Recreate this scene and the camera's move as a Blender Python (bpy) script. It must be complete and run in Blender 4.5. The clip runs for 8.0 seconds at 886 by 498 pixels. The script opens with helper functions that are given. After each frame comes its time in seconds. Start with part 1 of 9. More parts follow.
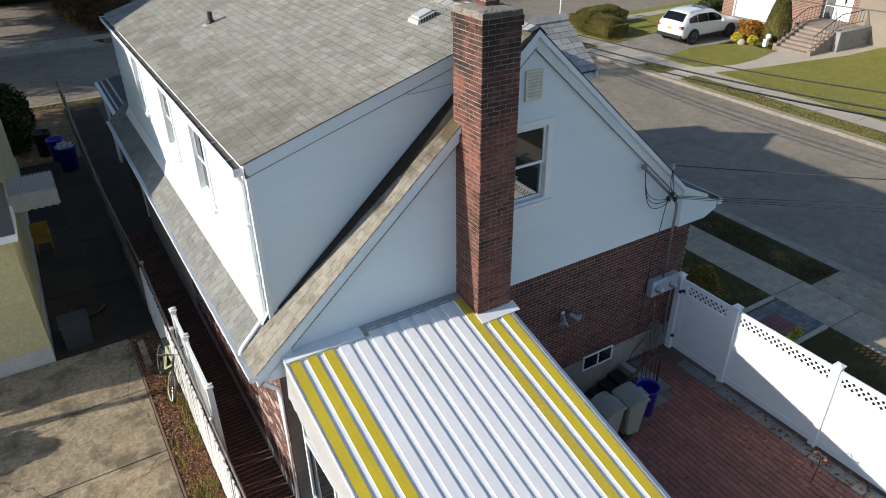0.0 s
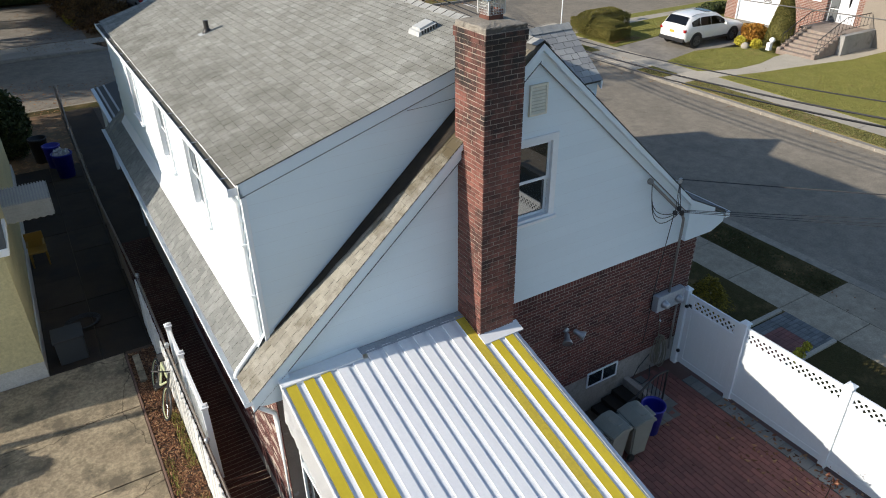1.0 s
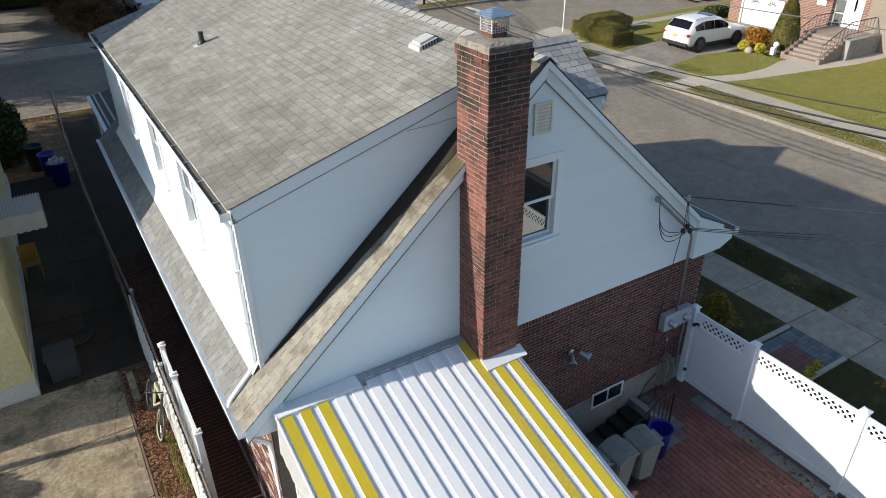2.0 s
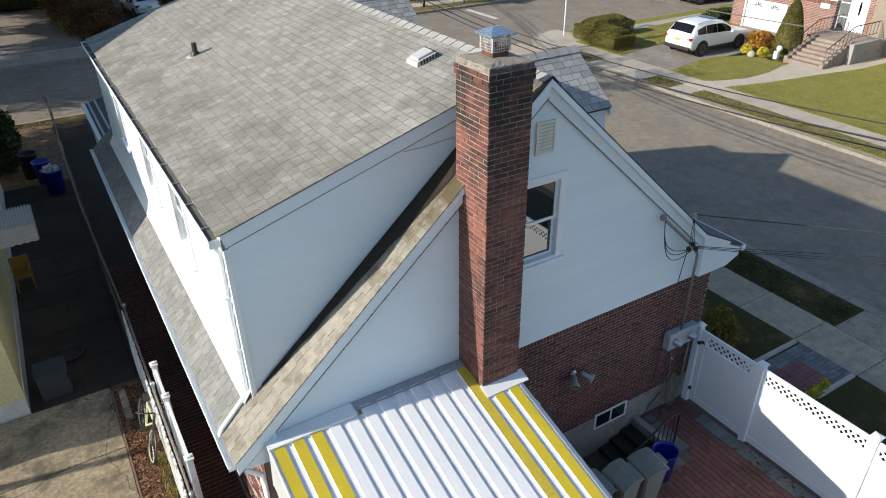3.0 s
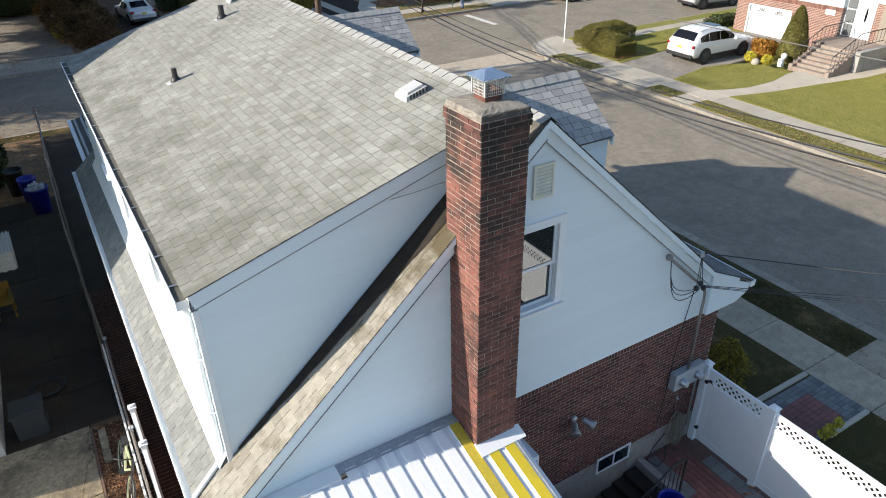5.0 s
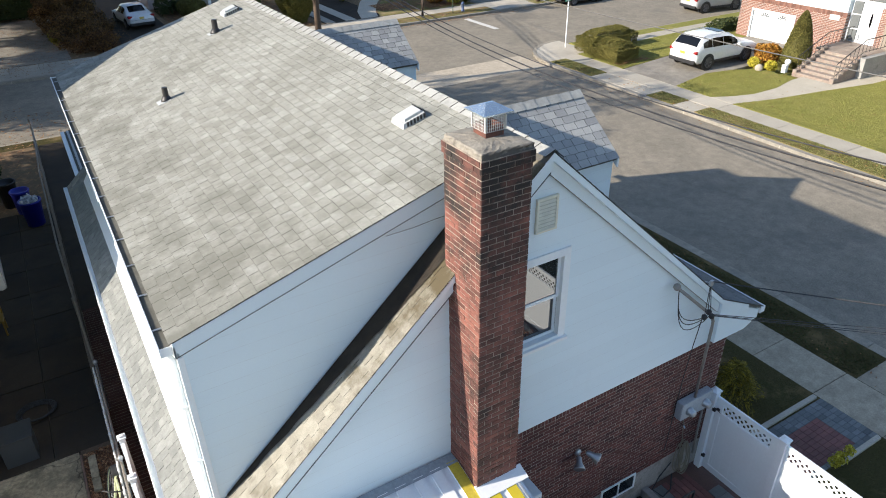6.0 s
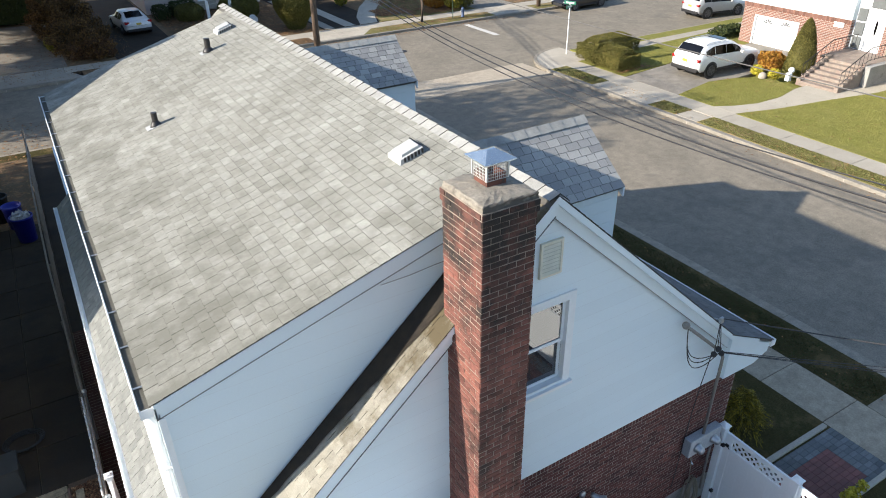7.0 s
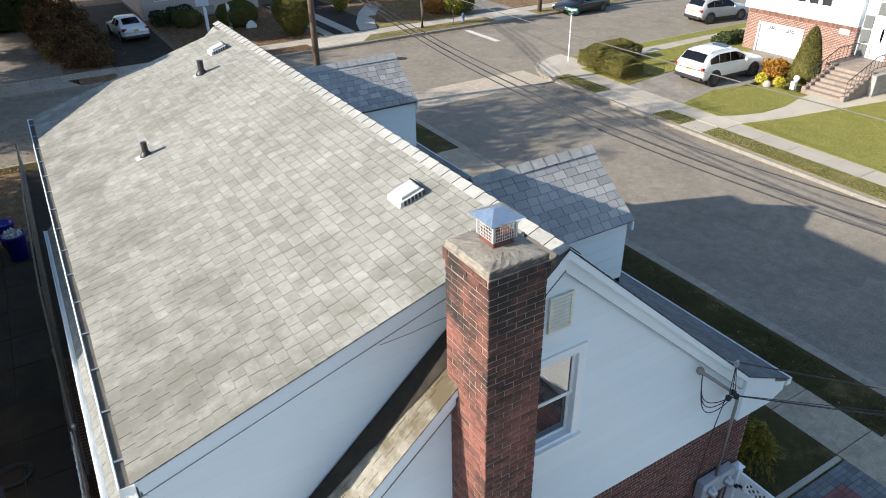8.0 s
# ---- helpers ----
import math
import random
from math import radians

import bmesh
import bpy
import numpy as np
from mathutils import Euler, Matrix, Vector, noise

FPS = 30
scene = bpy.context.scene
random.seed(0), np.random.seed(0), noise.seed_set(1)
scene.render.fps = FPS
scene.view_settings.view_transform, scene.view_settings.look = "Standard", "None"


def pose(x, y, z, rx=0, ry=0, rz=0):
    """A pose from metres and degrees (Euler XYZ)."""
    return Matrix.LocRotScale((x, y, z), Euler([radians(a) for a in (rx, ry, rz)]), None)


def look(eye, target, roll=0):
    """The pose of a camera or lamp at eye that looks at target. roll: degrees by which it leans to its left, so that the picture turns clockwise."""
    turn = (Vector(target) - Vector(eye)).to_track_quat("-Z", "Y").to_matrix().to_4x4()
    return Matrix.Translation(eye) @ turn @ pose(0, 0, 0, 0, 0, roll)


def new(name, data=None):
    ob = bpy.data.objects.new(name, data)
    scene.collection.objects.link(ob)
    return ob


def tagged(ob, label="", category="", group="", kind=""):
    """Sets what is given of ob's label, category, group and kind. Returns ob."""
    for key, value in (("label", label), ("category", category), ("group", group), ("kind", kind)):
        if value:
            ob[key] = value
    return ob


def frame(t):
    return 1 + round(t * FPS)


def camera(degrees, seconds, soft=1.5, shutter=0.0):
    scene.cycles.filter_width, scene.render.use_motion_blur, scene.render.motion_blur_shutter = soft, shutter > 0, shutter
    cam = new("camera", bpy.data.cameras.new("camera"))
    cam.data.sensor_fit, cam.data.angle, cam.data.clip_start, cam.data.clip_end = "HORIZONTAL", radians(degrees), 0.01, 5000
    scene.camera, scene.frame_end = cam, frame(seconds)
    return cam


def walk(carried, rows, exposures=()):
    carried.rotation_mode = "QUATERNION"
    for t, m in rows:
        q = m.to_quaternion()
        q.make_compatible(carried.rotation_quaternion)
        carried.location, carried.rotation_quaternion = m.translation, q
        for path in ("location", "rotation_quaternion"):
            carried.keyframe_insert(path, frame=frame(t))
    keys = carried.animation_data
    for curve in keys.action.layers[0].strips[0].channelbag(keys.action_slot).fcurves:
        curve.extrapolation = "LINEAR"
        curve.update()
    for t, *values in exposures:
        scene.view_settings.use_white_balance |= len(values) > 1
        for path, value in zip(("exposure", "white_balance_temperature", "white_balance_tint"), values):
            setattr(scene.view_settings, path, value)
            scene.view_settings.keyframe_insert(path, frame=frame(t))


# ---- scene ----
cam = camera(65.7, 8.0, soft=1.0)
PATH = [
    (0, (0.221, 0.533, 9.617), (1.112, 2.012, 8.608), -0.8),
    (0.5, (0.305, 0.697, 9.668), (1.196, 2.176, 8.659), -0.8),
    (1, (0.419, 0.881, 9.708), (1.309, 2.361, 8.699), -0.8),
    (1.5, (0.54, 1.089, 9.754), (1.429, 2.57, 8.746), -0.8),
    (3, (0.913, 1.655, 9.931), (1.8, 3.136, 8.922), -0.8),
    (3.5, (1.057, 1.827, 9.975), (1.943, 3.309, 8.966), -0.8),
    (4, (1.22, 2.004, 10.032), (2.106, 3.485, 9.021), -0.8),
    (4.5, (1.356, 2.164, 10.093), (2.242, 3.646, 9.083), -0.9),
    (6, (1.802, 2.804, 10.346), (2.685, 4.287, 9.335), -1.0),
    (6.5, (1.966, 3.056, 10.465), (2.848, 4.54, 9.455), -1.0),
    (7, (2.139, 3.324, 10.581), (3.022, 4.807, 9.571), -1.0),
    (7.5, (2.312, 3.609, 10.71), (3.194, 5.093, 9.7), -1.1),
    (8, (2.473, 3.913, 10.842), (3.355, 5.396, 9.832), -1.1),
]
walk(cam, [(t, look(eye, target, roll)) for t, eye, target, roll in PATH], [(0.0, 0.27, 6120, 10), (2.0, 0.38, 6120, 10), (4.0, 0.58, 6120, 10), (6.0, 0.87, 6120, 10), (8.0, 0.92, 6120, 10)])

# ---- sky and sun ----
SUN_WAY = Vector((0.984, -0.179, -0.459)).normalized()  # the way the sunlight travels
world = bpy.data.worlds.new("world")
scene.world = world
world.use_nodes = True
wn = world.node_tree.nodes
sky = wn.new("ShaderNodeTexSky")
sky.sky_type = "NISHITA"
sky.sun_disc = False
sky.sun_elevation = math.asin(-SUN_WAY.z)
sky.sun_rotation = math.atan2(-SUN_WAY.x, -SUN_WAY.y)
sky.altitude = 10
sky.air_density, sky.dust_density, sky.ozone_density = 1.0, 0.6, 1.0
wn["Background"].inputs["Strength"].default_value = 0.117
world.node_tree.links.new(sky.outputs[0], wn["Background"].inputs["Color"])
sun_data = bpy.data.lights.new("sun", "SUN")
sun_data.energy, sun_data.angle, sun_data.color = 5.0, radians(0.53), (1.0, 0.88, 0.72)
sun = new("sun", sun_data)
sun.matrix_world = look((-40, 20, 30), Vector((-40, 20, 30)) + SUN_WAY)

# ---- material helpers ----
def nodes_of(m):
    m.use_nodes = True
    nt = m.node_tree
    return nt, nt.nodes["Principled BSDF"]


def add(nt, kind, **inputs):
    n = nt.nodes.new(kind)
    for k, v in inputs.items():
        n.inputs[k.replace("_", " ")].default_value = v
    return n


def ramp(nt, source, stops):
    r = nt.nodes.new("ShaderNodeValToRGB")
    while len(r.color_ramp.elements) < len(stops):
        r.color_ramp.elements.new(0.5)
    for e, (p, c) in zip(r.color_ramp.elements, stops):
        e.position, e.color = p, (*c, 1)
    nt.links.new(source, r.inputs[0])
    return r.outputs[0]


def mixed(nt, kind, fac, a, b):
    m = nt.nodes.new("ShaderNodeMix")
    m.data_type, m.blend_type = "RGBA", kind
    for sock, v in ((m.inputs[0], fac), (m.inputs[6], a), (m.inputs[7], b)):
        if isinstance(v, (int, float)):
            sock.default_value = v
        elif isinstance(v, tuple):
            sock.default_value = (*v, 1)
        else:
            nt.links.new(v, sock)
    return m.outputs[2]


def noise_of(nt, scale, detail=4.0, rough=0.6, stretch=None):
    geo = nt.nodes.new("ShaderNodeNewGeometry")
    src = geo.outputs["Position"]
    if stretch:
        mp = nt.nodes.new("ShaderNodeMapping")
        mp.inputs["Scale"].default_value = stretch
        nt.links.new(src, mp.inputs[0])
        src = mp.outputs[0]
    n = add(nt, "ShaderNodeTexNoise", Scale=scale, Detail=detail, Roughness=rough)
    nt.links.new(src, n.inputs["Vector"])
    return n.outputs["Fac"]


def piece_random(nt):
    """A number between 0 and 1 for each piece, whether it is an object or an island of a joined mesh."""
    info, geo = nt.nodes.new("ShaderNodeObjectInfo"), nt.nodes.new("ShaderNodeNewGeometry")
    a = nt.nodes.new("ShaderNodeMath")
    a.operation = "ADD"
    nt.links.new(info.outputs["Random"], a.inputs[0])
    nt.links.new(geo.outputs["Random Per Island"], a.inputs[1])
    b = nt.nodes.new("ShaderNodeMath")
    b.operation = "FRACT"
    nt.links.new(a.outputs[0], b.inputs[0])
    return b.outputs[0]


def surface(name, base, other=None, fine=40.0, coarse=1.5, rough=0.8, bump=0.3, depth=0.004, metal=0.0, pieces=None,
            stain=None, stain_scale=0.8, stain_at=(0.5, 0.7), stretch=None, spec=0.5, rough_var=0.1, grain=0.55, grime_and_shade=None, blotch=None, cracks=None):
    """Base colour with fine grain and coarse drift towards `other`, a tone for each piece, and stains."""
    m = bpy.data.materials.new(name)
    nt, bsdf = nodes_of(m)
    other = other or tuple(c * 0.75 for c in base)
    c = ramp(nt, noise_of(nt, coarse, 5, 0.65, stretch), [(0.3, base), (0.72, other)])
    if pieces:
        tone = ramp(nt, piece_random(nt), pieces)
        c = mixed(nt, "MULTIPLY", 1.0, c, tone)
    if blotch:
        c = mixed(nt, "MULTIPLY", 1.0, c, ramp(nt, noise_of(nt, blotch[0], 4, 0.6), [(0.32, (blotch[1],) * 3), (0.68, (blotch[2],) * 3)]))
    amount = grain
    grain = noise_of(nt, fine, 3, 0.7, stretch)
    c = mixed(nt, "MULTIPLY", amount, c, ramp(nt, grain, [(0.25, (0.6, 0.6, 0.6)), (0.75, (1.25, 1.25, 1.25))]))
    if stain:
        field = noise_of(nt, stain_scale, 6, 0.7)
        for level, most, axis, span in grime_and_shade or ():
            # stain, and shade on the chimney front, growing along an axis from a level on
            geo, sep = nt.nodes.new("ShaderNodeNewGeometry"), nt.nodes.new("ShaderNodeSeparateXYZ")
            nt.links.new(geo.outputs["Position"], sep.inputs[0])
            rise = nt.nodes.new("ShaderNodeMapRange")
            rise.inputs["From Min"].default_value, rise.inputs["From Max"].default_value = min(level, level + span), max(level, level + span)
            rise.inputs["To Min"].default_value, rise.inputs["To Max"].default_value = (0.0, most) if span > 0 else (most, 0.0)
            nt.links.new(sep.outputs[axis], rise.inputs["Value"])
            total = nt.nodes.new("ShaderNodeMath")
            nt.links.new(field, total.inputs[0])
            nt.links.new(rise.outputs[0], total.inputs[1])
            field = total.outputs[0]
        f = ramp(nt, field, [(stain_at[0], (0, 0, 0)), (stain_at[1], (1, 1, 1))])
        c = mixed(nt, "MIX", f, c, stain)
    if cracks:
        # thin dark wandering cracks
        geo, vor = nt.nodes.new("ShaderNodeNewGeometry"), nt.nodes.new("ShaderNodeTexVoronoi")
        wob = add(nt, "ShaderNodeTexNoise", Scale=3.0, Detail=5.0)
        nt.links.new(geo.outputs["Position"], wob.inputs["Vector"])
        vor.feature = "DISTANCE_TO_EDGE"
        vor.inputs["Scale"].default_value = cracks
        nt.links.new(mixed(nt, "ADD", 0.35, geo.outputs["Position"], wob.outputs["Color"]), vor.inputs["Vector"])
        c = mixed(nt, "MULTIPLY", 1.0, c, ramp(nt, vor.outputs["Distance"], [(0.0, (0.3, 0.28, 0.25)), (0.006, (1, 1, 1))]))
    nt.links.new(c, bsdf.inputs["Base Color"])
    bsdf.inputs["Metallic"].default_value = metal
    bsdf.inputs["Specular IOR Level"].default_value = spec
    rr = ramp(nt, grain, [(0.2, (rough - rough_var,) * 3), (0.8, (min(1, rough + rough_var),) * 3)])
    nt.links.new(rr, bsdf.inputs["Roughness"])
    if bump:
        b = add(nt, "ShaderNodeBump", Strength=bump, Distance=depth)
        nt.links.new(grain, b.inputs["Height"])
        nt.links.new(b.outputs[0], bsdf.inputs["Normal"])
    return m


def plain(name, base, rough=0.5, metal=0.0, emit=0.0):
    m = bpy.data.materials.new(name)
    nt, bsdf = nodes_of(m)
    c = mixed(nt, "MULTIPLY", 0.35, base, ramp(nt, noise_of(nt, 9, 4), [(0.3, (0.7, 0.7, 0.7)), (0.7, (1.1, 1.1, 1.1))]))
    nt.links.new(c, bsdf.inputs["Base Color"])
    bsdf.inputs["Roughness"].default_value, bsdf.inputs["Metallic"].default_value = rough, metal
    return m


def glass_mat(name, tint=(0.02, 0.025, 0.03), rough=0.02):
    m = bpy.data.materials.new(name)
    nt, bsdf = nodes_of(m)
    bsdf.inputs["Base Color"].default_value = (*tint, 1)
    bsdf.inputs["Roughness"].default_value = rough
    bsdf.inputs["IOR"].default_value = 1.6
    bsdf.inputs["Specular IOR Level"].default_value = 0.9
    bsdf.inputs["Coat Weight"].default_value = 0.6
    bsdf.inputs["Coat Roughness"].default_value = 0.01
    return m


# ---- building helpers ----
def thing(name, x, y, z, label, category, group="", kind="", rz=0.0):
    ob = new(name)
    ob.empty_display_size = 0.2
    ob.matrix_world = pose(x, y, z, 0, 0, rz)
    return tagged(ob, label, category, group, kind)


def base_of(ob):
    """Where the thing that a part belongs to stands."""
    v = Vector((0, 0, 0))
    while ob is not None:
        v += ob.location
        ob = ob.parent
    return v


def part(name, bm, material, parent, label="", local=False, smooth=False, kind=""):
    """Links a bmesh as one mesh object under a thing or part. Its points are in the world unless local."""
    if not local and parent is not None:
        bmesh.ops.translate(bm, verts=bm.verts, vec=-base_of(parent))
    bmesh.ops.recalc_face_normals(bm, faces=bm.faces)
    me = bpy.data.meshes.new(name)
    if smooth:
        for f in bm.faces:
            f.smooth = True
    bm.to_mesh(me)
    bm.free()
    me.materials.append(material)
    ob = new(name, me)
    ob.parent = parent
    return tagged(ob, label, kind=kind)


def solid(name, bm, material, label, category="", kind="structure"):
    return tagged(part(name, bm, material, None), label, category, kind=kind)


def box(bm, x0, x1, y0, y1, z0, z1, bevel=0.0):
    m = Matrix.Translation(((x0 + x1) / 2, (y0 + y1) / 2, (z0 + z1) / 2)) @ Matrix.Diagonal((x1 - x0, y1 - y0, z1 - z0, 1))
    r = bmesh.ops.create_cube(bm, size=1, matrix=m)
    if bevel:
        es = list({e for v in r["verts"] for e in v.link_edges})
        bmesh.ops.bevel(bm, geom=es, offset=bevel, segments=2, affect="EDGES", profile=0.6)
    return bm


def boxed(x0, x1, y0, y1, z0, z1, bevel=0.0):
    return box(bmesh.new(), x0, x1, y0, y1, z0, z1, bevel)


def prism(bm, poly, axis, a, b):
    """A flat outline pushed along an axis from a to b. Outline in (y, z), (x, z) or (x, y)."""
    def at(p, q, w):
        return {"x": (w, p, q), "y": (p, w, q), "z": (p, q, w)}[axis]
    lo = [bm.verts.new(at(p, q, a)) for p, q in poly]
    hi = [bm.verts.new(at(p, q, b)) for p, q in poly]
    bm.faces.new(lo)
    bm.faces.new(hi[::-1])
    for i in range(len(poly)):
        j = (i + 1) % len(poly)
        bm.faces.new((lo[j], lo[i], hi[i], hi[j]))
    return bm


def slab(bm, quad, thick):
    """A plate under four (or more) corners, thick metres deep along its own normal."""
    q = [Vector(p) for p in quad]
    n = (q[1] - q[0]).cross(q[2] - q[0]).normalized()
    if n.z < 0:
        n = -n
    top = [bm.verts.new(p) for p in q]
    low = [bm.verts.new(p - n * thick) for p in q]
    bm.faces.new(top)
    bm.faces.new(low[::-1])
    for i in range(len(q)):
        j = (i + 1) % len(q)
        bm.faces.new((top[j], top[i], low[i], low[j]))
    return bm


def tube(bm, points, radius, sides=8, close=True):
    """A round bar along a line of points; radius may be a list."""
    pts = [Vector(p) for p in points]
    rings = []
    for i, p in enumerate(pts):
        d = (pts[min(i + 1, len(pts) - 1)] - pts[max(i - 1, 0)]).normalized()
        side = d.cross(Vector((0, 0, 1)))
        side = side.normalized() if side.length > 1e-4 else Vector((1, 0, 0))
        up = side.cross(d)
        r = radius[i] if isinstance(radius, (list, tuple)) else radius
        rings.append([bm.verts.new(p + r * (math.cos(a) * side + math.sin(a) * up))
                      for a in (2 * math.pi * k / sides for k in range(sides))])
    for a, b in zip(rings, rings[1:]):
        for k in range(sides):
            bm.faces.new((a[k], a[(k + 1) % sides], b[(k + 1) % sides], b[k]))
    if close:
        bm.faces.new(rings[0][::-1])
        bm.faces.new(rings[-1])
    return bm


def lathe(bm, profile, x=0, y=0, z=0, sides=20):
    """A turned shape from (radius, height) pairs."""
    rings = [[bm.verts.new((x + r * math.cos(2 * math.pi * k / sides), y + r * math.sin(2 * math.pi * k / sides), z + h))
              for k in range(sides)] for r, h in profile]
    for a, b in zip(rings, rings[1:]):
        for k in range(sides):
            bm.faces.new((a[k], a[(k + 1) % sides], b[(k + 1) % sides], b[k]))
    bm.faces.new(rings[0][::-1])
    bm.faces.new(rings[-1])
    return bm


def mesh_of(name, verts, faces, material):
    me = bpy.data.meshes.new(name)
    me.from_pydata(verts, [], faces)
    me.materials.append(material)
    me.update()
    return me


def lay_pieces(name, spots, verts, faces, material, parent, limit=300, near=None, joined=None, edge=None):
    """Alike pieces on one surface: the first `limit` (nearest to the spot `near`) as objects on one mesh, the rest joined.
    A spot is a matrix in the world."""
    shift = Matrix.Translation(-base_of(parent)) if parent else Matrix()
    if near is not None:
        spots = sorted(spots, key=lambda m: (m.translation - Vector(near)).length)
    me = mesh_of(name, verts, faces, material)

    def edged(mesh):
        # a second material on the last faces of each piece
        if edge:
            mesh.materials.append(edge[0])
            for i, p in enumerate(mesh.polygons):
                p.material_index = 1 if i % len(faces) >= edge[1] else 0
        return mesh

    edged(me)
    for m in spots[:limit]:
        ob = new(name, me)
        ob.parent = parent
        ob.matrix_basis = shift @ m
    rest = spots[limit:]
    if rest:
        vv, ff = [], []
        for m in rest:
            mm, k = shift @ m, len(vv)
            vv += [tuple(mm @ Vector(v)) for v in verts]
            ff += [tuple(k + i for i in f) for f in faces]
        ob = new(joined or name + "_field", edged(mesh_of(name + "_field", vv, ff, material)))
        ob.parent = parent
        tagged(ob, kind="stuff")


def block_mesh(w, d, h, edge):
    """Points and faces of a block w long (x), d deep (y) and h high (z), its top edges worn by `edge`; its foot is open."""
    a, b, e = w / 2, d / 2, edge
    v = [(-a, -b, 0), (a, -b, 0), (a, b, 0), (-a, b, 0), (-a, -b, h - e), (a, -b, h - e), (a, b, h - e), (-a, b, h - e),
         (-a + e, -b + e, h), (a - e, -b + e, h), (a - e, b - e, h), (-a + e, b - e, h)]
    f = [(0, 1, 5, 4), (1, 2, 6, 5), (2, 3, 7, 6), (3, 0, 4, 7), (4, 5, 9, 8), (5, 6, 10, 9), (6, 7, 11, 10), (7, 4, 8, 11), (8, 9, 10, 11)]
    return v, f


def basis(origin, u, v, n):
    """A matrix whose x, y and z run along u, v and n."""
    m = Matrix.Identity(4)
    for i, a in enumerate((u, v, n)):
        m.col[i] = (*a, 0)
    m.col[3] = (*origin, 1)
    return m


def leaf_cloud(bm, centre, size, count, leaf, rng, hollow=0.55, squash=1.0):
    """Small tilted leaves scattered through an uneven shell."""
    cx, cy, cz = centre
    for _ in range(count):
        while True:
            p = Vector((rng.uniform(-1, 1), rng.uniform(-1, 1), rng.uniform(-1, 1)))
            if hollow < p.length < 1.0 + 0.18 * noise.noise(p * 2.3 + Vector(centre)):
                break
        p = Vector((p.x * size[0], p.y * size[1], p.z * size[2]))
        a, b = Vector((rng.gauss(0, 1), rng.gauss(0, 1), rng.gauss(0, 1))).normalized(), Vector((rng.gauss(0, 1), rng.gauss(0, 1), rng.gauss(0, 1))).normalized()
        s = leaf * rng.uniform(0.6, 1.3)
        c = Vector(centre) + p
        b = a.cross(b).normalized()
        vs = [bm.verts.new(c + s * q) for q in (a, 0.45 * b, -a, -0.45 * b)]
        bm.faces.new(vs)
    return bm

# ---- materials ----
ASPHALT = surface("asphalt", (0.288, 0.254, 0.202), (0.222, 0.198, 0.158), fine=30, coarse=0.5, rough=0.95, bump=0.5, depth=0.008, spec=0.12, grain=0.9, blotch=(3.0, 0.9, 1.13),
                  stain=(0.155, 0.142, 0.122), stain_scale=0.22, stain_at=(0.56, 0.75))
CONCRETE = surface("concrete", (0.5, 0.455, 0.38), (0.41, 0.375, 0.31), spec=0.2, fine=30, coarse=0.9, rough=0.9, bump=0.25,
                   pieces=[(0.0, (0.85, 0.85, 0.85)), (1.0, (1.08, 1.07, 1.05))], stain=(0.34, 0.305, 0.26), stain_scale=0.5, stain_at=(0.56, 0.72))
OLD_CONCRETE = surface("old_concrete", (0.4, 0.335, 0.225), (0.25, 0.203, 0.135), fine=14, coarse=1.3, rough=0.92, bump=0.7, depth=0.008, grain=0.8, blotch=(7, 0.78, 1.12), cracks=0.45,
                       pieces=[(0.0, (0.88, 0.88, 0.88)), (1.0, (1.08, 1.06, 1.03))], stain=(0.13, 0.108, 0.072), stain_scale=1.4, stain_at=(0.48, 0.62))
FOUNDATION = surface("foundation", (0.36, 0.35, 0.33), (0.27, 0.265, 0.25), fine=25, coarse=1.4, rough=0.9, bump=0.5,
                     stain=(0.16, 0.155, 0.14), stain_scale=1.6, stain_at=(0.52, 0.7))
# alley and shaded driveways: their deep shade is put into near-black base colours
ALLEY = surface("shade_dark_concrete", (0.062, 0.048, 0.034), (0.04, 0.031, 0.023), fine=24, coarse=0.9, rough=0.9, bump=0.5, spec=0.2,
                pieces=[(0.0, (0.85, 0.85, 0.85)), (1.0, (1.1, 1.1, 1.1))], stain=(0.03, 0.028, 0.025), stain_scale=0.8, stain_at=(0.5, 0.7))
# side alley bricks, darkened for the shade between the houses
ALLEY_PAVER = surface("shade_dark_paver", (0.095, 0.046, 0.034), (0.065, 0.033, 0.026), fine=40, coarse=1, rough=0.9, bump=0.4, spec=0.2,
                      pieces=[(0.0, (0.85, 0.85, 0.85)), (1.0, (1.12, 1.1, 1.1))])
SOIL = surface("soil", (0.1, 0.075, 0.05), (0.06, 0.045, 0.03), fine=18, coarse=1.2, rough=0.95, bump=0.8, depth=0.02)
GRASS = surface("grass", (0.2, 0.205, 0.05), (0.27, 0.25, 0.075), spec=0.1, grain=0.9, fine=22, coarse=0.9, rough=0.9, bump=0.9, depth=0.03,
                stain=(0.36, 0.26, 0.12), stain_scale=0.6, stain_at=(0.6, 0.74))
DRY_VERGE = surface("dry_verge", (0.17, 0.16, 0.055), (0.25, 0.21, 0.09), spec=0.1, grain=0.9, fine=24, coarse=0.9, rough=0.9, bump=0.9, depth=0.03,
                    stain=(0.3, 0.22, 0.12), stain_scale=0.9, stain_at=(0.5, 0.66))
# grass on the shaded street side, its shade put into darker lawn colours
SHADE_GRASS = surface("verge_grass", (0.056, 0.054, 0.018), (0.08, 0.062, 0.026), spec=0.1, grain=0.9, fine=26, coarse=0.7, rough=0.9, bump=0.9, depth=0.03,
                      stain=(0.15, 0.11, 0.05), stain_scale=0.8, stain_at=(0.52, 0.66))
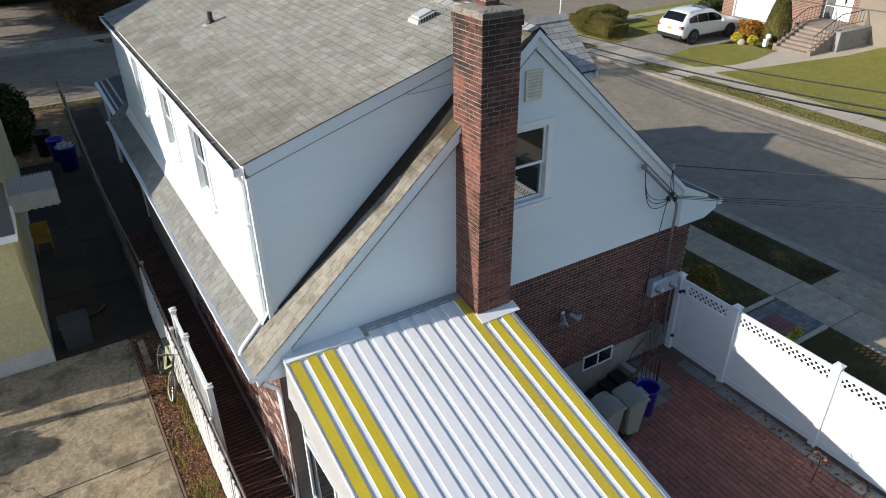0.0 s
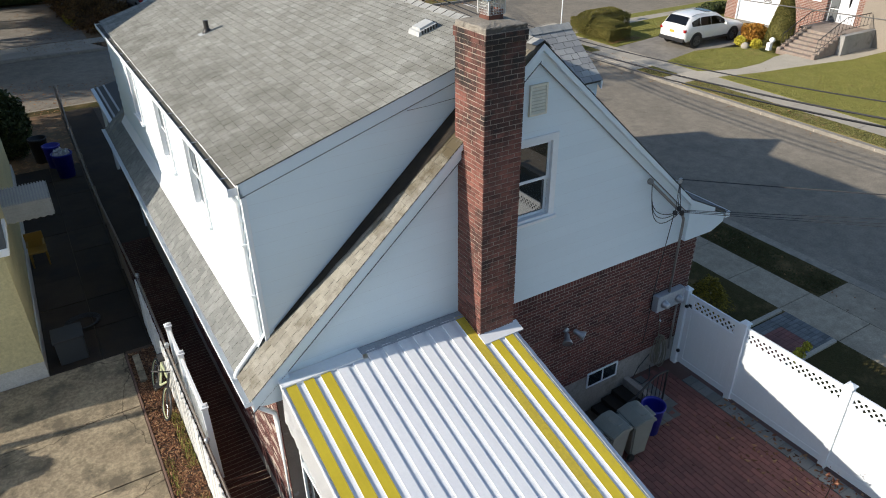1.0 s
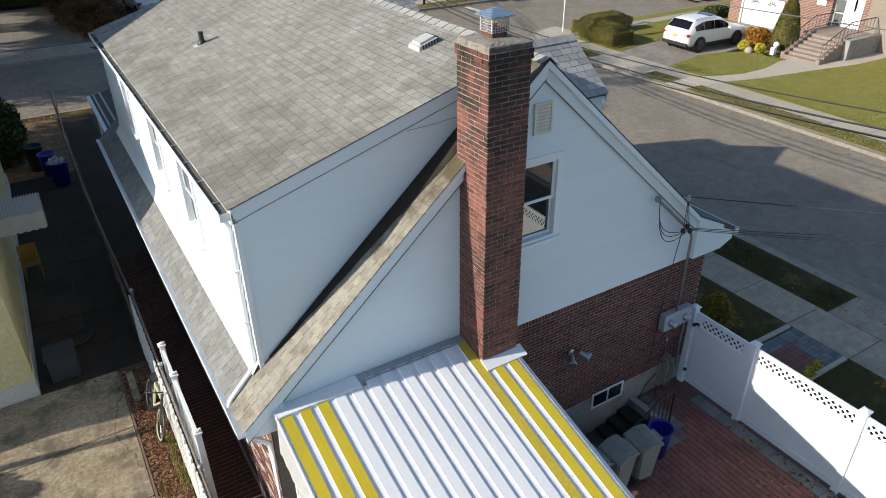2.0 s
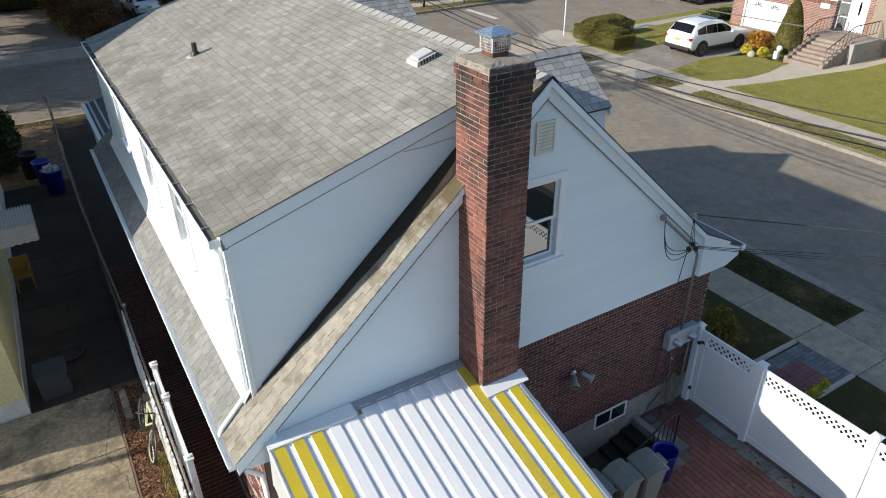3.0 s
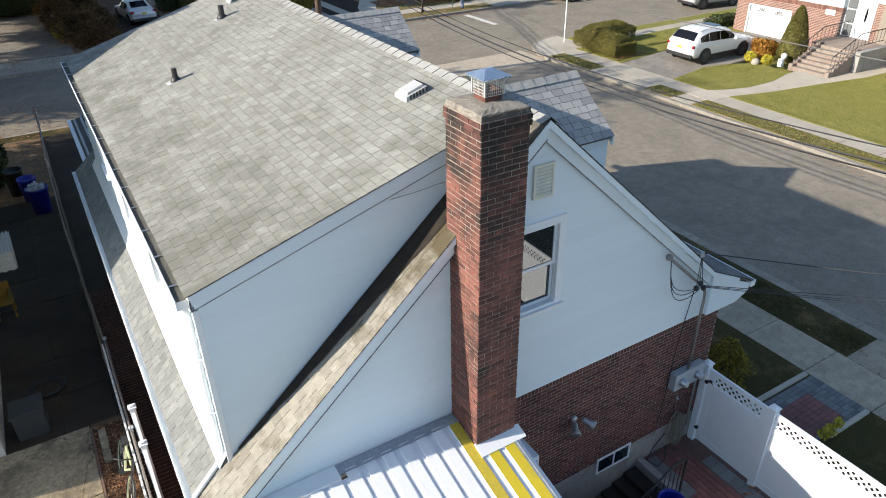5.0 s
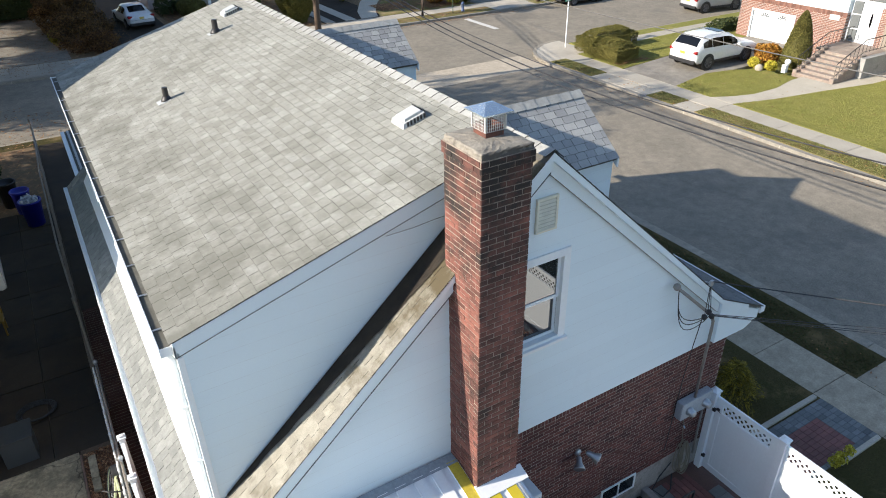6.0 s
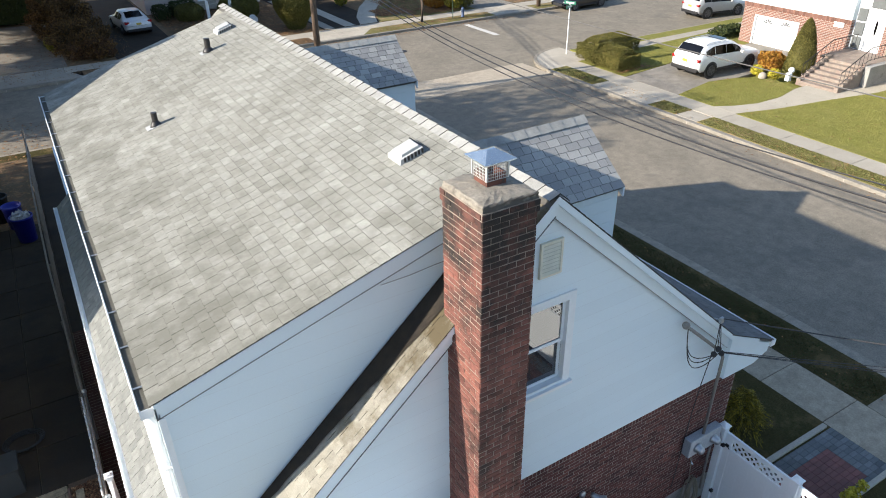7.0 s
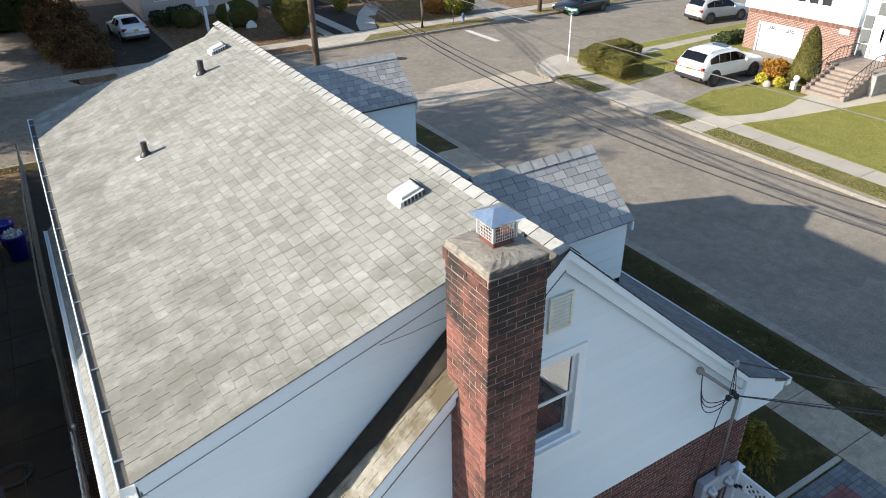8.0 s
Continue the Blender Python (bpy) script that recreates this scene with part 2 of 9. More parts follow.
LEAFY = surface("leaf_litter_ground", (0.2, 0.12, 0.06), (0.11, 0.085, 0.04), fine=12, coarse=0.9, rough=0.95, bump=0.9, depth=0.03,
                stain=(0.3, 0.17, 0.08), stain_scale=3.0, stain_at=(0.52, 0.62))
BRICK = surface("house_brick", (0.118, 0.041, 0.034), (0.076, 0.028, 0.025), fine=70, coarse=2.2, rough=0.85, bump=0.5,
                pieces=[(0.0, (0.55, 0.5, 0.52)), (0.35, (0.9, 0.85, 0.85)), (0.75, (1.1, 1.0, 1.0)), (1.0, (1.45, 1.3, 1.2))])
# brick and mortar: the Y terms mix the shaded front's darkness into the soot
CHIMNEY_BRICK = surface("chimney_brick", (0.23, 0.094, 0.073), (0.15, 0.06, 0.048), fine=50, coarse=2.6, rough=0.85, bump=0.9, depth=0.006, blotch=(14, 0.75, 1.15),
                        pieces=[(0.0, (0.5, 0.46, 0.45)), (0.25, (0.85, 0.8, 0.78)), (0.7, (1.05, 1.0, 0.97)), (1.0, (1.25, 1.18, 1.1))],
                        stain=(0.022, 0.018, 0.016), stain_scale=2.2, stain_at=(0.51, 0.74), grime_and_shade=((5.9, 0.16, "Z", 1.8), (7.80, 0.1, "Y", -0.06)))
CHIMNEY_MORTAR = surface("chimney_mortar", (0.38, 0.325, 0.265), (0.24, 0.2, 0.165), fine=60, coarse=3, rough=0.95, bump=0.5, stain=(0.16, 0.13, 0.105), stain_scale=3.1, stain_at=(0.56, 0.74), grime_and_shade=((5.6, 0.08, "Z", 2.0), (7.80, 0.07, "Y", -0.03)))
RAIN_CAP = surface("brushed_cap_steel", (0.6, 0.7, 0.78), (0.5, 0.6, 0.69), fine=30, coarse=5, rough=0.2, bump=0.05, metal=0.8, grain=0.2)
KERB = surface("worn_kerb", (0.37, 0.325, 0.255), (0.285, 0.25, 0.195), fine=30, coarse=1.4, rough=0.92, bump=0.4, grain=0.7, blotch=(5, 0.82, 1.1), stain=(0.2, 0.185, 0.155), stain_scale=1.5, stain_at=(0.52, 0.7))
MORTAR = surface("mortar", (0.34, 0.275, 0.235), (0.24, 0.19, 0.16), fine=60, coarse=2, rough=0.95, bump=0.4, stain=(0.52, 0.47, 0.44), stain_scale=2.6, stain_at=(0.6, 0.72))
SIDE_MORTAR = surface("light_mortar", (0.46, 0.39, 0.33), (0.34, 0.29, 0.245), fine=60, coarse=2, rough=0.95, bump=0.4)
SIDING = surface("white_siding", (0.76, 0.85, 0.89), (0.735, 0.825, 0.868), fine=90, coarse=0.5, grain=0.1, rough=0.55, bump=0.04, depth=0.002,
                 pieces=[(0.0, (0.985, 0.985, 0.985)), (1.0, (1.01, 1.01, 1.01))], stain=(0.66, 0.7, 0.715), stain_scale=0.6, stain_at=(0.6, 0.95), stretch=(1, 1, 3))
TRIM = surface("white_trim", grain=0.1, base=(0.84, 0.865, 0.875), other=(0.8, 0.83, 0.845), fine=20, coarse=1.2, rough=0.45, bump=0.05, depth=0.002)
VINYL = surface("white_vinyl", grain=0.08, base=(0.83, 0.875, 0.9), other=(0.795, 0.84, 0.865), fine=20, coarse=0.8, rough=0.35, bump=0.03, depth=0.001)
CAP_SHINGLE = surface("pale_cap_shingle", (0.395, 0.395, 0.372), (0.335, 0.335, 0.315), blotch=(9, 0.84, 1.1), fine=95, coarse=0.9, rough=0.95, bump=0.5, depth=0.004, spec=0.15,
                      pieces=[(0.0, (0.9, 0.9, 0.9)), (1.0, (1.08, 1.08, 1.08))])
SHINGLE = surface("grey_shingle", (0.362, 0.36, 0.322), (0.29, 0.286, 0.252), fine=80, coarse=0.55, rough=0.95, bump=0.8, depth=0.006, grain=0.8, blotch=(7, 0.86, 1.12),
                  pieces=[(0.0, (0.83, 0.83, 0.815)), (0.12, (0.9, 0.9, 0.89)), (0.5, (0.98, 0.98, 0.97)), (0.8, (1.04, 1.04, 1.04)), (1.0, (1.08, 1.08, 1.09))],
                  stain=(0.185, 0.182, 0.155), stain_scale=1.6, stain_at=(0.54, 0.8), spec=0.15, grime_and_shade=((11.2, 0.12, "Y", -2.6), (5.0, 0.18, "X", -2.8)))
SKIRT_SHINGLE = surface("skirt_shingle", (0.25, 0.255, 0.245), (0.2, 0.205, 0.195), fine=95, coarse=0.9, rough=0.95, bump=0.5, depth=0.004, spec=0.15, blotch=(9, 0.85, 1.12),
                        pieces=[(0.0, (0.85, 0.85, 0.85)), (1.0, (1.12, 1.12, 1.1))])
DORMER_SHINGLE = surface("cool_grey_shingle", (0.4, 0.4, 0.385), (0.32, 0.32, 0.31), fine=95, coarse=0.7, rough=0.95, bump=0.5, depth=0.004,
                         pieces=[(0.0, (0.78, 0.78, 0.8)), (0.5, (0.97, 0.97, 0.97)), (1.0, (1.2, 1.19, 1.17))], spec=0.15)
STRIP_SHINGLE = surface("strip_shingle", (0.325, 0.31, 0.265), (0.25, 0.235, 0.195), blotch=(8, 0.85, 1.1), fine=95, coarse=1.5, rough=0.95, bump=0.5, depth=0.004,
                        pieces=[(0.0, (0.85, 0.84, 0.82)), (0.6, (1.0, 1.0, 1.0)), (1.0, (1.1, 1.1, 1.08))],
                        stain=(0.1, 0.082, 0.05), stain_scale=1.9, stain_at=(0.54, 0.78), spec=0.2, grime_and_shade=((4.9, 0.26, "Z", 1.2),))
# street slope of the same roof: its shade is put into a darker, bluer copy
EAVE_SHINGLE = surface("shaded_slope_shingle", (0.17, 0.18, 0.19), (0.13, 0.138, 0.145), fine=95, coarse=0.9, rough=0.95, bump=0.5, depth=0.004, spec=0.15, pieces=[(0.0, (0.85, 0.85, 0.85)), (1.0, (1.12, 1.12, 1.12))])
KERB_FAR = surface("far_kerb", (0.31, 0.285, 0.24), (0.24, 0.22, 0.185), fine=30, coarse=1.4, rough=0.92, bump=0.4, grain=0.7, blotch=(5, 0.82, 1.1))
WORN_WHITE = surface("worn_white_enamel", (0.5, 0.51, 0.5), (0.4, 0.41, 0.4), fine=25, coarse=2, rough=0.55, bump=0.1, grain=0.4)
SHINGLE_EDGE = surface("shingle_butt", (0.06, 0.058, 0.05), fine=60, coarse=2, rough=0.95, bump=0.2)
UNDERLAY = surface("roof_felt", (0.12, 0.115, 0.105), fine=40, coarse=1, rough=0.95, bump=0.3)
YELLOW = surface("yellow_enamel", grain=0.15, base=(0.64, 0.5, 0.03), other=(0.54, 0.42, 0.025), fine=25, coarse=1.2, rough=0.45, bump=0.05, depth=0.002,
                 stain=(0.4, 0.32, 0.08), stain_scale=1.7, stain_at=(0.62, 0.85))
DIRTY_YELLOW = surface("weathered_yellow_enamel", (0.57, 0.445, 0.04), (0.47, 0.36, 0.045), fine=25, coarse=2.2, rough=0.6, bump=0.08, depth=0.002,
                       stain=(0.62, 0.48, 0.04), stain_scale=1.1, stain_at=(0.5, 0.7))
WHITE_METAL = surface("white_enamel", grain=0.12, base=(0.8, 0.81, 0.82), other=(0.74, 0.75, 0.77), fine=25, coarse=1.2, rough=0.42, bump=0.04, depth=0.002)
FLASHING = surface("grey_flashing", (0.36, 0.39, 0.43), (0.3, 0.33, 0.36), fine=20, coarse=1.5, rough=0.5, bump=0.08, metal=0.2)
GALV = surface("galvanised_steel", (0.5, 0.52, 0.54), (0.4, 0.42, 0.44), fine=30, coarse=4, rough=0.4, bump=0.05, metal=0.7)
STEEL = surface("stainless_steel", (0.7, 0.72, 0.74), (0.6, 0.62, 0.64), fine=30, coarse=5, rough=0.22, bump=0.05, metal=1.0)
GREY_PAINT = surface("grey_paint", (0.42, 0.44, 0.46), (0.34, 0.36, 0.38), fine=30, coarse=3, rough=0.5, bump=0.05)
GUTTER_DIRT = surface("gutter_silt", (0.13, 0.125, 0.105), (0.08, 0.075, 0.06), fine=25, coarse=3, rough=0.95, bump=0.6)
CLAY = surface("clay_flue", (0.2, 0.075, 0.048), (0.1, 0.042, 0.032), fine=30, coarse=6, rough=0.85, bump=0.3, stain=(0.05, 0.04, 0.035), stain_scale=5, stain_at=(0.5, 0.6))
# the Y term puts the front edge's shade, with its stains, into the colour
CROWN = surface("chimney_crown", (0.3, 0.275, 0.23), (0.19, 0.172, 0.145), fine=34, coarse=5, rough=0.95, bump=0.9, depth=0.01, blotch=(16, 0.8, 1.12),
                stain=(0.085, 0.076, 0.064), stain_scale=5.0, stain_at=(0.56, 0.72), grime_and_shade=((7.795, 0.3, "Y", -0.03),))
BLACK_IRON = surface("black_iron", (0.02, 0.02, 0.022), (0.03, 0.028, 0.026), fine=40, coarse=4, rough=0.5, bump=0.1)
CABLE = plain("black_cable", (0.025, 0.025, 0.028), 0.6)
GREY_CABLE = plain("grey_cable", (0.13, 0.125, 0.115), 0.6)
HOSE = plain("weathered_hose", (0.2, 0.185, 0.14), 0.6)
MESH_WIRE = plain("pale_mesh_wire", (0.62, 0.62, 0.6), 0.45, 0.3)
GLASS = glass_mat("window_glass")
CAR_GLASS = glass_mat("dark_car_glass", (0.006, 0.006, 0.007))
for key, v in (("Coat Weight", 0.0), ("Specular IOR Level", 0.35), ("Roughness", 0.06)):
    CAR_GLASS.node_tree.nodes["Principled BSDF"].inputs[key].default_value = v
PAVER = surface("red_paver", (0.24, 0.108, 0.094), (0.168, 0.08, 0.072), fine=45, coarse=0.9, rough=0.9, bump=0.4,
                pieces=[(0.0, (0.82, 0.8, 0.8)), (0.5, (1, 0.97, 0.96)), (1.0, (1.18, 1.1, 1.06))], stain=(0.1, 0.06, 0.055), stain_scale=0.7, stain_at=(0.55, 0.75))
GREY_PAVER = surface("grey_paver", (0.2, 0.21, 0.21), (0.14, 0.148, 0.15), fine=45, coarse=1.2, rough=0.9, bump=0.4,
                     pieces=[(0.0, (0.75, 0.75, 0.75)), (1.0, (1.25, 1.24, 1.22))])
PAVER_SAND = surface("paver_sand", (0.14, 0.082, 0.068), fine=50, coarse=2, rough=0.95, bump=0.4)
WOOD_POLE = surface("weathered_pole", (0.16, 0.11, 0.075), (0.1, 0.07, 0.05), fine=30, coarse=3, rough=0.9, bump=0.5, stretch=(1, 1, 0.08))
YELLOW_SIDING = surface("cream_yellow_siding", (0.64, 0.56, 0.3), (0.57, 0.5, 0.27), fine=16, coarse=0.8, rough=0.6, bump=0.08, depth=0.002,
                        pieces=[(0.0, (0.95, 0.95, 0.95)), (1.0, (1.04, 1.04, 1.04))])
BARK = surface("bark", (0.1, 0.075, 0.055), (0.06, 0.045, 0.035), fine=25, coarse=3, rough=0.95, bump=0.9, depth=0.02, stretch=(1, 1, 0.2))


def leaf_material(name, c1, c2, c3):
    m = bpy.data.materials.new(name)
    nt, bsdf = nodes_of(m)
    c = ramp(nt, piece_random(nt), [(0.0, c1), (0.55, c2), (1.0, c3)])
    c = mixed(nt, "MULTIPLY", 0.6, c, ramp(nt, noise_of(nt, 2.2, 4), [(0.3, (0.55, 0.55, 0.55)), (0.7, (1.2, 1.2, 1.2))]))
    nt.links.new(c, bsdf.inputs["Base Color"])
    bsdf.inputs["Roughness"].default_value = 0.7
    bsdf.inputs["Specular IOR Level"].default_value = 0.25
    return m


BED_MULCH = surface("bed_mulch", (0.12, 0.078, 0.048), (0.075, 0.05, 0.032), fine=18, coarse=2, rough=0.95, bump=0.9, depth=0.02, grain=0.9)
MAST_GREY = surface("weathered_mast_grey", (0.27, 0.255, 0.235), (0.2, 0.19, 0.175), fine=30, coarse=4, rough=0.6, bump=0.08)
# lower board edge toned darker to draw the shade line at each lap
LAP_SHADE = plain("siding_lap_shade", (0.72, 0.79, 0.825), 0.7)
DARK_JOINT = plain("dark_joint", (0.12, 0.125, 0.135), 0.8)
LEAF_BED = leaf_material("red_brown_leaf", (0.06, 0.027, 0.015), (0.19, 0.085, 0.042), (0.38, 0.22, 0.11))
HOME_SLAB = surface("shaded_pavement_slab", (0.45, 0.38, 0.275), (0.34, 0.285, 0.205), fine=28, coarse=1.2, rough=0.92, bump=0.4, grain=0.7, blotch=(5, 0.82, 1.12), pieces=[(0.0, (0.88, 0.88, 0.88)), (1.0, (1.1, 1.1, 1.1))])
LEAF_OLIVE = leaf_material("olive_hedge_leaf", (0.07, 0.07, 0.015), (0.13, 0.12, 0.03), (0.21, 0.18, 0.05))
LEAF_HEDGE = leaf_material("trimmed_hedge_leaf", (0.085, 0.085, 0.018), (0.14, 0.13, 0.03), (0.21, 0.18, 0.048))
LEAF_DARK = leaf_material("dark_evergreen_leaf", (0.02, 0.035, 0.012), (0.045, 0.06, 0.018), (0.08, 0.095, 0.03))
LEAF_PLUME = leaf_material("gold_cypress_spray", (0.085, 0.078, 0.014), (0.2, 0.16, 0.022), (0.4, 0.3, 0.03))
LEAF_GOLD = leaf_material("gold_conifer_leaf", (0.13, 0.13, 0.02), (0.25, 0.22, 0.03), (0.4, 0.34, 0.04))
LEAF_YELLOW = leaf_material("yellow_shrub_leaf", (0.3, 0.26, 0.03), (0.5, 0.44, 0.04), (0.62, 0.52, 0.06))
LEAF_ORANGE = leaf_material("orange_shrub_leaf", (0.25, 0.1, 0.016), (0.36, 0.16, 0.022), (0.42, 0.24, 0.035))
LEAF_RUST = leaf_material("rust_leaf", (0.035, 0.02, 0.01), (0.1, 0.048, 0.02), (0.22, 0.12, 0.035))
LEAF_AUTUMN = leaf_material("fallen_leaf", (0.1, 0.05, 0.025), (0.25, 0.12, 0.05), (0.42, 0.25, 0.1))
LEAF_BROWN = leaf_material("brown_oak_leaf", (0.04, 0.026, 0.013), (0.11, 0.064, 0.026), (0.26, 0.15, 0.05))

DRIVE = surface("worn_driveway_asphalt", (0.3, 0.275, 0.235), (0.21, 0.193, 0.166), fine=30, coarse=0.7, rough=0.95, bump=0.4, spec=0.12, grain=0.8, blotch=(2.5, 0.85, 1.12), stain=(0.29, 0.265, 0.23), stain_scale=0.6, stain_at=(0.58, 0.76))
APRON = surface("pale_gutter_concrete", (0.5, 0.43, 0.335), (0.41, 0.355, 0.275), fine=30, coarse=0.8, rough=0.92, bump=0.3, spec=0.15, grain=0.7, blotch=(4, 0.85, 1.1))

# ---- ground, roads and pavements ----
solid("ground", boxed(-600, 600, -600, 700, -1.2, -0.42), SOIL, "bare brown soil that stretches away", "ground")
solid("road", boxed(17.3, 26.65, -80, 35.4, -0.6, -0.25), ASPHALT, "worn grey asphalt side street", "road")
for nm, x0, x1, y0 in (("road_corner_far", 26.65, 30.3, 32.0), ("road_corner_home", 13.4, 17.3, 31.4)):
    solid(nm, boxed(x0, x1, y0, 35.4, -0.6, -0.25), ASPHALT, "worn grey asphalt at the street corner", "road")
solid("road_cross_street", boxed(-120, 160, 35.4, 45.85, -0.6, -0.25), ASPHALT, "worn grey asphalt cross street with fallen leaves", "road")


def plate(name, poly, top, material, label, category, depth=0.35, rise=0.0):
    """A ground plate; rise: how fast its top climbs towards +x beyond the far pavement."""
    bm = prism(bmesh.new(), poly, "z", top - depth, top)
    for v in bm.verts:
        if rise and v.co.z > top - 0.01:
            v.co.z += rise * max(0, v.co.x - 29.05)
    return solid(name, bm, material, label, category)


def rect(x0, x1, y0, y1):
    return [(x0, y0), (x1, y0), (x1, y1), (x0, y1)]


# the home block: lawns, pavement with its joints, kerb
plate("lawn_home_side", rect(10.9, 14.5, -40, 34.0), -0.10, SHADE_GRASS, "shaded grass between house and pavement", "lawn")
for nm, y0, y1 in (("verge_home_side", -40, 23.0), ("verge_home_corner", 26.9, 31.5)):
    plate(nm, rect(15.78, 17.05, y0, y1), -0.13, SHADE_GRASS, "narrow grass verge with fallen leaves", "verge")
plate("yard_west", rect(-120, 5.5, -60, 34.2), -0.06, SOIL, "bare shaded yard soil", "ground")
plate("yard_south", rect(5.5, 10.9, -60, -4.0), -0.06, SOIL, "bare yard soil", "ground")
plate("lawn_front", rect(5.5, 10.9, 21.4, 34.2), -0.045, LEAFY, "front yard under brown leaves", "lawn")
plate("verge_cross_street", rect(-120, 14.4, 34.2, 35.25), -0.12, SHADE_GRASS, "grass verge along the cross street", "verge")


def slabs(name, x0, x1, y0, y1, step, top, label, along="y", material=None):
    """A pavement of cast slabs with open joints; each slab is a piece of it."""
    walk_ob = solid(name, boxed(x0, x1, y0, y1, top - 0.35, top - 0.02), SOIL, label, "pavement")
    n = max(1, round(((y1 - y0) if along == "y" else (x1 - x0)) / step))
    for i in range(n):
        if along == "y":
            a, b = y0 + (y1 - y0) * i / n, y0 + (y1 - y0) * (i + 1) / n
            bm = boxed(x0 + 0.01, x1 - 0.01, a + 0.008, b - 0.008, top - 0.1, top + random.uniform(-0.003, 0.003), 0.008)
        else:
            a, b = x0 + (x1 - x0) * i / n, x0 + (x1 - x0) * (i + 1) / n
            bm = boxed(a + 0.008, b - 0.008, y0 + 0.01, y1 - 0.01, top - 0.1, top + random.uniform(-0.003, 0.003), 0.008)
        part("slab", bm, material or CONCRETE, walk_ob)
    return walk_ob


slabs("pavement_home_side", 14.5, 15.78, -7.0, 34.6, 1.52, -0.12, "grey concrete pavement slabs", material=HOME_SLAB)
slabs("pavement_link", 15.78, 17.05, 6.1, 8.2, 2.1, -0.125, "concrete slab crossing the verge", material=HOME_SLAB)
slabs("driveway_crossing", 15.78, 17.05, 23.0, 26.9, 1.95, -0.125, "concrete driveway crossing in the verge", material=HOME_SLAB)
slabs("pavement_far_side", 27.85, 29.05, -7.0, 34.5, 1.52, -0.1, "pale concrete pavement slabs")
slabs("driveway_apron", 26.75, 27.85, 25.35, 29.25, 2.0, -0.105, "pale concrete driveway apron")
slabs("walk_apron", 26.75, 27.85, 22.45, 23.7, 1.3, -0.105, "pale concrete walk crossing the verge")
slabs("pavement_north", -60, 110, 47.35, 48.7, 1.52, -0.08, "pale concrete pavement slabs", "x")


def kerb(name, x0, x1, y0, y1, top, along="y"):
    k = solid(name, boxed(x0, x1, y0, y1, top - 0.4, top - 0.03), CONCRETE, "worn concrete kerb", "kerb")
    n = int(((y1 - y0) if along == "y" else (x1 - x0)) / 2.4)
    for i in range(n):
        if along == "y":
            a, b = y0 + (y1 - y0) * i / n, y0 + (y1 - y0) * (i + 1) / n
            bm = boxed(x0 - 0.003, x1 + 0.003, a + 0.004, b - 0.004, top - 0.32, top, 0.02)
        else:
            a, b = x0 + (x1 - x0) * i / n, x0 + (x1 - x0) * (i + 1) / n
            bm = boxed(a + 0.004, b - 0.004, y0 - 0.003, y1 + 0.003, top - 0.32, top, 0.02)
        part("kerb_stone", bm, KERB_FAR if "far" in name or "north" in name else KERB, k)


kerb("kerb_home_side", 17.05, 17.36, -14, 31.4, -0.12)
kerb("kerb_far_side", 26.5, 26.75, -14, 32.6, -0.11)
kerb("kerb_cross_near", -60, 14.0, 35.25, 35.45, -0.12, "x")
kerb("kerb_cross_near_east", 30.2, 110, 35.2, 35.4, -0.1, "x")
kerb("kerb_cross_far", -60, 110, 45.75, 45.97, -0.1, "x")


def corner(cx, cy, r, a0, a1, top, name, label):
    """A rounded street corner: paved quadrant and its bent kerb."""
    pts = [(cx + r * math.cos(radians(a0 + (a1 - a0) * i / 12)), cy + r * math.sin(radians(a0 + (a1 - a0) * i / 12))) for i in range(13)]
    ob = plate(name, [(cx, cy)] + pts, top, CONCRETE, label, "pavement")
    bm = bmesh.new()
    for (ax, ay), (bx, by) in zip(pts, pts[1:]):
        def inner(x, y):
            return (cx + (x - cx) * (r - 0.2) / r, cy + (y - cy) * (r - 0.2) / r)
        prism(bm, [(ax, ay), (bx, by), inner(bx, by), inner(ax, ay)], "z", top - 0.4, top + 0.012)
    part("kerb_bend", bm, KERB, ob)


corner(30.2, 32.6, 2.8 * 1.32, 180, 90, -0.104, "corner_far_side", "rounded pale concrete street corner")
plate("corner_fill", [(26.75, 32.6), (30.2, 32.6), (30.2, 32.75), (26.75, 32.75)], -0.108, CONCRETE, "pale concrete street corner", "pavement")
corner(13.4, 31.4, 3.9, 90, 0, -0.116, "corner_home_side", "rounded concrete street corner")
plate("gutter_apron", rect(17.3, 26.5, 32.4, 35.0), -0.24, APRON, "pale concrete gutter across the street mouth", "road", 0.2)

# the far block
plate("lawn_far_block", rect(29.05, 140, -60, 35.2), -0.16, GRASS, "mown green lawn with brown patches", "lawn")
for nm, y0, y1 in (("verge_far_south", -20, 22.45), ("verge_far_middle", 23.7, 25.35), ("verge_far_corner", 29.25, 32.6)):
    plate(nm, rect(26.75, 27.85, y0, y1), -0.085, DRY_VERGE, "grass verge with bare patches", "verge")
plate("lawn_far_house", [(29.05, -20), (40, -20), (40, 20.0), (36.8, 20.2), (34.2, 20.85), (31.2, 21.5), (29.05, 22.2)], -0.085, GRASS,
      "mown green lawn with yellowed edge", "lawn", rise=0.018)
plate("lawn_far_island", [(29.1, 25.6), (29.05, 23.45), (29.9, 22.95), (31.0, 22.55), (32.6, 22.5), (34.2, 22.85), (34.9, 24.8), (33.4, 25.7), (31.8, 26.1)],
      -0.085, GRASS, "small lawn between driveway and walk", "lawn", rise=0.018)
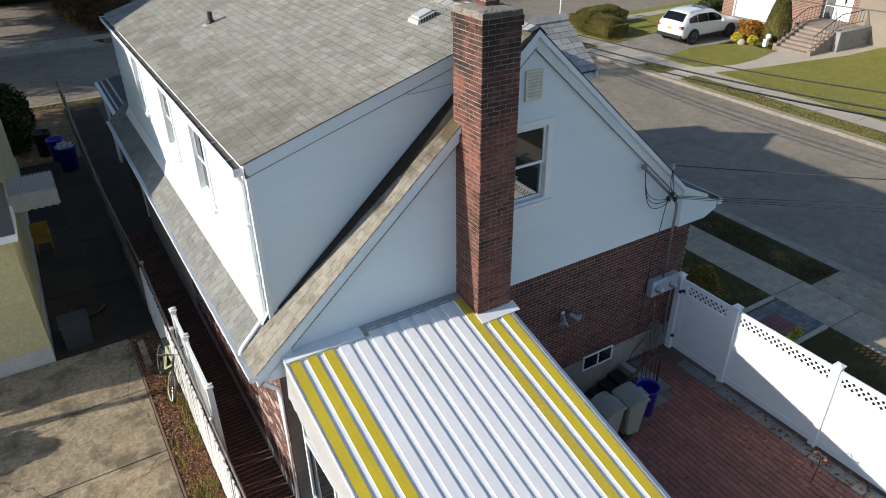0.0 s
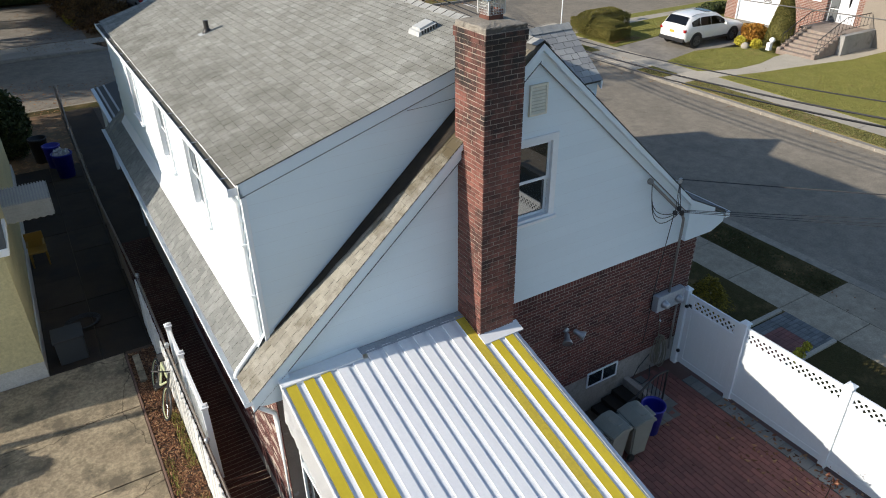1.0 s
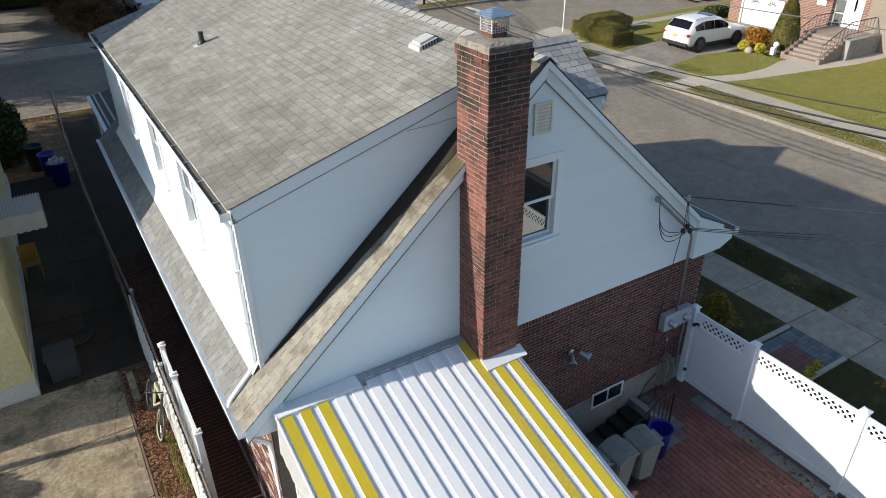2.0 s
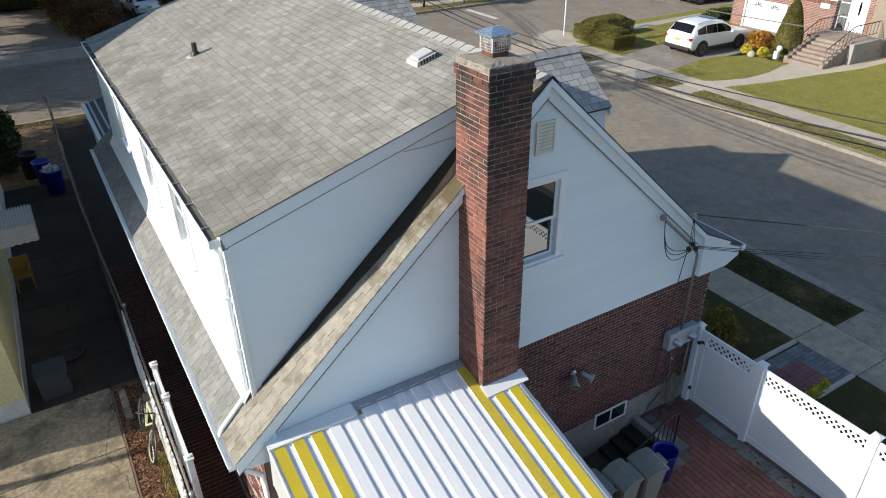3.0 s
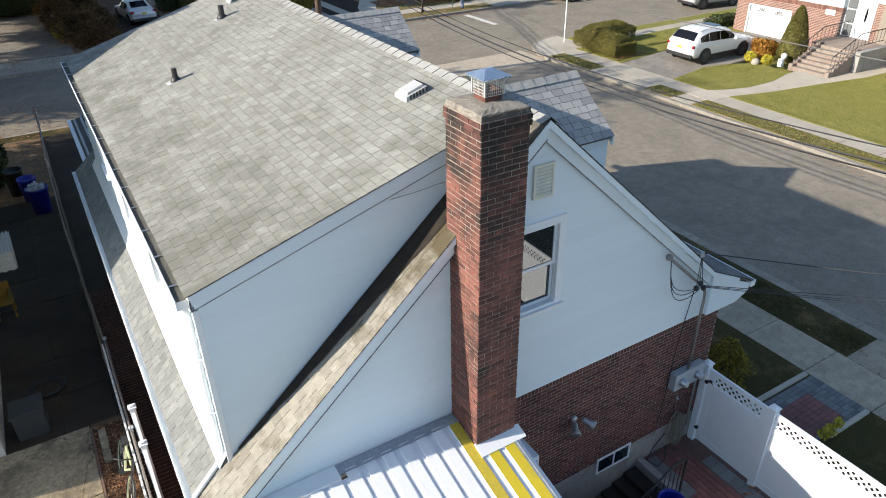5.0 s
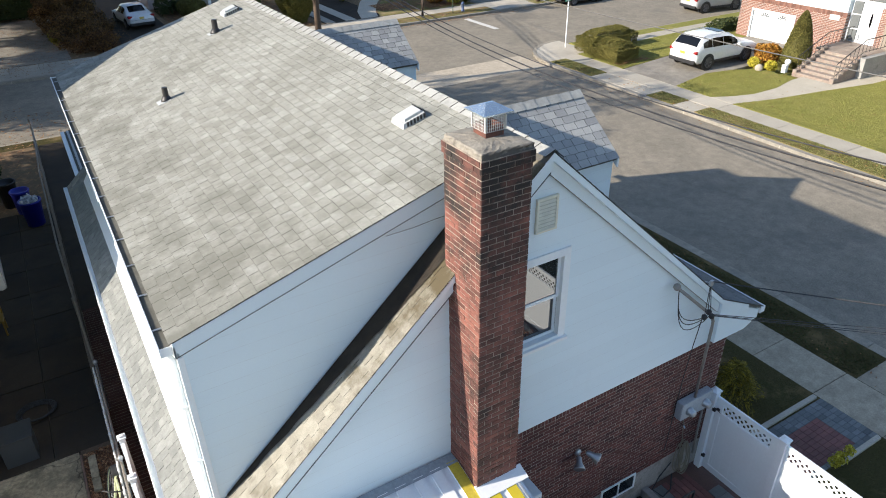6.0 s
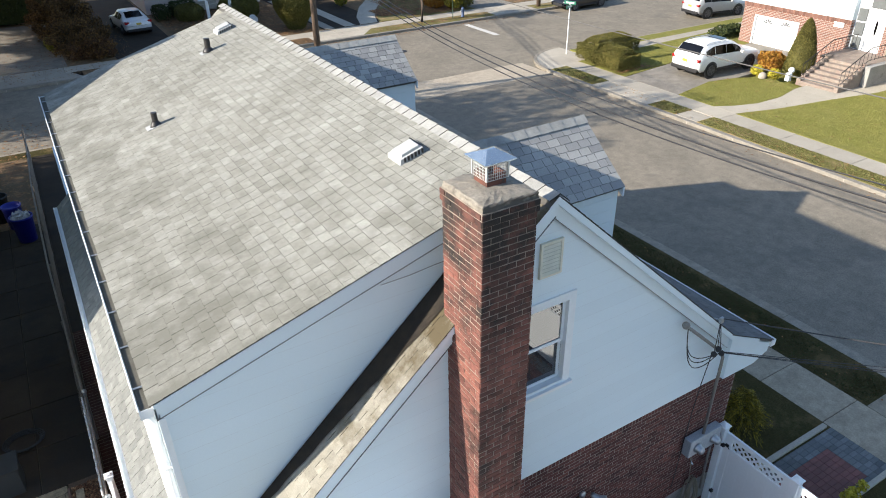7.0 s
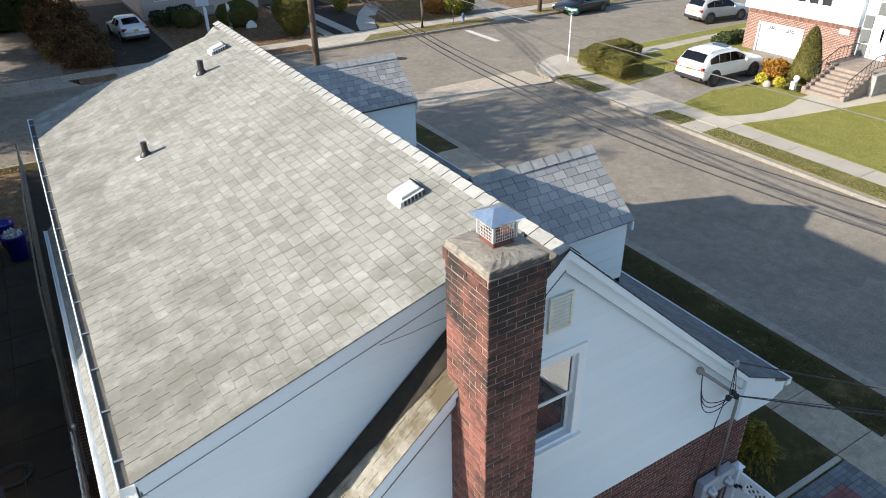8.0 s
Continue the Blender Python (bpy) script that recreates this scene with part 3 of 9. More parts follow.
plate("front_walk", [(29.05, 22.2), (31.2, 21.5), (34.2, 20.85), (36.8, 20.2), (40, 20), (40, 23), (34.2, 22.85), (32.6, 22.5), (31.0, 22.55), (29.9, 22.95), (29.05, 23.45)],
      -0.095, CONCRETE, "curving pale concrete front walk", "path", rise=0.018)
plate("driveway", [(29.05, 25.6), (31.8, 26.1), (33.4, 25.7), (40, 25.7), (40, 29.7), (33, 29.6), (29.05, 29.25)], -0.097, DRIVE,
      "worn dark grey asphalt driveway", "driveway", rise=0.02)
plate("lawn_far_corner", [(29.05, 29.3), (33, 29.65), (39.7, 29.75), (44, 31), (44, 33.0), (29.05, 33.0)], -0.085, GRASS, "green corner lawn", "lawn", rise=0.018)
plate("pavement_cross_near", rect(30.3, 110, 33.05, 34.2), -0.06, CONCRETE, "pale concrete pavement", "pavement")
plate("verge_cross_near", rect(30.3, 110, 34.2, 35.2), -0.07, GRASS, "grass verge", "verge")

# north of the cross street
for nm, x0, x1 in (("verge_north_far_west", -60, -2.0), ("verge_north_west", 4.6, 6.6), ("verge_north_home", 10.8, 18.3), ("verge_north_middle", 22.9, 32.4), ("verge_north_east", 36.2, 110)):
    plate(nm, rect(x0, x1, 45.97, 47.35), -0.09, DRY_VERGE if x0 > 20 else LEAFY, "thin verge covered with brown leaves", "verge")
plate("apron_north_middle", [(18.3, 45.97), (21.7, 45.97), (22.9, 47.35), (18.3, 47.35)], -0.085, CONCRETE, "pale concrete driveway apron", "pavement")
plate("verge_north_corner", [(21.7, 45.97), (22.9, 45.97), (22.9, 47.35)], -0.09, DRY_VERGE, "corner of thin grass verge", "verge")
plate("apron_north_east", rect(32.4, 36.2, 45.97, 47.35), -0.085, CONCRETE, "pale concrete driveway apron", "pavement")
plate("yards_north", rect(-120, 160, 48.7, 90), -0.07, LEAFY, "front yards covered with fallen leaves", "lawn")
plate("lawn_north_middle", [(24.2, 48.72), (32.3, 48.72), (32.3, 60), (28.6, 56.4), (26.6, 53.4), (24.9, 50.4)], -0.055, DRY_VERGE, "thin lawn under autumn leaves", "lawn")
plate("driveway_north_far_west", rect(-2.4, 4.0, 48.71, 62.5), -0.06, DRIVE, "dappled worn driveway under trees", "driveway")
plate("apron_north_far_west", [(-2.0, 45.975), (4.6, 45.975), (4.0, 47.345), (-1.4, 47.345)], -0.085, CONCRETE, "cracked pale concrete apron", "pavement")
plate("driveway_north_west", rect(6.7, 10.6, 48.71, 70), -0.06, ALLEY, "shaded asphalt driveway", "driveway")
plate("apron_north_west", rect(6.6, 10.8, 45.975, 47.345), -0.085, CONCRETE, "pale concrete apron", "pavement")
plate("driveway_bed", rect(20.0, 24.6, 48.72, 62), -0.06, ALLEY, "dark asphalt and soil between the wheel strips", "driveway")
for x0, x1 in ((20.15, 20.8), (21.6, 22.4)):
    plate("wheel_strip", rect(x0, x1, 48.73, 61), -0.05, CONCRETE, "concrete wheel strip of a driveway", "driveway", 0.2)
plate("walk_north", [(22.75, 48.72), (24.1, 48.72), (24.75, 50.5), (26.4, 53.5), (28.4, 56.4), (27.2, 57.0), (25.2, 54.2), (23.6, 51.2)], -0.046, CONCRETE, "curving pale concrete walk", "path", 0.2)
plate("driveway_north_east", rect(32.4, 36.0, 48.71, 62), -0.06, DRIVE, "grey asphalt driveway", "driveway")
plate("street_marking", rect(29.1, 29.5, 41.4, 45.2), -0.243, surface("road_paint", (0.66, 0.645, 0.6), (0.52, 0.5, 0.46), fine=18, coarse=2.5, rough=0.8, bump=0.2, grain=0.8), "worn white stop line", "road marking", 0.05)

# ---- the house: shell ----
RIDGE_X, RIDGE_Z = 6.52, 7.40
Y0, Y1 = 8.27, 20.85           # rake edges of the roof
WALL_Y, BACK_Y = 8.42, 20.5    # brick faces of the two gables
X0, X1 = 2.15, 10.85           # brick faces of the two sides
LEFT = [(RIDGE_X, RIDGE_Z), (3.77, 4.98), (1.80, 3.248)]      # roof profile on the sunny side
RIGHT = [(RIDGE_X, RIDGE_Z), (10.28, 4.02), (11.38, 3.48)]    # and on the street side


def along_profile(prof, x):
    (ax, az), (bx, bz), (cx, cz) = prof
    if (x - bx) * (cx - bx) > 0:
        return bz + (x - bx) * (cz - bz) / (cx - bx)
    return az + (x - ax) * (bz - az) / (bx - ax)


def roof_z(x):
    return along_profile(LEFT if x < RIDGE_X else RIGHT, x)


def x_at(prof, z):
    (ax, az), (bx, bz), (cx, cz) = prof
    return ax + (az - z) / (az - bz) * (bx - ax) if z > bz else bx + (bz - z) / (bz - cz) * (cx - bx)


house = thing("house", 6.5, 14.5, 0, "white-sided brick cape house with grey shingle roof", "house")

# walls: foundation, brick storey, gable
bm = bmesh.new()
box(bm, X0, X1, WALL_Y + 0.01, BACK_Y, -0.4, 0.58)
foundation = part("foundation", bm, FOUNDATION, house, "patched grey concrete foundation")
bm = bmesh.new()
box(bm, X0 + 0.008, X1 - 0.008, WALL_Y + 0.008, BACK_Y, 0.58, 3.09)
brick_wall = part("brick_wall", bm, MORTAR, house, "dark red brick ground storey")
bm = bmesh.new()
gable = [(X0 + 0.2, 3.09), (X1 - 0.05, 3.09)]
gable += [(x, roof_z(x) - 0.12) for x in (X1 - 0.05, 10.28, RIDGE_X, 3.77, X0 + 0.2)]
part("gable_wall", prism(bmesh.new(), gable, "y", BACK_Y - 0.15, BACK_Y), SIDING, house, "white-sided gable wall")
hole = [(6.525, 3.09), (6.525, 4.6), (6.05, 4.6), (6.05, 6.0), (7.0, 6.0), (7.0, 4.6), (6.53, 4.6), (6.53, 3.09)]
prism(bm, gable[:1] + hole + gable[1:], "y", WALL_Y - 0.015, WALL_Y + 0.15)
gable_wall = part("gable_wall", bm, SIDING, house, "white-sided gable wall")

# roof deck
bm = bmesh.new()
for prof in (LEFT, RIGHT):
    for (ax, az), (bx, bz) in zip(prof, prof[1:]):
        if prof is LEFT:  # the sunny side is cut open by the shed dormer
            for ya, yb in ((Y0, 8.9), (20.05, Y1)):
                slab(bm, [(ax, ya, az), (bx, ya, bz), (bx, yb, bz), (ax, yb, az)], 0.035)
            if bz < 4:
                zz = along_profile(LEFT, 2.4)
                slab(bm, [(2.4, 8.9, zz), (bx, 8.9, bz), (bx, 20.05, bz), (2.4, 20.05, zz)], 0.035)
        else:
            slab(bm, [(ax, Y0, az), (bx, Y0, bz), (bx, Y1, bz), (ax, Y1, az)], 0.035)
roof = part("roof", bm, UNDERLAY, house, "grey asphalt shingle roof")

# the shed dormer
D_Y0, D_Y1, D_X = 8.89, 20.05, 2.28
D_EX, D_EZ = 2.25, 6.125      # eave edge of the dormer roof
D_SLOPE = (RIDGE_Z - D_EZ) / (RIDGE_X - D_EX)


def dormer_z(x):
    return D_EZ + (x - D_EX) * D_SLOPE


bm = bmesh.new()
front = [(D_X, along_profile(LEFT, D_X) - 0.1), (D_X, dormer_z(D_X) - 0.1), (RIDGE_X - 0.3, dormer_z(RIDGE_X - 0.3) - 0.1), (3.77, 4.87)]
prism(bm, front, "y", D_Y0, D_Y0 + 0.12)
prism(bm, front, "y", D_Y1 - 0.12, D_Y1)
SIDE_WINDOWS = [(11.12, 12.16, 4.50, 5.84), (13.52, 14.5, 4.55, 5.86), (16.45, 17.3, 4.6, 5.86)]
edge_line = [(D_Y0 + 0.12, 3.4)]
for a, b, c, d in SIDE_WINDOWS:
    m = (a + b) / 2
    edge_line += [(m - 0.003, 3.4), (m - 0.003, c), (a, c), (a, d), (b, d), (b, c), (m + 0.003, c), (m + 0.003, 3.4)]
edge_line += [(D_Y1 - 0.12, 3.4), (D_Y1 - 0.12, dormer_z(D_X) - 0.1), (D_Y0 + 0.12, dormer_z(D_X) - 0.1)]
prism(bm, edge_line, "x", D_X, D_X + 0.12)
dormer = part("shed_dormer", bm, SIDING, house, "long white-sided shed dormer")
bm = bmesh.new()
slab(bm, [(D_EX, D_Y0 - 0.028, D_EZ), (RIDGE_X, D_Y0 - 0.028, RIDGE_Z), (RIDGE_X, D_Y1 + 0.1, RIDGE_Z), (D_EX, D_Y1 + 0.1, D_EZ)], 0.03)
part("dormer_deck", bm, UNDERLAY, dormer)


# gabled street dormers
def street_dormer(yc, half, zr, face, slope):
    """A small gabled dormer on the street slope: walls and two roof planes."""
    def back(z):
        return x_at(RIGHT, z)
    ze = zr - slope * half
    bm = bmesh.new()
    w = half - 0.12
    zw = zr - slope * w - 0.06
    prism(bm, [(yc - w, 4.4), (yc + w, 4.4), (yc + w, zw), (yc, zr - 0.06), (yc - w, zw)], "x", face - 0.12, face - 0.01)
    for y in (yc - w, yc + w - 0.1):
        prism(bm, [(back(zw) - 0.3, zw), (face - 0.01, zw), (face - 0.01, roof_z(face - 0.01) - 0.2), (back(zw) - 0.3, zw - 0.3)], "y", y, y + 0.1)
    d = part("street_dormer", bm, SIDING, house, "small white-sided gabled dormer")
    bm = bmesh.new()
    for s in (-1, 1):
        slab(bm, [(face, yc, zr), (back(zr) - 0.1, yc, zr), (back(ze) - 0.1, yc + s * half, ze), (face, yc + s * half, ze)], 0.06)
    part("dormer_roof", bm, UNDERLAY, d)
    for e in (-1, 1):
        bm = prism(bmesh.new(), [(yc, zr - 0.02), (yc + e * half, ze - 0.02), (yc + e * half, ze - 0.17), (yc, zr - 0.17)], "x", face - 0.012, face + 0.025)
        part("dormer_rake", bm, TRIM, d)
    # siding boards on the side that faces the patio
    for i in range(7):
        z0 = 4.3 + 0.22 * i
        z1 = min(z0 + 0.215, zw)
        if z1 <= z0:
            break
        xa = x_at(RIGHT, z0)
        if face - 0.06 - xa < 0.05:
            continue
        bm = bmesh.new()
        bq = [(min(xa, face - 0.08), z0), (face - 0.005, z0), (face - 0.005, z1), (x_at(RIGHT, z1), z1)]
        prism(bm, bq, "y", yc - w - 0.012, yc - w + 0.01)
        part("siding_board", bm, SIDING, d)
    return d, ze


DORMERS = [(11.53, 1.1, 6.67, 9.78, 0.77), (18.31, 1.06, 6.69, 9.8, 0.78)]
dormer_roofs = [street_dormer(*d) for d in DORMERS]

# ---- chimney ----
CX0, CX1, CY0, CY1, CTOP = 5.20, 5.825, 7.77, 8.47, 7.77
bm = bmesh.new()
box(bm, CX0 + 0.007, CX1 - 0.007, CY0 + 0.007, CY1 - 0.007, -0.3, CTOP)
box(bm, CX0 + 0.05, CX1 - 0.05, CY1 - 0.1, 9.2, 3.0, 6.2)
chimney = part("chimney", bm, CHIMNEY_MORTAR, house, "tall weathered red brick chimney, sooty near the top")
bm = bmesh.new()
cv = []
rc = random.Random(23)
for ins, z, j in ((-0.004, 0.0, 0.006), (0.004, 0.03, 0.008), (0.002, 0.056, 0.010), (0.016, 0.07, 0.006), (0.07, 0.08, 0.006), (0.13, 0.09, 0.006), (0.19, 0.096, 0.004)):
    ring = []
    for k in range(40):
        side, q = divmod(k, 10)
        f = q / 10
        a, b, c, d = CX0 + ins, CX1 - ins, CY0 + ins, CY1 - ins
        x, y = ((a + (b - a) * f, c), (b, c + (d - c) * f), (b - (b - a) * f, d), (a, d - (d - c) * f))[side]
        ring.append(bm.verts.new((x + rc.uniform(-j, j), y + rc.uniform(-j, j), CTOP + z + rc.uniform(-j, j) * 0.7)))
    cv.append(ring)
for a, b in zip(cv, cv[1:]):
    for k in range(40):
        bm.faces.new((a[k], a[(k + 1) % 40], b[(k + 1) % 40], b[k]))
bm.faces.new(cv[-1])
bm.faces.new(cv[0][::-1])
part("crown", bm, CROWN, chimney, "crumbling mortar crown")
FX, FY, FZ = 5.545, 8.16, CTOP + 0.09
bm = bmesh.new()
for a, b, c, d in ((-0.11, 0.11, -0.11, -0.085), (-0.11, 0.11, 0.085, 0.11), (-0.11, -0.085, -0.085, 0.085), (0.085, 0.11, -0.085, 0.085)):
    box(bm, FX + a, FX + b, FY + c, FY + d, FZ, FZ + 0.12, 0.004)
box(bm, FX - 0.085, FX + 0.085, FY - 0.085, FY + 0.085, FZ, FZ + 0.03)
part("flue", bm, CLAY, chimney, "orange clay flue tile, scorched")
bm = bmesh.new()
g, h0, h1 = 0.12, FZ + 0.065, FZ + 0.255
for k in range(11):
    t = -g + 2 * g * k / 10
    for s in (-g, g):
        tube(bm, [(FX + t, FY + s, h0), (FX + t, FY + s, h1)], 0.003, 4)
        tube(bm, [(FX + s, FY + t, h0), (FX + s, FY + t, h1)], 0.003, 4)
for k in range(7):
    z = h0 + (h1 - h0) * k / 6
    for s in (-g, g):
        tube(bm, [(FX - g, FY + s, z), (FX + g, FY + s, z)], 0.003, 4)
        tube(bm, [(FX + s, FY - g, z), (FX + s, FY + g, z)], 0.003, 4)
for sx in (-g, g):
    for sy in (-g, g):
        box(bm, FX + sx - 0.008, FX + sx + 0.008, FY + sy - 0.008, FY + sy + 0.008, h0, h1)
part("spark_mesh", bm, MESH_WIRE, chimney, "stainless wire mesh")
bm = bmesh.new()
lo = [bm.verts.new((FX + sx * 0.174, FY + sy * 0.174, h1 - 0.012)) for sx, sy in ((-1, -1), (1, -1), (1, 1), (-1, 1))]
md = [bm.verts.new((FX + sx * 0.178, FY + sy * 0.178, h1 + 0.004)) for sx, sy in ((-1, -1), (1, -1), (1, 1), (-1, 1))]
hi = [bm.verts.new((FX + sx * 0.045, FY + sy * 0.012, h1 + 0.075)) for sx, sy in ((-1, -1), (1, -1), (1, 1), (-1, 1))]
for a, b in ((lo, md), (md, hi)):
    for k in range(4):
        bm.faces.new((a[k], a[(k + 1) % 4], b[(k + 1) % 4], b[k]))
bm.faces.new(hi)
bm.faces.new(lo[::-1])
part("cap_lid", bm, RAIN_CAP, chimney, "hipped stainless rain cap")
bm = bmesh.new()
slab(bm, [(5.18, 7.60, 3.235), (5.9, 7.60, 3.235), (5.9, 7.80, 3.30), (5.18, 7.80, 3.30)], 0.02)
part("apron_flashing", bm, WHITE_METAL, chimney, "bent white metal apron")

# ---- patio roof of striped metal pans ----
AX0, AX1, AY0, AY1 = 2.25, 5.735, 1.6, 8.36
A_SLOPE = 0.25


def awning_z(y):
    return 3.2 + A_SLOPE * (y - 7.6)


awning = thing("patio_awning", 4.0, 5.0, 0, "white and yellow striped ribbed metal patio roof", "awning")
PITCH = 0.254
x = AX0 - 0.012
k = 0
RIB, LIFT = 0.16, 0.022
while x < AX1 - 0.05:
    yellow = k < 3 or k >= 11
    yh = 8.146 if x + RIB < 3.42 else 8.245 if x + RIB < CX0 else 7.66
    m = DIRTY_YELLOW if k == 11 else YELLOW if yellow else WHITE_METAL
    xe = min(x + RIB, AX1 - 0.01)
    # raised pan with turned-down sides
    bm = bmesh.new()
    outline = [(x, 0.0), (x + 0.004, LIFT), (xe - 0.006, LIFT), (xe, 0.0), (xe - 0.003, 0.0), (xe - 0.008, LIFT - 0.004), (x + 0.006, LIFT - 0.004), (x + 0.003, 0.0)]
    a = [bm.verts.new((px, AY0, awning_z(AY0) + pz)) for px, pz in outline]
    b = [bm.verts.new((px, yh, awning_z(yh) + pz)) for px, pz in outline]
    for i in range(8):
        bm.faces.new((a[i], a[(i + 1) % 8], b[(i + 1) % 8], b[i]))
    bm.faces.new(a[::-1])
    bm.faces.new(b)
    pan = part("roof_pan", bm, m, awning, "yellow roof pan" if yellow else "white roof pan")
    pan.data.materials.append(WHITE_METAL)
    for side in (0, 2):
        pan.data.polygons[side].material_index = 1
    if xe + 0.02 < AX1:
        bm = bmesh.new()
        slab(bm, [(xe - 0.01, AY0, awning_z(AY0)), (x + PITCH + 0.01, AY0, awning_z(AY0)), (x + PITCH + 0.01, yh, awning_z(yh)), (xe - 0.01, yh, awning_z(yh))], 0.004)
        part("roof_valley", bm, WHITE_METAL, awning)
    x += PITCH
    k += 1
bm = bmesh.new()
FL = (3.378, 3.396)            # heights of the wide flashing at its lip and at the wall
slab(bm, [(3.33, 8.2, awning_z(8.2) + 0.03), (CX0 - 0.01, 8.2, awning_z(8.2) + 0.03), (CX0 - 0.01, 8.372, 3.385), (3.33, 8.372, 3.385)], 0.004)
part("wall_flashing", bm, FLASHING, awning, "grey metal flashing strip")
bm = bmesh.new()
slab(bm, [(2.19, 8.15, FL[0]), (3.42, 8.15, FL[0] + 0.01), (3.42, 8.372, FL[1]), (2.19, 8.372, FL[1] - 0.02)], 0.006)
part("wall_flashing", bm, TRIM, awning, "wide white head flashing")
part("flashing_lip", boxed(2.19, 3.42, 8.138, 8.148, FL[0] - 0.035, FL[0] + 0.004), WHITE_METAL, awning)
bm = bmesh.new()
slab(bm, [(AX1 - 0.008, AY0, awning_z(AY0) + 0.028), (AX1 + 0.016, AY0, awning_z(AY0) + 0.028), (AX1 + 0.016, 7.62, awning_z(7.62) + 0.028), (AX1 - 0.008, 7.62, awning_z(7.62) + 0.028)], 0.09)
part("edge_rail", bm, FLASHING, awning, "thin grey edge rail")
bm = bmesh.new()
slab(bm, [(AX0 - 0.06, AY0, awning_z(AY0) + 0.012), (AX0 - 0.014, AY0, awning_z(AY0) + 0.012), (AX0 - 0.014, 8.36, awning_z(8.36) + 0.012), (AX0 - 0.06, 8.36, awning_z(8.36) + 0.012)], 0.06)
part("edge_rail", bm, WHITE_METAL, awning, "white edge rail")
for px, py in ((AX0 + 0.05, AY0 + 0.3), (AX0 + 0.05, 4.8), (AX1 - 0.06, AY0 + 0.3), (AX1 - 0.06, 4.8)):
    part("post", boxed(px - 0.04, px + 0.04, py - 0.04, py + 0.04, 0, awning_z(py) - 0.01, 0.006), WHITE_METAL, awning)
# scalloped valance and screens on the sunny side
bm = bmesh.new()
ys = [AY0 + (8.2 - AY0) * i / 60 for i in range(61)]
prev = None
for i, y in enumerate(ys):
    t = bm.verts.new((AX0 - 0.05, y, awning_z(y) + 0.04))
    l = bm.verts.new((AX0 - 0.08, y, awning_z(y) - 0.62 - 0.03 * math.cos(i * math.pi)))
    if prev:
        bm.faces.new((prev[0], t, l, prev[1]))
    prev = (t, l)
bmesh.ops.solidify(bm, geom=bm.faces[:], thickness=0.006)
part("valance", bm, WHITE_METAL, awning, "white metal side valance with scalloped edge")
for i in range(5):
    ya, yb = 1.9 + i * 1.24, 1.9 + (i + 1) * 1.24 - 0.08
    fr = part("screen_frame", box(box(box(box(bmesh.new(), AX0, AX0 + 0.05, ya, ya + 0.06, 0.05, awning_z(ya) - 0.3), AX0, AX0 + 0.05, yb - 0.06, yb, 0.05, awning_z(yb) - 0.3),
              AX0, AX0 + 0.05, ya + 0.06, yb - 0.06, 0.05, 0.8), AX0, AX0 + 0.05, ya + 0.06, yb - 0.06, 2.0, 2.08), VINYL, awning)
    part("pane", boxed(AX0 + 0.018, AX0 + 0.026, ya + 0.06, yb - 0.06, 0.8, 2.0), GLASS, fr)


# ---- trims, gutters and siding ----
def rake_board(prof, drop, y, thick, label, name="rake_board", under=0.04):
    """The board under a rake, following the roof's profile."""
    up = [(x, z - under) for x, z in prof]
    low = [(x, z - drop) for x, z in prof]
    return part(name, prism(bmesh.new(), up + low[::-1], "y", y, y + thick), SIDING, house, label)


rake_board(LEFT, 0.25, Y0 + 0.035, 0.09, "wide white rake board")
rake_board([(RIDGE_X, RIDGE_Z), (10.28, 4.02), (10.9, 3.715)], 0.275, Y0 + 0.078, 0.05, "wide white rake board")
for prof in (LEFT, [(RIDGE_X, RIDGE_Z), (10.28, 4.02), (10.6, 3.86)]):
    d, yf = (0.252, Y0 + 0.03) if prof is LEFT else (0.277, Y0 + 0.074)
    bm = prism(bmesh.new(), [(x, z - d) for x, z in prof] + [(x, z - d - (0.014 if prof is LEFT else 0.007)) for x, z in prof[::-1]], "y", yf, Y0 + 0.12)
    part("channel", bm, MAST_GREY if prof is not LEFT else DARK_JOINT, house, "dark joint line under the rake board")
rake_board(LEFT, 0.10, Y0 - 0.008, 0.04, "white rake moulding", "rake_moulding", 0.004)
rake_board([(RIDGE_X, RIDGE_Z), (10.28, 4.02), (11.0, 3.666)], 0.10, Y0 - 0.008, 0.086, "white rake moulding", "rake_moulding", 0.004)
# boxed eave return at the street corner
bm = prism(bmesh.new(), [(10.3, 3.92), (11.36, 3.42), (11.36, 3.26), (11.05, 3.12), (10.3, 3.12)], "y", Y0 + 0.02, Y0 + 0.45)
part("eave_return", bm, SIDING, house, "white metal-clad boxed eave return")
bm = prism(bmesh.new(), [(1.82, 3.218), (2.35, 3.66), (2.35, 3.02), (1.99, 3.04), (1.82, 3.1)], "y", Y0 + 0.03, Y0 + 0.4)
part("eave_return", bm, SIDING, house, "white metal-clad boxed eave return")
part("soffit", boxed(1.82, X0 + 0.05, Y0 + 0.4, Y1 - 0.05, 3.04, 3.09), TRIM, house)
part("fascia", boxed(1.80, 1.825, Y0 + 0.02, Y1, 3.05, 3.228), TRIM, house)
part("soffit", boxed(X1 - 0.05, 11.34, Y0 + 0.45, Y1 - 0.05, 3.1, 3.16), TRIM, house)


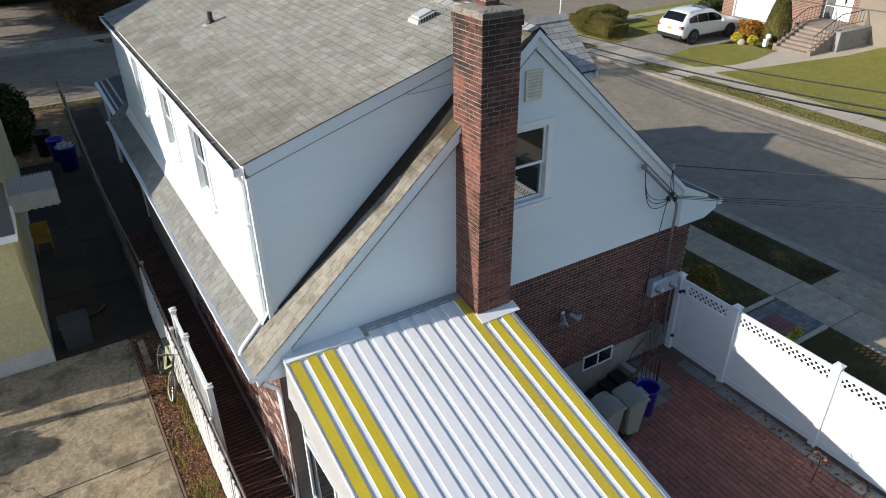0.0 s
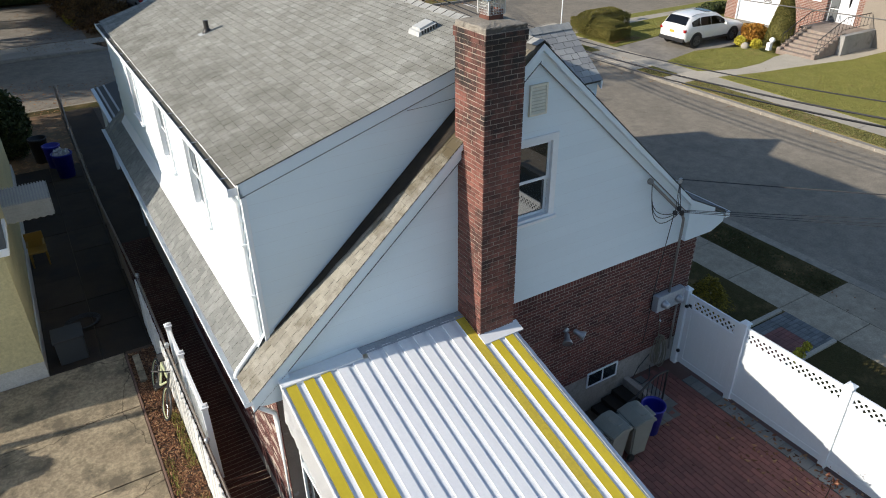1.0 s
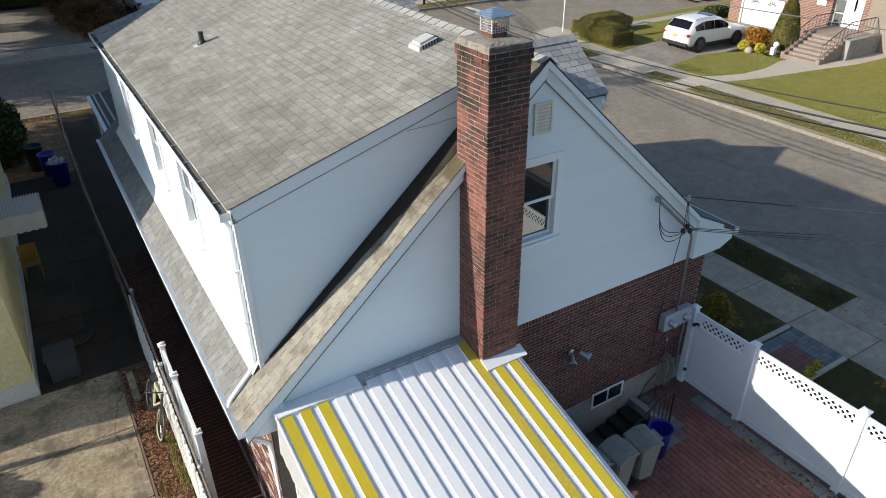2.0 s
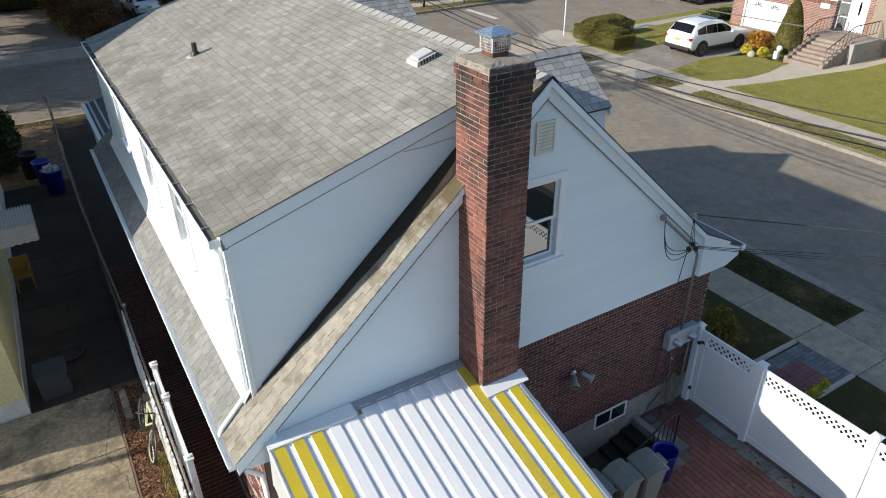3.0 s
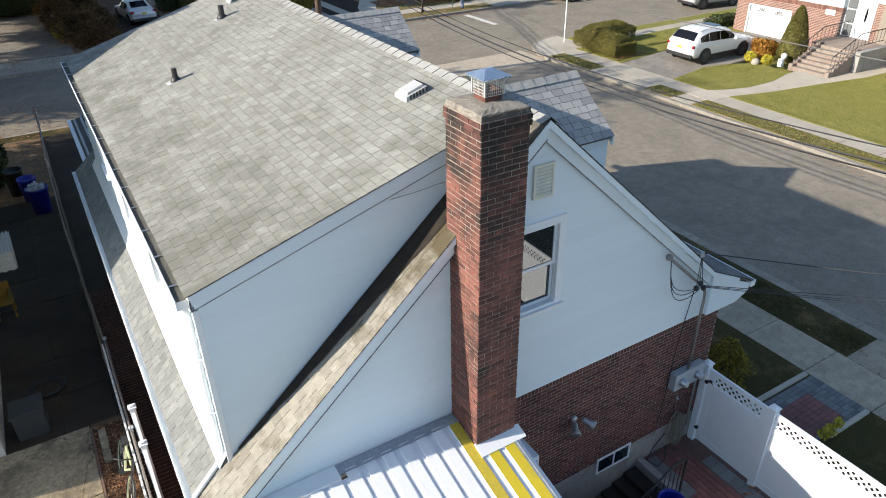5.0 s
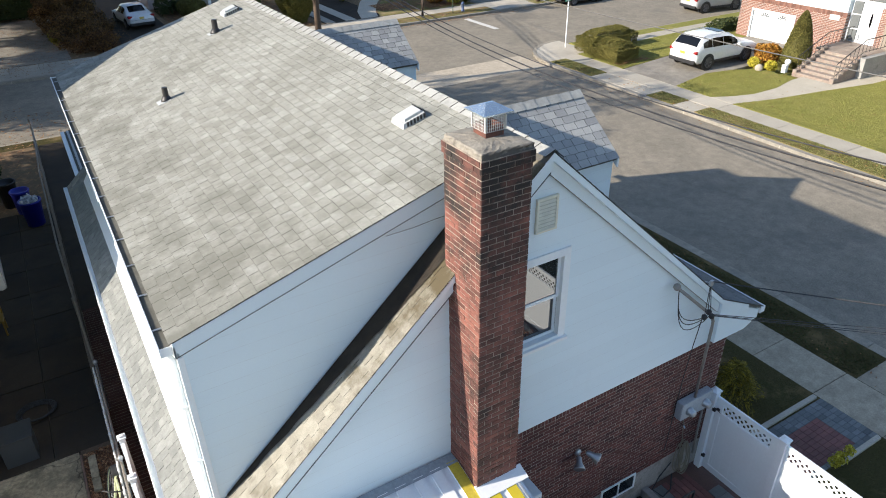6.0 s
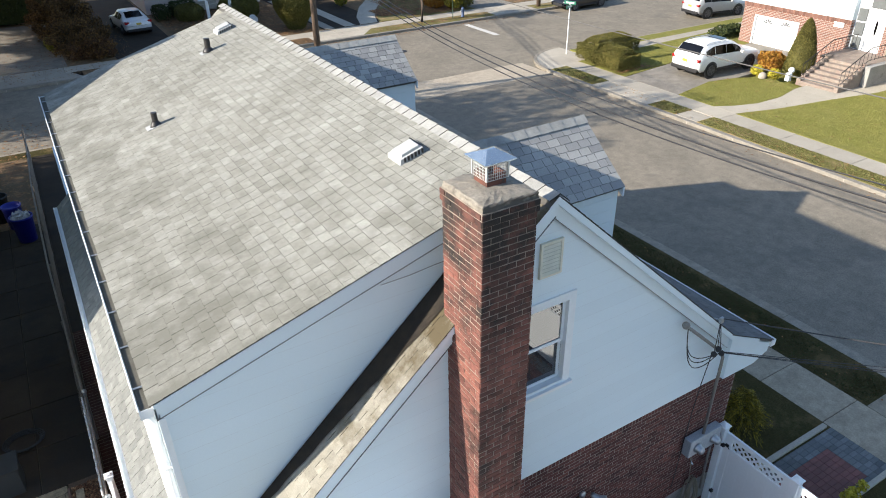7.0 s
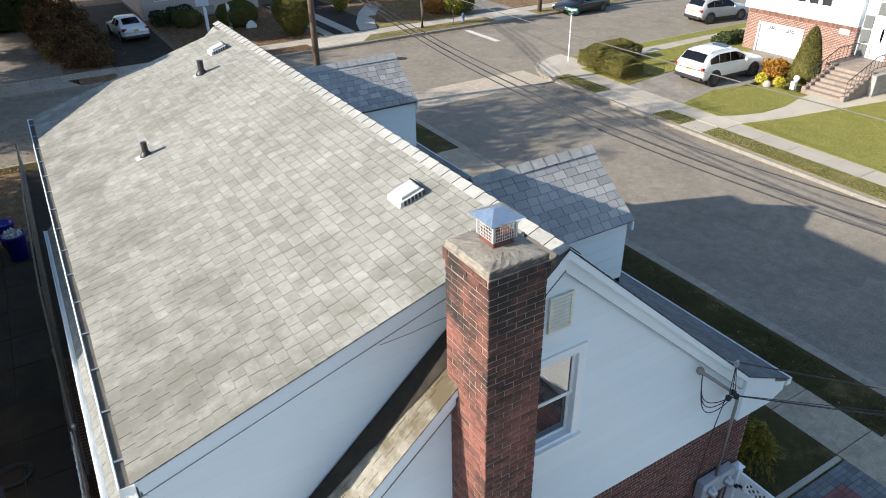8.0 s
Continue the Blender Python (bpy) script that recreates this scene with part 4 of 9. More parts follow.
def gutter(x0, x1, y0, y1, z, depth, label, dirt, straps=True):
    """An open eaves trough with rounded outer lip, end caps and straps."""
    lo, hi = min(x0, x1), max(x0, x1)
    bm = bmesh.new()
    outer = x0
    sgn = 1 if x1 > x0 else -1
    sec = [(outer, z), (outer, z - depth), (outer + sgn * 0.02, z - depth - 0.02), (x1, z - depth - 0.02), (x1, z + 0.01),
           (x1 - sgn * 0.006, z + 0.01), (x1 - sgn * 0.006, z - depth - 0.012), (outer + sgn * 0.022, z - depth - 0.012), (outer + sgn * 0.01, z - depth), (outer + sgn * 0.01, z)]
    prism(bm, sec, "y", y0, y1)
    tube(bm, [(outer, y0, z), (outer, y1, z)], 0.009, 6)
    for y in (y0, y1):
        box(bm, lo, hi, y - 0.003, y + 0.003, z - depth - 0.02, z)
    g = part("gutter", bm, TRIM, house, label)
    if dirt:
        part("gutter_silt", boxed(lo + 0.014, hi - 0.008, y0 + 0.01, y1 - 0.01, z - depth, z - depth + dirt), GUTTER_DIRT, g, "dark leaf silt in the gutter")
    for i in range(int((y1 - y0) / 0.75) if straps else 0):
        y = y0 + 0.35 + i * 0.75
        part("gutter_strap", boxed(lo, hi, y, y + 0.025, z - 0.004, z + 0.003), GALV, g)
    return g


gutter(2.12, 2.243, 8.90, 20.2, 6.075, 0.09, "white gutter full of dark silt", 0.072)
gutter(1.685, 1.80, 8.28, 20.9, 3.215, 0.045, "white eaves gutter", 0, False)
gutter(11.50, 11.385, 8.27, 20.9, 3.44, 0.09, "white eaves gutter", 0.012, False)
part("dormer_fascia", boxed(2.245, 2.265, D_Y0 - 0.03, D_Y1 + 0.08, 5.94, 6.09), TRIM, dormer)
bm = prism(bmesh.new(), [(D_EX, D_EZ - 0.034), (6.4, dormer_z(6.4) - 0.034), (6.4, dormer_z(6.4) - 0.2), (D_EX, D_EZ - 0.2)], "y", D_Y0 - 0.03, D_Y0 - 0.004)
part("dormer_rake_board", bm, SIDING, dormer, "white rake board")
bm = prism(bmesh.new(), [(D_EX, D_EZ - 0.188), (5.6, dormer_z(5.6) - 0.188), (5.6, dormer_z(5.6) - 0.198), (D_EX, D_EZ - 0.198)], "y", D_Y0 - 0.033, D_Y0 - 0.02)
part("channel", bm, DARK_JOINT, dormer, "dark joint line under the rake board")
bm = prism(bmesh.new(), [(D_EX, D_EZ - 0.004), (6.4, dormer_z(6.4) - 0.004), (6.4, dormer_z(6.4) - 0.05), (D_EX, D_EZ - 0.05)], "y", D_Y0 - 0.038, D_Y0 - 0.03)
part("drip_edge", bm, SIDING, dormer, "white metal drip edge")

# downspout from the upper gutter across the lower roof
bm = bmesh.new()
dp = [(2.18, 9.0, 6.02), (2.19, 9.0, 5.93), (2.225, 8.99, 5.83), (2.225, 8.99, 4.7), (2.225, 8.985, 3.72), (2.19, 8.97, 3.655), (2.08, 8.955, 3.56), (1.87, 8.92, 3.375), (1.8, 8.91, 3.31), (1.765, 8.905, 3.25), (1.76, 8.905, 3.2)]
tube(bm, dp, 0.036, 8)
part("downspout", bm, TRIM, house, "white downspout with elbow over the lower roof", smooth=True)
part("corner_board", boxed(D_X - 0.022, D_X + 0.045, D_Y0 - 0.034, D_Y0 + 0.03, 3.66, 5.93, 0.004), TRIM, dormer, "white corner board")
for z in (4.4, 5.2):
    part("downspout_strap", boxed(2.185, 2.275, 8.945, 9.035, z, z + 0.03), TRIM, dormer)
bm = tube(bmesh.new(), [(1.76, 8.4, 3.14), (1.93, 8.36, 2.96), (2.08, 8.34, 2.82), (2.09, 8.34, 2.64), (2.09, 8.34, 0.2), (2.02, 8.25, 0.08)], 0.038, 8)
part("downspout", bm, TRIM, house, "white corner downspout", smooth=True)

EXPO = 0.2


def clip_boards(name, z0, z1, left, right, holes, y, parent, lap=0.009):
    """Courses of lapped boards on a wall that faces -y, cut to its outline and round its openings."""
    n = int((z1 - z0) / EXPO) + 1
    for i in range(n):
        a, b = z0 + i * EXPO, min(z0 + (i + 1) * EXPO, z1)
        if b - a < 0.02:
            continue
        spans = [(left(a), right(a), left(b), right(b))]
        for hx0, hx1, hz0, hz1 in holes:
            if hz0 < b - 0.02 and hz1 > a + 0.02:
                cut = []
                for la, ra, lb, rb in spans:
                    if la < hx0:
                        cut.append((la, min(ra, hx0), min(lb, hx0), min(rb, hx0)))
                    if ra > hx1:
                        cut.append((max(la, hx1), ra, max(lb, hx1), max(rb, hx1)))
                spans = cut
        pieces = [(s, a, b) for s in spans]
        for hx0, hx1, hz0, hz1 in holes:  # short pieces over and under an opening
            if a < hz0 < b:
                pieces.append(((hx0, hx1, hx0, hx1), a, hz0))
            if a < hz1 < b:
                pieces.append(((hx0, hx1, hx0, hx1), hz1, b))
        for (la, ra, lb, rb), a_, b_ in pieces:
            if ra - la < 0.02 or b_ - a_ < 0.012:
                continue
            bm = bmesh.new()
            lip, g = lap - (lap - 0.002) * 0.006 / (b_ - a_), 0.005
            v = [bm.verts.new(p) for p in ((la, y - lap, a_), (ra, y - lap, a_), (rb, y - 0.002, b_), (lb, y - 0.002, b_),
                                           (la, y + 0.01, a_), (ra, y + 0.01, a_), (rb, y + 0.01, b_), (lb, y + 0.01, b_),
                                           (la, y - lip, a_ + g), (ra, y - lip, a_ + g))]
            for f in ((8, 9, 2, 3), (0, 1, 9, 8), (7, 6, 5, 4), (4, 5, 1, 0), (5, 6, 2, 9, 1), (6, 7, 3, 2), (7, 4, 0, 8, 3)):
                bm.faces.new([v[j] for j in f])
            ob = part(name, bm, SIDING, parent)
            ob.data.materials.append(LAP_SHADE)
            ob.data.polygons[1].material_index = 1


WIN = (6.05, 7.0, 4.60, 6.0)
VENT = (6.40, 6.72, 6.34, 6.80)
SID_Y = WALL_Y - 0.02
clip_boards("siding_board", 3.09, RIDGE_Z - 0.16, lambda z: max(x_at(LEFT, z + 0.16), X0), lambda z: min(x_at(RIGHT, z + 0.16), X1 - 0.02),
            [WIN, (CX0, CX1, 0, 9)], SID_Y, gable_wall)
clip_boards("siding_board", 3.6, dormer_z(5.2) - 0.05, lambda z: max(D_X - 0.012, D_EX + max(0, (z + 0.14 - D_EZ) / D_SLOPE)), lambda z: min(x_at(LEFT, z) + 0.02, 5.5) if z > 3.7 else 2.4,
            [], D_Y0 - 0.003, dormer)


def side_boards(z0, z1, y0, y1, holes, x):
    """The same on the dormer's long side, which faces -x."""
    n = int((z1 - z0) / EXPO) + 1
    for i in range(n):
        a, b = z0 + i * EXPO, min(z0 + (i + 1) * EXPO, z1)
        spans = [(y0, y1)]
        for hy0, hy1, hz0, hz1 in holes:
            if hz0 < b - 0.02 and hz1 > a + 0.02:
                spans = [p for la, ra in spans for p in ((la, min(ra, hy0)), (max(la, hy1), ra)) if p[1] - p[0] > 0.02]
        for la, ra in spans:
            bm = bmesh.new()
            v = [bm.verts.new(p) for p in ((x - 0.02, la, a), (x - 0.02, ra, a), (x - 0.002, ra, b), (x - 0.002, la, b),
                                           (x + 0.01, la, a), (x + 0.01, ra, a), (x + 0.01, ra, b), (x + 0.01, la, b))]
            for f in ((0, 1, 2, 3), (7, 6, 5, 4), (4, 5, 1, 0), (5, 6, 2, 1), (6, 7, 3, 2), (7, 4, 0, 3)):
                bm.faces.new([v[j] for j in f])
            part("siding_board", bm, SIDING, dormer)


side_boards(3.62, 6.0, D_Y0 - 0.03, D_Y1, SIDE_WINDOWS, D_X - 0.003)
part("base_flashing", slab(bmesh.new(), [(D_X - 0.02, D_Y0, 3.78), (D_X - 0.02, D_Y1, 3.78), (D_X - 0.14, D_Y1, 3.60), (D_X - 0.14, D_Y0, 3.60)], 0.01), TRIM, dormer, "white flashing along the wall foot")


# ---- windows ----
def sash_window(cx, z0, w, h, facing, plane, parent, name="window"):
    """A double-hung window: casing, two offset sashes with meeting rail, panes, sill. facing: '-y' or '-x'."""
    def bx(bm, u0, u1, d0, d1, a, b):
        # u along the wall, d outward
        if facing == "-y":
            return box(bm, cx + u0, cx + u1, plane - d1, plane - d0, a, b)
        return box(bm, plane - d1, plane - d0, cx + u0, cx + u1, a, b)
    hw = w / 2
    bm = bmesh.new()
    c = 0.11
    bx(bm, -hw, -hw + c, -0.05, 0.035, z0, z0 + h)
    bx(bm, hw - c, hw, -0.05, 0.035, z0, z0 + h)
    bx(bm, -hw + c, hw - c, -0.05, 0.035, z0 + h - c, z0 + h)
    bx(bm, -hw + c, hw - c, -0.05, 0.03, z0, z0 + 0.05)
    win = part(name, bm, TRIM, parent, "white double-hung window")
    part("sill", bx(bmesh.new(), -hw - 0.03, hw + 0.03, -0.03, 0.075, z0 - 0.045, z0 + 0.005), TRIM, win)
    iw = hw - c
    zb, zt = z0 + 0.05, z0 + h - c
    zm = (zb + zt) / 2
    for a, b, d in ((zm - 0.02, zt, -0.02), (zb, zm + 0.02, -0.055)):
        bm = bmesh.new()
        r = 0.045
        bx(bm, -iw, -iw + r, d - 0.03, d, a, b)
        bx(bm, iw - r, iw, d - 0.03, d, a, b)
        bx(bm, -iw + r, iw - r, d - 0.03, d, a, a + r)
        bx(bm, -iw + r, iw - r, d - 0.03, d, b - r, b)
        s = part("sash", bm, VINYL, win)
        pane = part("pane", bx(bmesh.new(), -iw + r, iw - r, d - 0.018, d - 0.012, a + r, b - r), GLASS, win)
    # near-black panel that stands for the unlit room behind the panes
    part("dark_room_panel", bx(bmesh.new(), -iw, iw, -0.14, -0.1, zb, zt), plain("dim_room", (0.03, 0.03, 0.032), 0.9), win, "dark room behind the glass")
    return win


sash_window((WIN[0] + WIN[1]) / 2, WIN[2], WIN[1] - WIN[0], WIN[3] - WIN[2], "-y", SID_Y, gable_wall)
for y0, y1, z0, z1 in SIDE_WINDOWS:
    sash_window((y0 + y1) / 2, z0, y1 - y0, z1 - z0, "-x", D_X - 0.005, dormer)

# basement slider window
bm = bmesh.new()
for a in ((8.27, 9.08, 0.27, 0.305), (8.27, 9.08, 0.605, 0.635), (8.27, 8.3, 0.305, 0.605), (9.04, 9.08, 0.305, 0.605), (8.66, 8.69, 0.305, 0.605)):
    box(bm, a[0], a[1], WALL_Y - 0.016, WALL_Y + 0.03, a[2], a[3])
bw = part("basement_window", bm, VINYL, house, "white basement slider window")
for a, b in ((8.3, 8.66), (8.69, 9.04)):
    part("pane", boxed(a, b, WALL_Y - 0.006, WALL_Y + 0.002, 0.305, 0.605), GLASS, bw)

# louvred gable vent
bm = bmesh.new()
VC = plain("cream_louvre", (0.76, 0.73, 0.6), 0.5)
vx0, vx1, vz0, vz1 = VENT
for a in ((vx0, vx0 + 0.03, vz0, vz1), (vx1 - 0.03, vx1, vz0, vz1), (vx0 + 0.03, vx1 - 0.03, vz0, vz0 + 0.03), (vx0 + 0.03, vx1 - 0.03, vz1 - 0.03, vz1)):
    box(bm, a[0], a[1], SID_Y - 0.042, SID_Y + 0.005, a[2], a[3])
vent = part("gable_vent", bm, VC, gable_wall, "cream louvred gable vent")
for i in range(8):
    z = vz0 + 0.035 + i * 0.049
    bm = bmesh.new()
    slab(bm, [(vx0 + 0.03, SID_Y - 0.043, z), (vx1 - 0.03, SID_Y - 0.043, z), (vx1 - 0.03, SID_Y - 0.024, z + 0.024), (vx0 + 0.03, SID_Y - 0.024, z + 0.024)], 0.005)
    part("slat", bm, VC, vent)

part("vent_backing", boxed(vx0 + 0.03, vx1 - 0.03, SID_Y - 0.022, SID_Y, vz0 + 0.03, vz1 - 0.03), plain("darker_louvre_back", (0.6, 0.57, 0.46), 0.8), vent)

# black roofing cement where the dormer meets the narrow roof strip, widened to paint in its shadow
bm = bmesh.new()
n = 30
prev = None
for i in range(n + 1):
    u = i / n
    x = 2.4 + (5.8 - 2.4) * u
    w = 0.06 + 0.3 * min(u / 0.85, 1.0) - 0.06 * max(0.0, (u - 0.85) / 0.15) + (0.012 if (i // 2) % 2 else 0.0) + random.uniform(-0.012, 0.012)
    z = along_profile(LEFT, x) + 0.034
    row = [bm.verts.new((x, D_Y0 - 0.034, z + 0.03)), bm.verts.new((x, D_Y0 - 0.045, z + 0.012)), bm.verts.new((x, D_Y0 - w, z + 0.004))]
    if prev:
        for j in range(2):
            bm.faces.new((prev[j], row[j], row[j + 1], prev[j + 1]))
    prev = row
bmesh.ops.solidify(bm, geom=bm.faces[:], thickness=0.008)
part("roof_cement", bm, surface("roof_cement", (0.04, 0.034, 0.028), (0.075, 0.06, 0.042), fine=40, coarse=6, rough=0.8, bump=0.5), house, "black roofing cement and painted shadow along the dormer foot")
part("wall_cable", tube(bmesh.new(), [(5.56, D_Y0 - 0.05, 6.672), (5.3, D_Y0 - 0.05, 6.66), (5.0, D_Y0 - 0.06, 6.64), (4.66, D_Y0 - 0.06, 6.635)], 0.003, 5), CABLE, dormer, "thin dark cable along the wall")


# ---- service entry on the gable wall ----
mast = thing("electric_service", 10.1, 8.3, 2.0, "grey service mast, meters and cables on the gable wall", "electric meter")
bm = tube(bmesh.new(), [(9.10, 8.28, 4.66), (9.45, 8.275, 4.345), (9.95, 8.27, 3.89), (10.06, 8.27, 3.77), (10.12, 8.27, 3.66), (10.14, 8.28, 3.5), (10.14, 8.3, 2.0)], 0.026, 10)
part("mast_pipe", bm, MAST_GREY, mast, smooth=True)
bm = lathe(bmesh.new(), [(0.02, 0), (0.05, 0.008), (0.058, 0.05), (0.045, 0.1), (0.015, 0.11)], 0, 0, -0.055, 14)
bmesh.ops.transform(bm, matrix=pose(9.06, 8.27, 4.70, 20, -50, 0), verts=bm.verts)
part("weatherhead", bm, MAST_GREY, mast, smooth=True)
bm = boxed(9.80, 10.56, 8.25, 8.40, 1.63, 2.0, 0.015)
mb = part("meter_box", bm, GREY_PAINT, mast, "grey twin meter box")
for x in (9.98, 10.38):
    bm = lathe(bmesh.new(), [(0.085, 0), (0.085, 0.03), (0.07, 0.045), (0.068, 0.1), (0.05, 0.125), (0.01, 0.13)], sides=18)
    bmesh.ops.transform(bm, matrix=pose(x, 8.25, 1.80, 90, 0, 0), verts=bm.verts)
    part("meter", bm, GALV, mb, "round glass-fronted meter", smooth=True)
part("lower_pipe", tube(bmesh.new(), [(10.5, 8.34, 1.63), (10.5, 8.34, 0.4)], 0.022, 8), MAST_GREY, mast, smooth=True)
part("wall_cable", tube(bmesh.new(), [(9.87, 8.3, 3.85), (9.88, 8.37, 3.2), (9.82, 8.38, 2.6), (9.78, 8.385, 2.0), (9.74, 8.385, 1.3), (9.7, 8.38, 0.85)], 0.008, 6), CABLE, mast)
for dx, sag in ((0.0, 0.5), (0.08, 0.72), (-0.08, 0.3)):
    pts = []
    for i in range(13):
        f = i / 12
        a, b = Vector((9.08, 8.24, 4.665)), Vector((9.84 + dx, 8.2, 3.92))
        p = a.lerp(b, f)
        p.z -= sag * 4 * f * (1 - f) * 0.6
        p.x -= 0.18 * math.sin(f * math.pi)
        pts.append(p)
    part("drip_loop", tube(bmesh.new(), pts, 0.007, 6), CABLE, mast)
for p in ((9.76, 8.2, 3.88), (9.95, 8.2, 3.82), (9.85, 8.2, 3.94)):
    bm = lathe(bmesh.new(), [(0.02, 0), (0.04, 0.015), (0.044, 0.07), (0.02, 0.09)], *p, 10)
    part("splice_clamp", bm, CABLE, mast, smooth=True)
part("wall_bracket", box(tube(bmesh.new(), [(9.74, 8.4, 4.5), (9.74, 8.2, 4.57)], 0.012, 6), 9.71, 9.77, 8.17, 8.21, 4.53, 4.62), GALV, mast)


def line_between(a, b, sag, radius, name, mat_, parent, steps=40):
    a, b = Vector(a), Vector(b)
    pts = []
    for i in range(steps + 1):
        f = i / steps
        p = a.lerp(b, f)
        p.z -= sag * 4 * f * (1 - f)
        pts.append(p)
    return part(name, tube(bmesh.new(), pts, radius, 5), mat_, parent)


# service lines that leave towards the street pole
for a, b, s, r in (((9.74, 8.2, 4.6), (15.8, -1.7, 6.05), 0.06, 0.010), ((9.78, 8.2, 3.98), (27.3, -10.5, 6.3), 0.14, 0.006), ((9.82, 8.2, 3.95), (27.3, -10.6, 5.85), 0.16, 0.006), ((9.9, 8.2, 3.9), (27.3, -10.7, 5.6), 0.16, 0.006)):
    line_between(a, b, s, r, "service_line", CABLE, mast)
for i in range(3):
    line_between((9.74, 8.2, 4.57), (9.76 + i * 0.07, 8.2, 3.94), -0.03, 0.006, "tie_wire", CABLE, mast, 8)

# garden hose hung in loops on the foundation
hose = thing("garden_hose", 10.0, 8.3, 0.0, "coiled pale garden hose hung on the wall", "hose")
rr = random.Random(17)
for k in range(7):
    pts = []
    wide, low = rr.uniform(0.09, 0.19), rr.uniform(0.04, 0.3)
    cx, top, skew = 10.13 + rr.uniform(-0.05, 0.08), 0.9 + rr.uniform(-0.05, 0.03), rr.uniform(-0.06, 0.06)
    for i in range(29):
        a = 2 * math.pi * i / 28
        f = 0.5 - 0.5 * math.cos(a)
        pts.append((cx + skew * f + wide * (0.55 + 0.45 * f) * math.sin(a), 8.375 - 0.016 * k - 0.05 * f, top + (low - top) * f))
    part("hose_loop", tube(bmesh.new(), pts, 0.0095, 6), HOSE, hose)
part("hose_drop", tube(bmesh.new(), [(10.06, 8.37, 1.45), (10.08, 8.35, 1.2), (10.1, 8.34, 0.95), (10.06, 8.33, 0.8)], 0.0095, 6), HOSE, hose)
part("hose_bib", tube(bmesh.new(), [(10.05, 8.42, 1.32), (10.05, 8.34, 1.33), (10.06, 8.31, 1.29)], 0.018, 8), STEEL, hose, "small steel tap")
part("hose_tail", tube(bmesh.new(), [(9.9, 8.33, 0.5), (9.6, 8.3, 0.32), (9.45, 8.28, 0.1), (9.55, 8.1, 0.02), (9.8, 8.15, 0.02), (9.95, 8.3, 0.2)], 0.011, 6), CABLE, hose)

# floodlight on the brick wall
flood = thing("floodlight", 7.6, 8.33, 2.0, "twin-headed aluminium floodlight on brick", "light")
bm = lathe(bmesh.new(), [(0.06, 0), (0.06, 0.03), (0.03, 0.05)], sides=14)
bmesh.ops.transform(bm, matrix=pose(7.56, 8.41, 2.02, 90, 0, 0), verts=bm.verts)
part("wall_plate", bm, GALV, flood)
for x, rz in ((7.52, -35), (7.68, 40)):
    bm = lathe(bmesh.new(), [(0.026, 0), (0.045, 0.026), (0.052, 0.115), (0.09, 0.19), (0.097, 0.215), (0.07, 0.21)], sides=14)
    bmesh.ops.transform(bm, matrix=pose(x, 8.33, 2.02, 115, 0, rz), verts=bm.verts)
    part("lamp_head", bm, GALV, flood, smooth=True)

# small white box unit by the awning corner
unit = thing("wall_air_conditioner", 6.15, 8.3, 1.9, "white air conditioner housing through the brick wall", "air conditioner")
part("housing", boxed(5.95, 6.52, 8.0, 8.42, 1.72, 2.14, 0.012), VINYL, unit)
for i in range(7):
    part("grille_bar", boxed(5.99, 6.48, 7.985, 8.0, 1.78 + i * 0.045, 1.795 + i * 0.045), GREY_PAINT, unit)


# ---- white vinyl fence and gate ----
def lattice(bm, y0, y1, z0, z1, x):
    h = z1 - z0
    step = 0.125
    n = int((y1 - y0 + h) / step) + 1
    for i in range(n):
        for s in (-1, 1):
            a = y0 - h + i * step if s > 0 else y0 + i * step
            b = a + s * h
            za, zb = z0, z1
            lo, hi = (a, b)
            # cut to the frame
            f0 = max(0.0, min(1.0, ((y0 - a) / (b - a)) if s > 0 else ((y1 - a) / (b - a))))
            f1 = max(0.0, min(1.0, ((y1 - a) / (b - a)) if s > 0 else ((y0 - a) / (b - a))))
            if f1 - f0 < 0.05:
                continue
            p, q = (a + (b - a) * f0, za + h * f0), (a + (b - a) * f1, za + h * f1)
            d = Vector((q[0] - p[0], q[1] - p[1])).normalized() * 0.018
            w = (-d.y, d.x)
            off = 0.004 * s
            prism(bm, [(p[0] + w[0], p[1] + w[1]), (p[0] - w[0], p[1] - w[1]), (q[0] - w[0], q[1] - w[1]), (q[0] + w[0], q[1] + w[1])], "x", x + off - 0.004, x + off + 0.004)
    return bm


FENCE_X = 10.72


def fence_post(fence, y):
    p = part("post", boxed(FENCE_X - 0.064, FENCE_X + 0.064, y - 0.064, y + 0.064, -0.05, 1.86, 0.006), VINYL, fence)
    bm = boxed(FENCE_X - 0.082, FENCE_X + 0.082, y - 0.082, y + 0.082, 1.86, 1.885, 0.004)
    lo = [bm.verts.new((FENCE_X + sx * 0.075, y + sy * 0.075, 1.885)) for sx, sy in ((-1, -1), (1, -1), (1, 1), (-1, 1))]
    tip = bm.verts.new((FENCE_X, y, 1.93))
    for k in range(4):
        bm.faces.new((lo[k], lo[(k + 1) % 4], tip))
    part("post_cap", bm, VINYL, p)


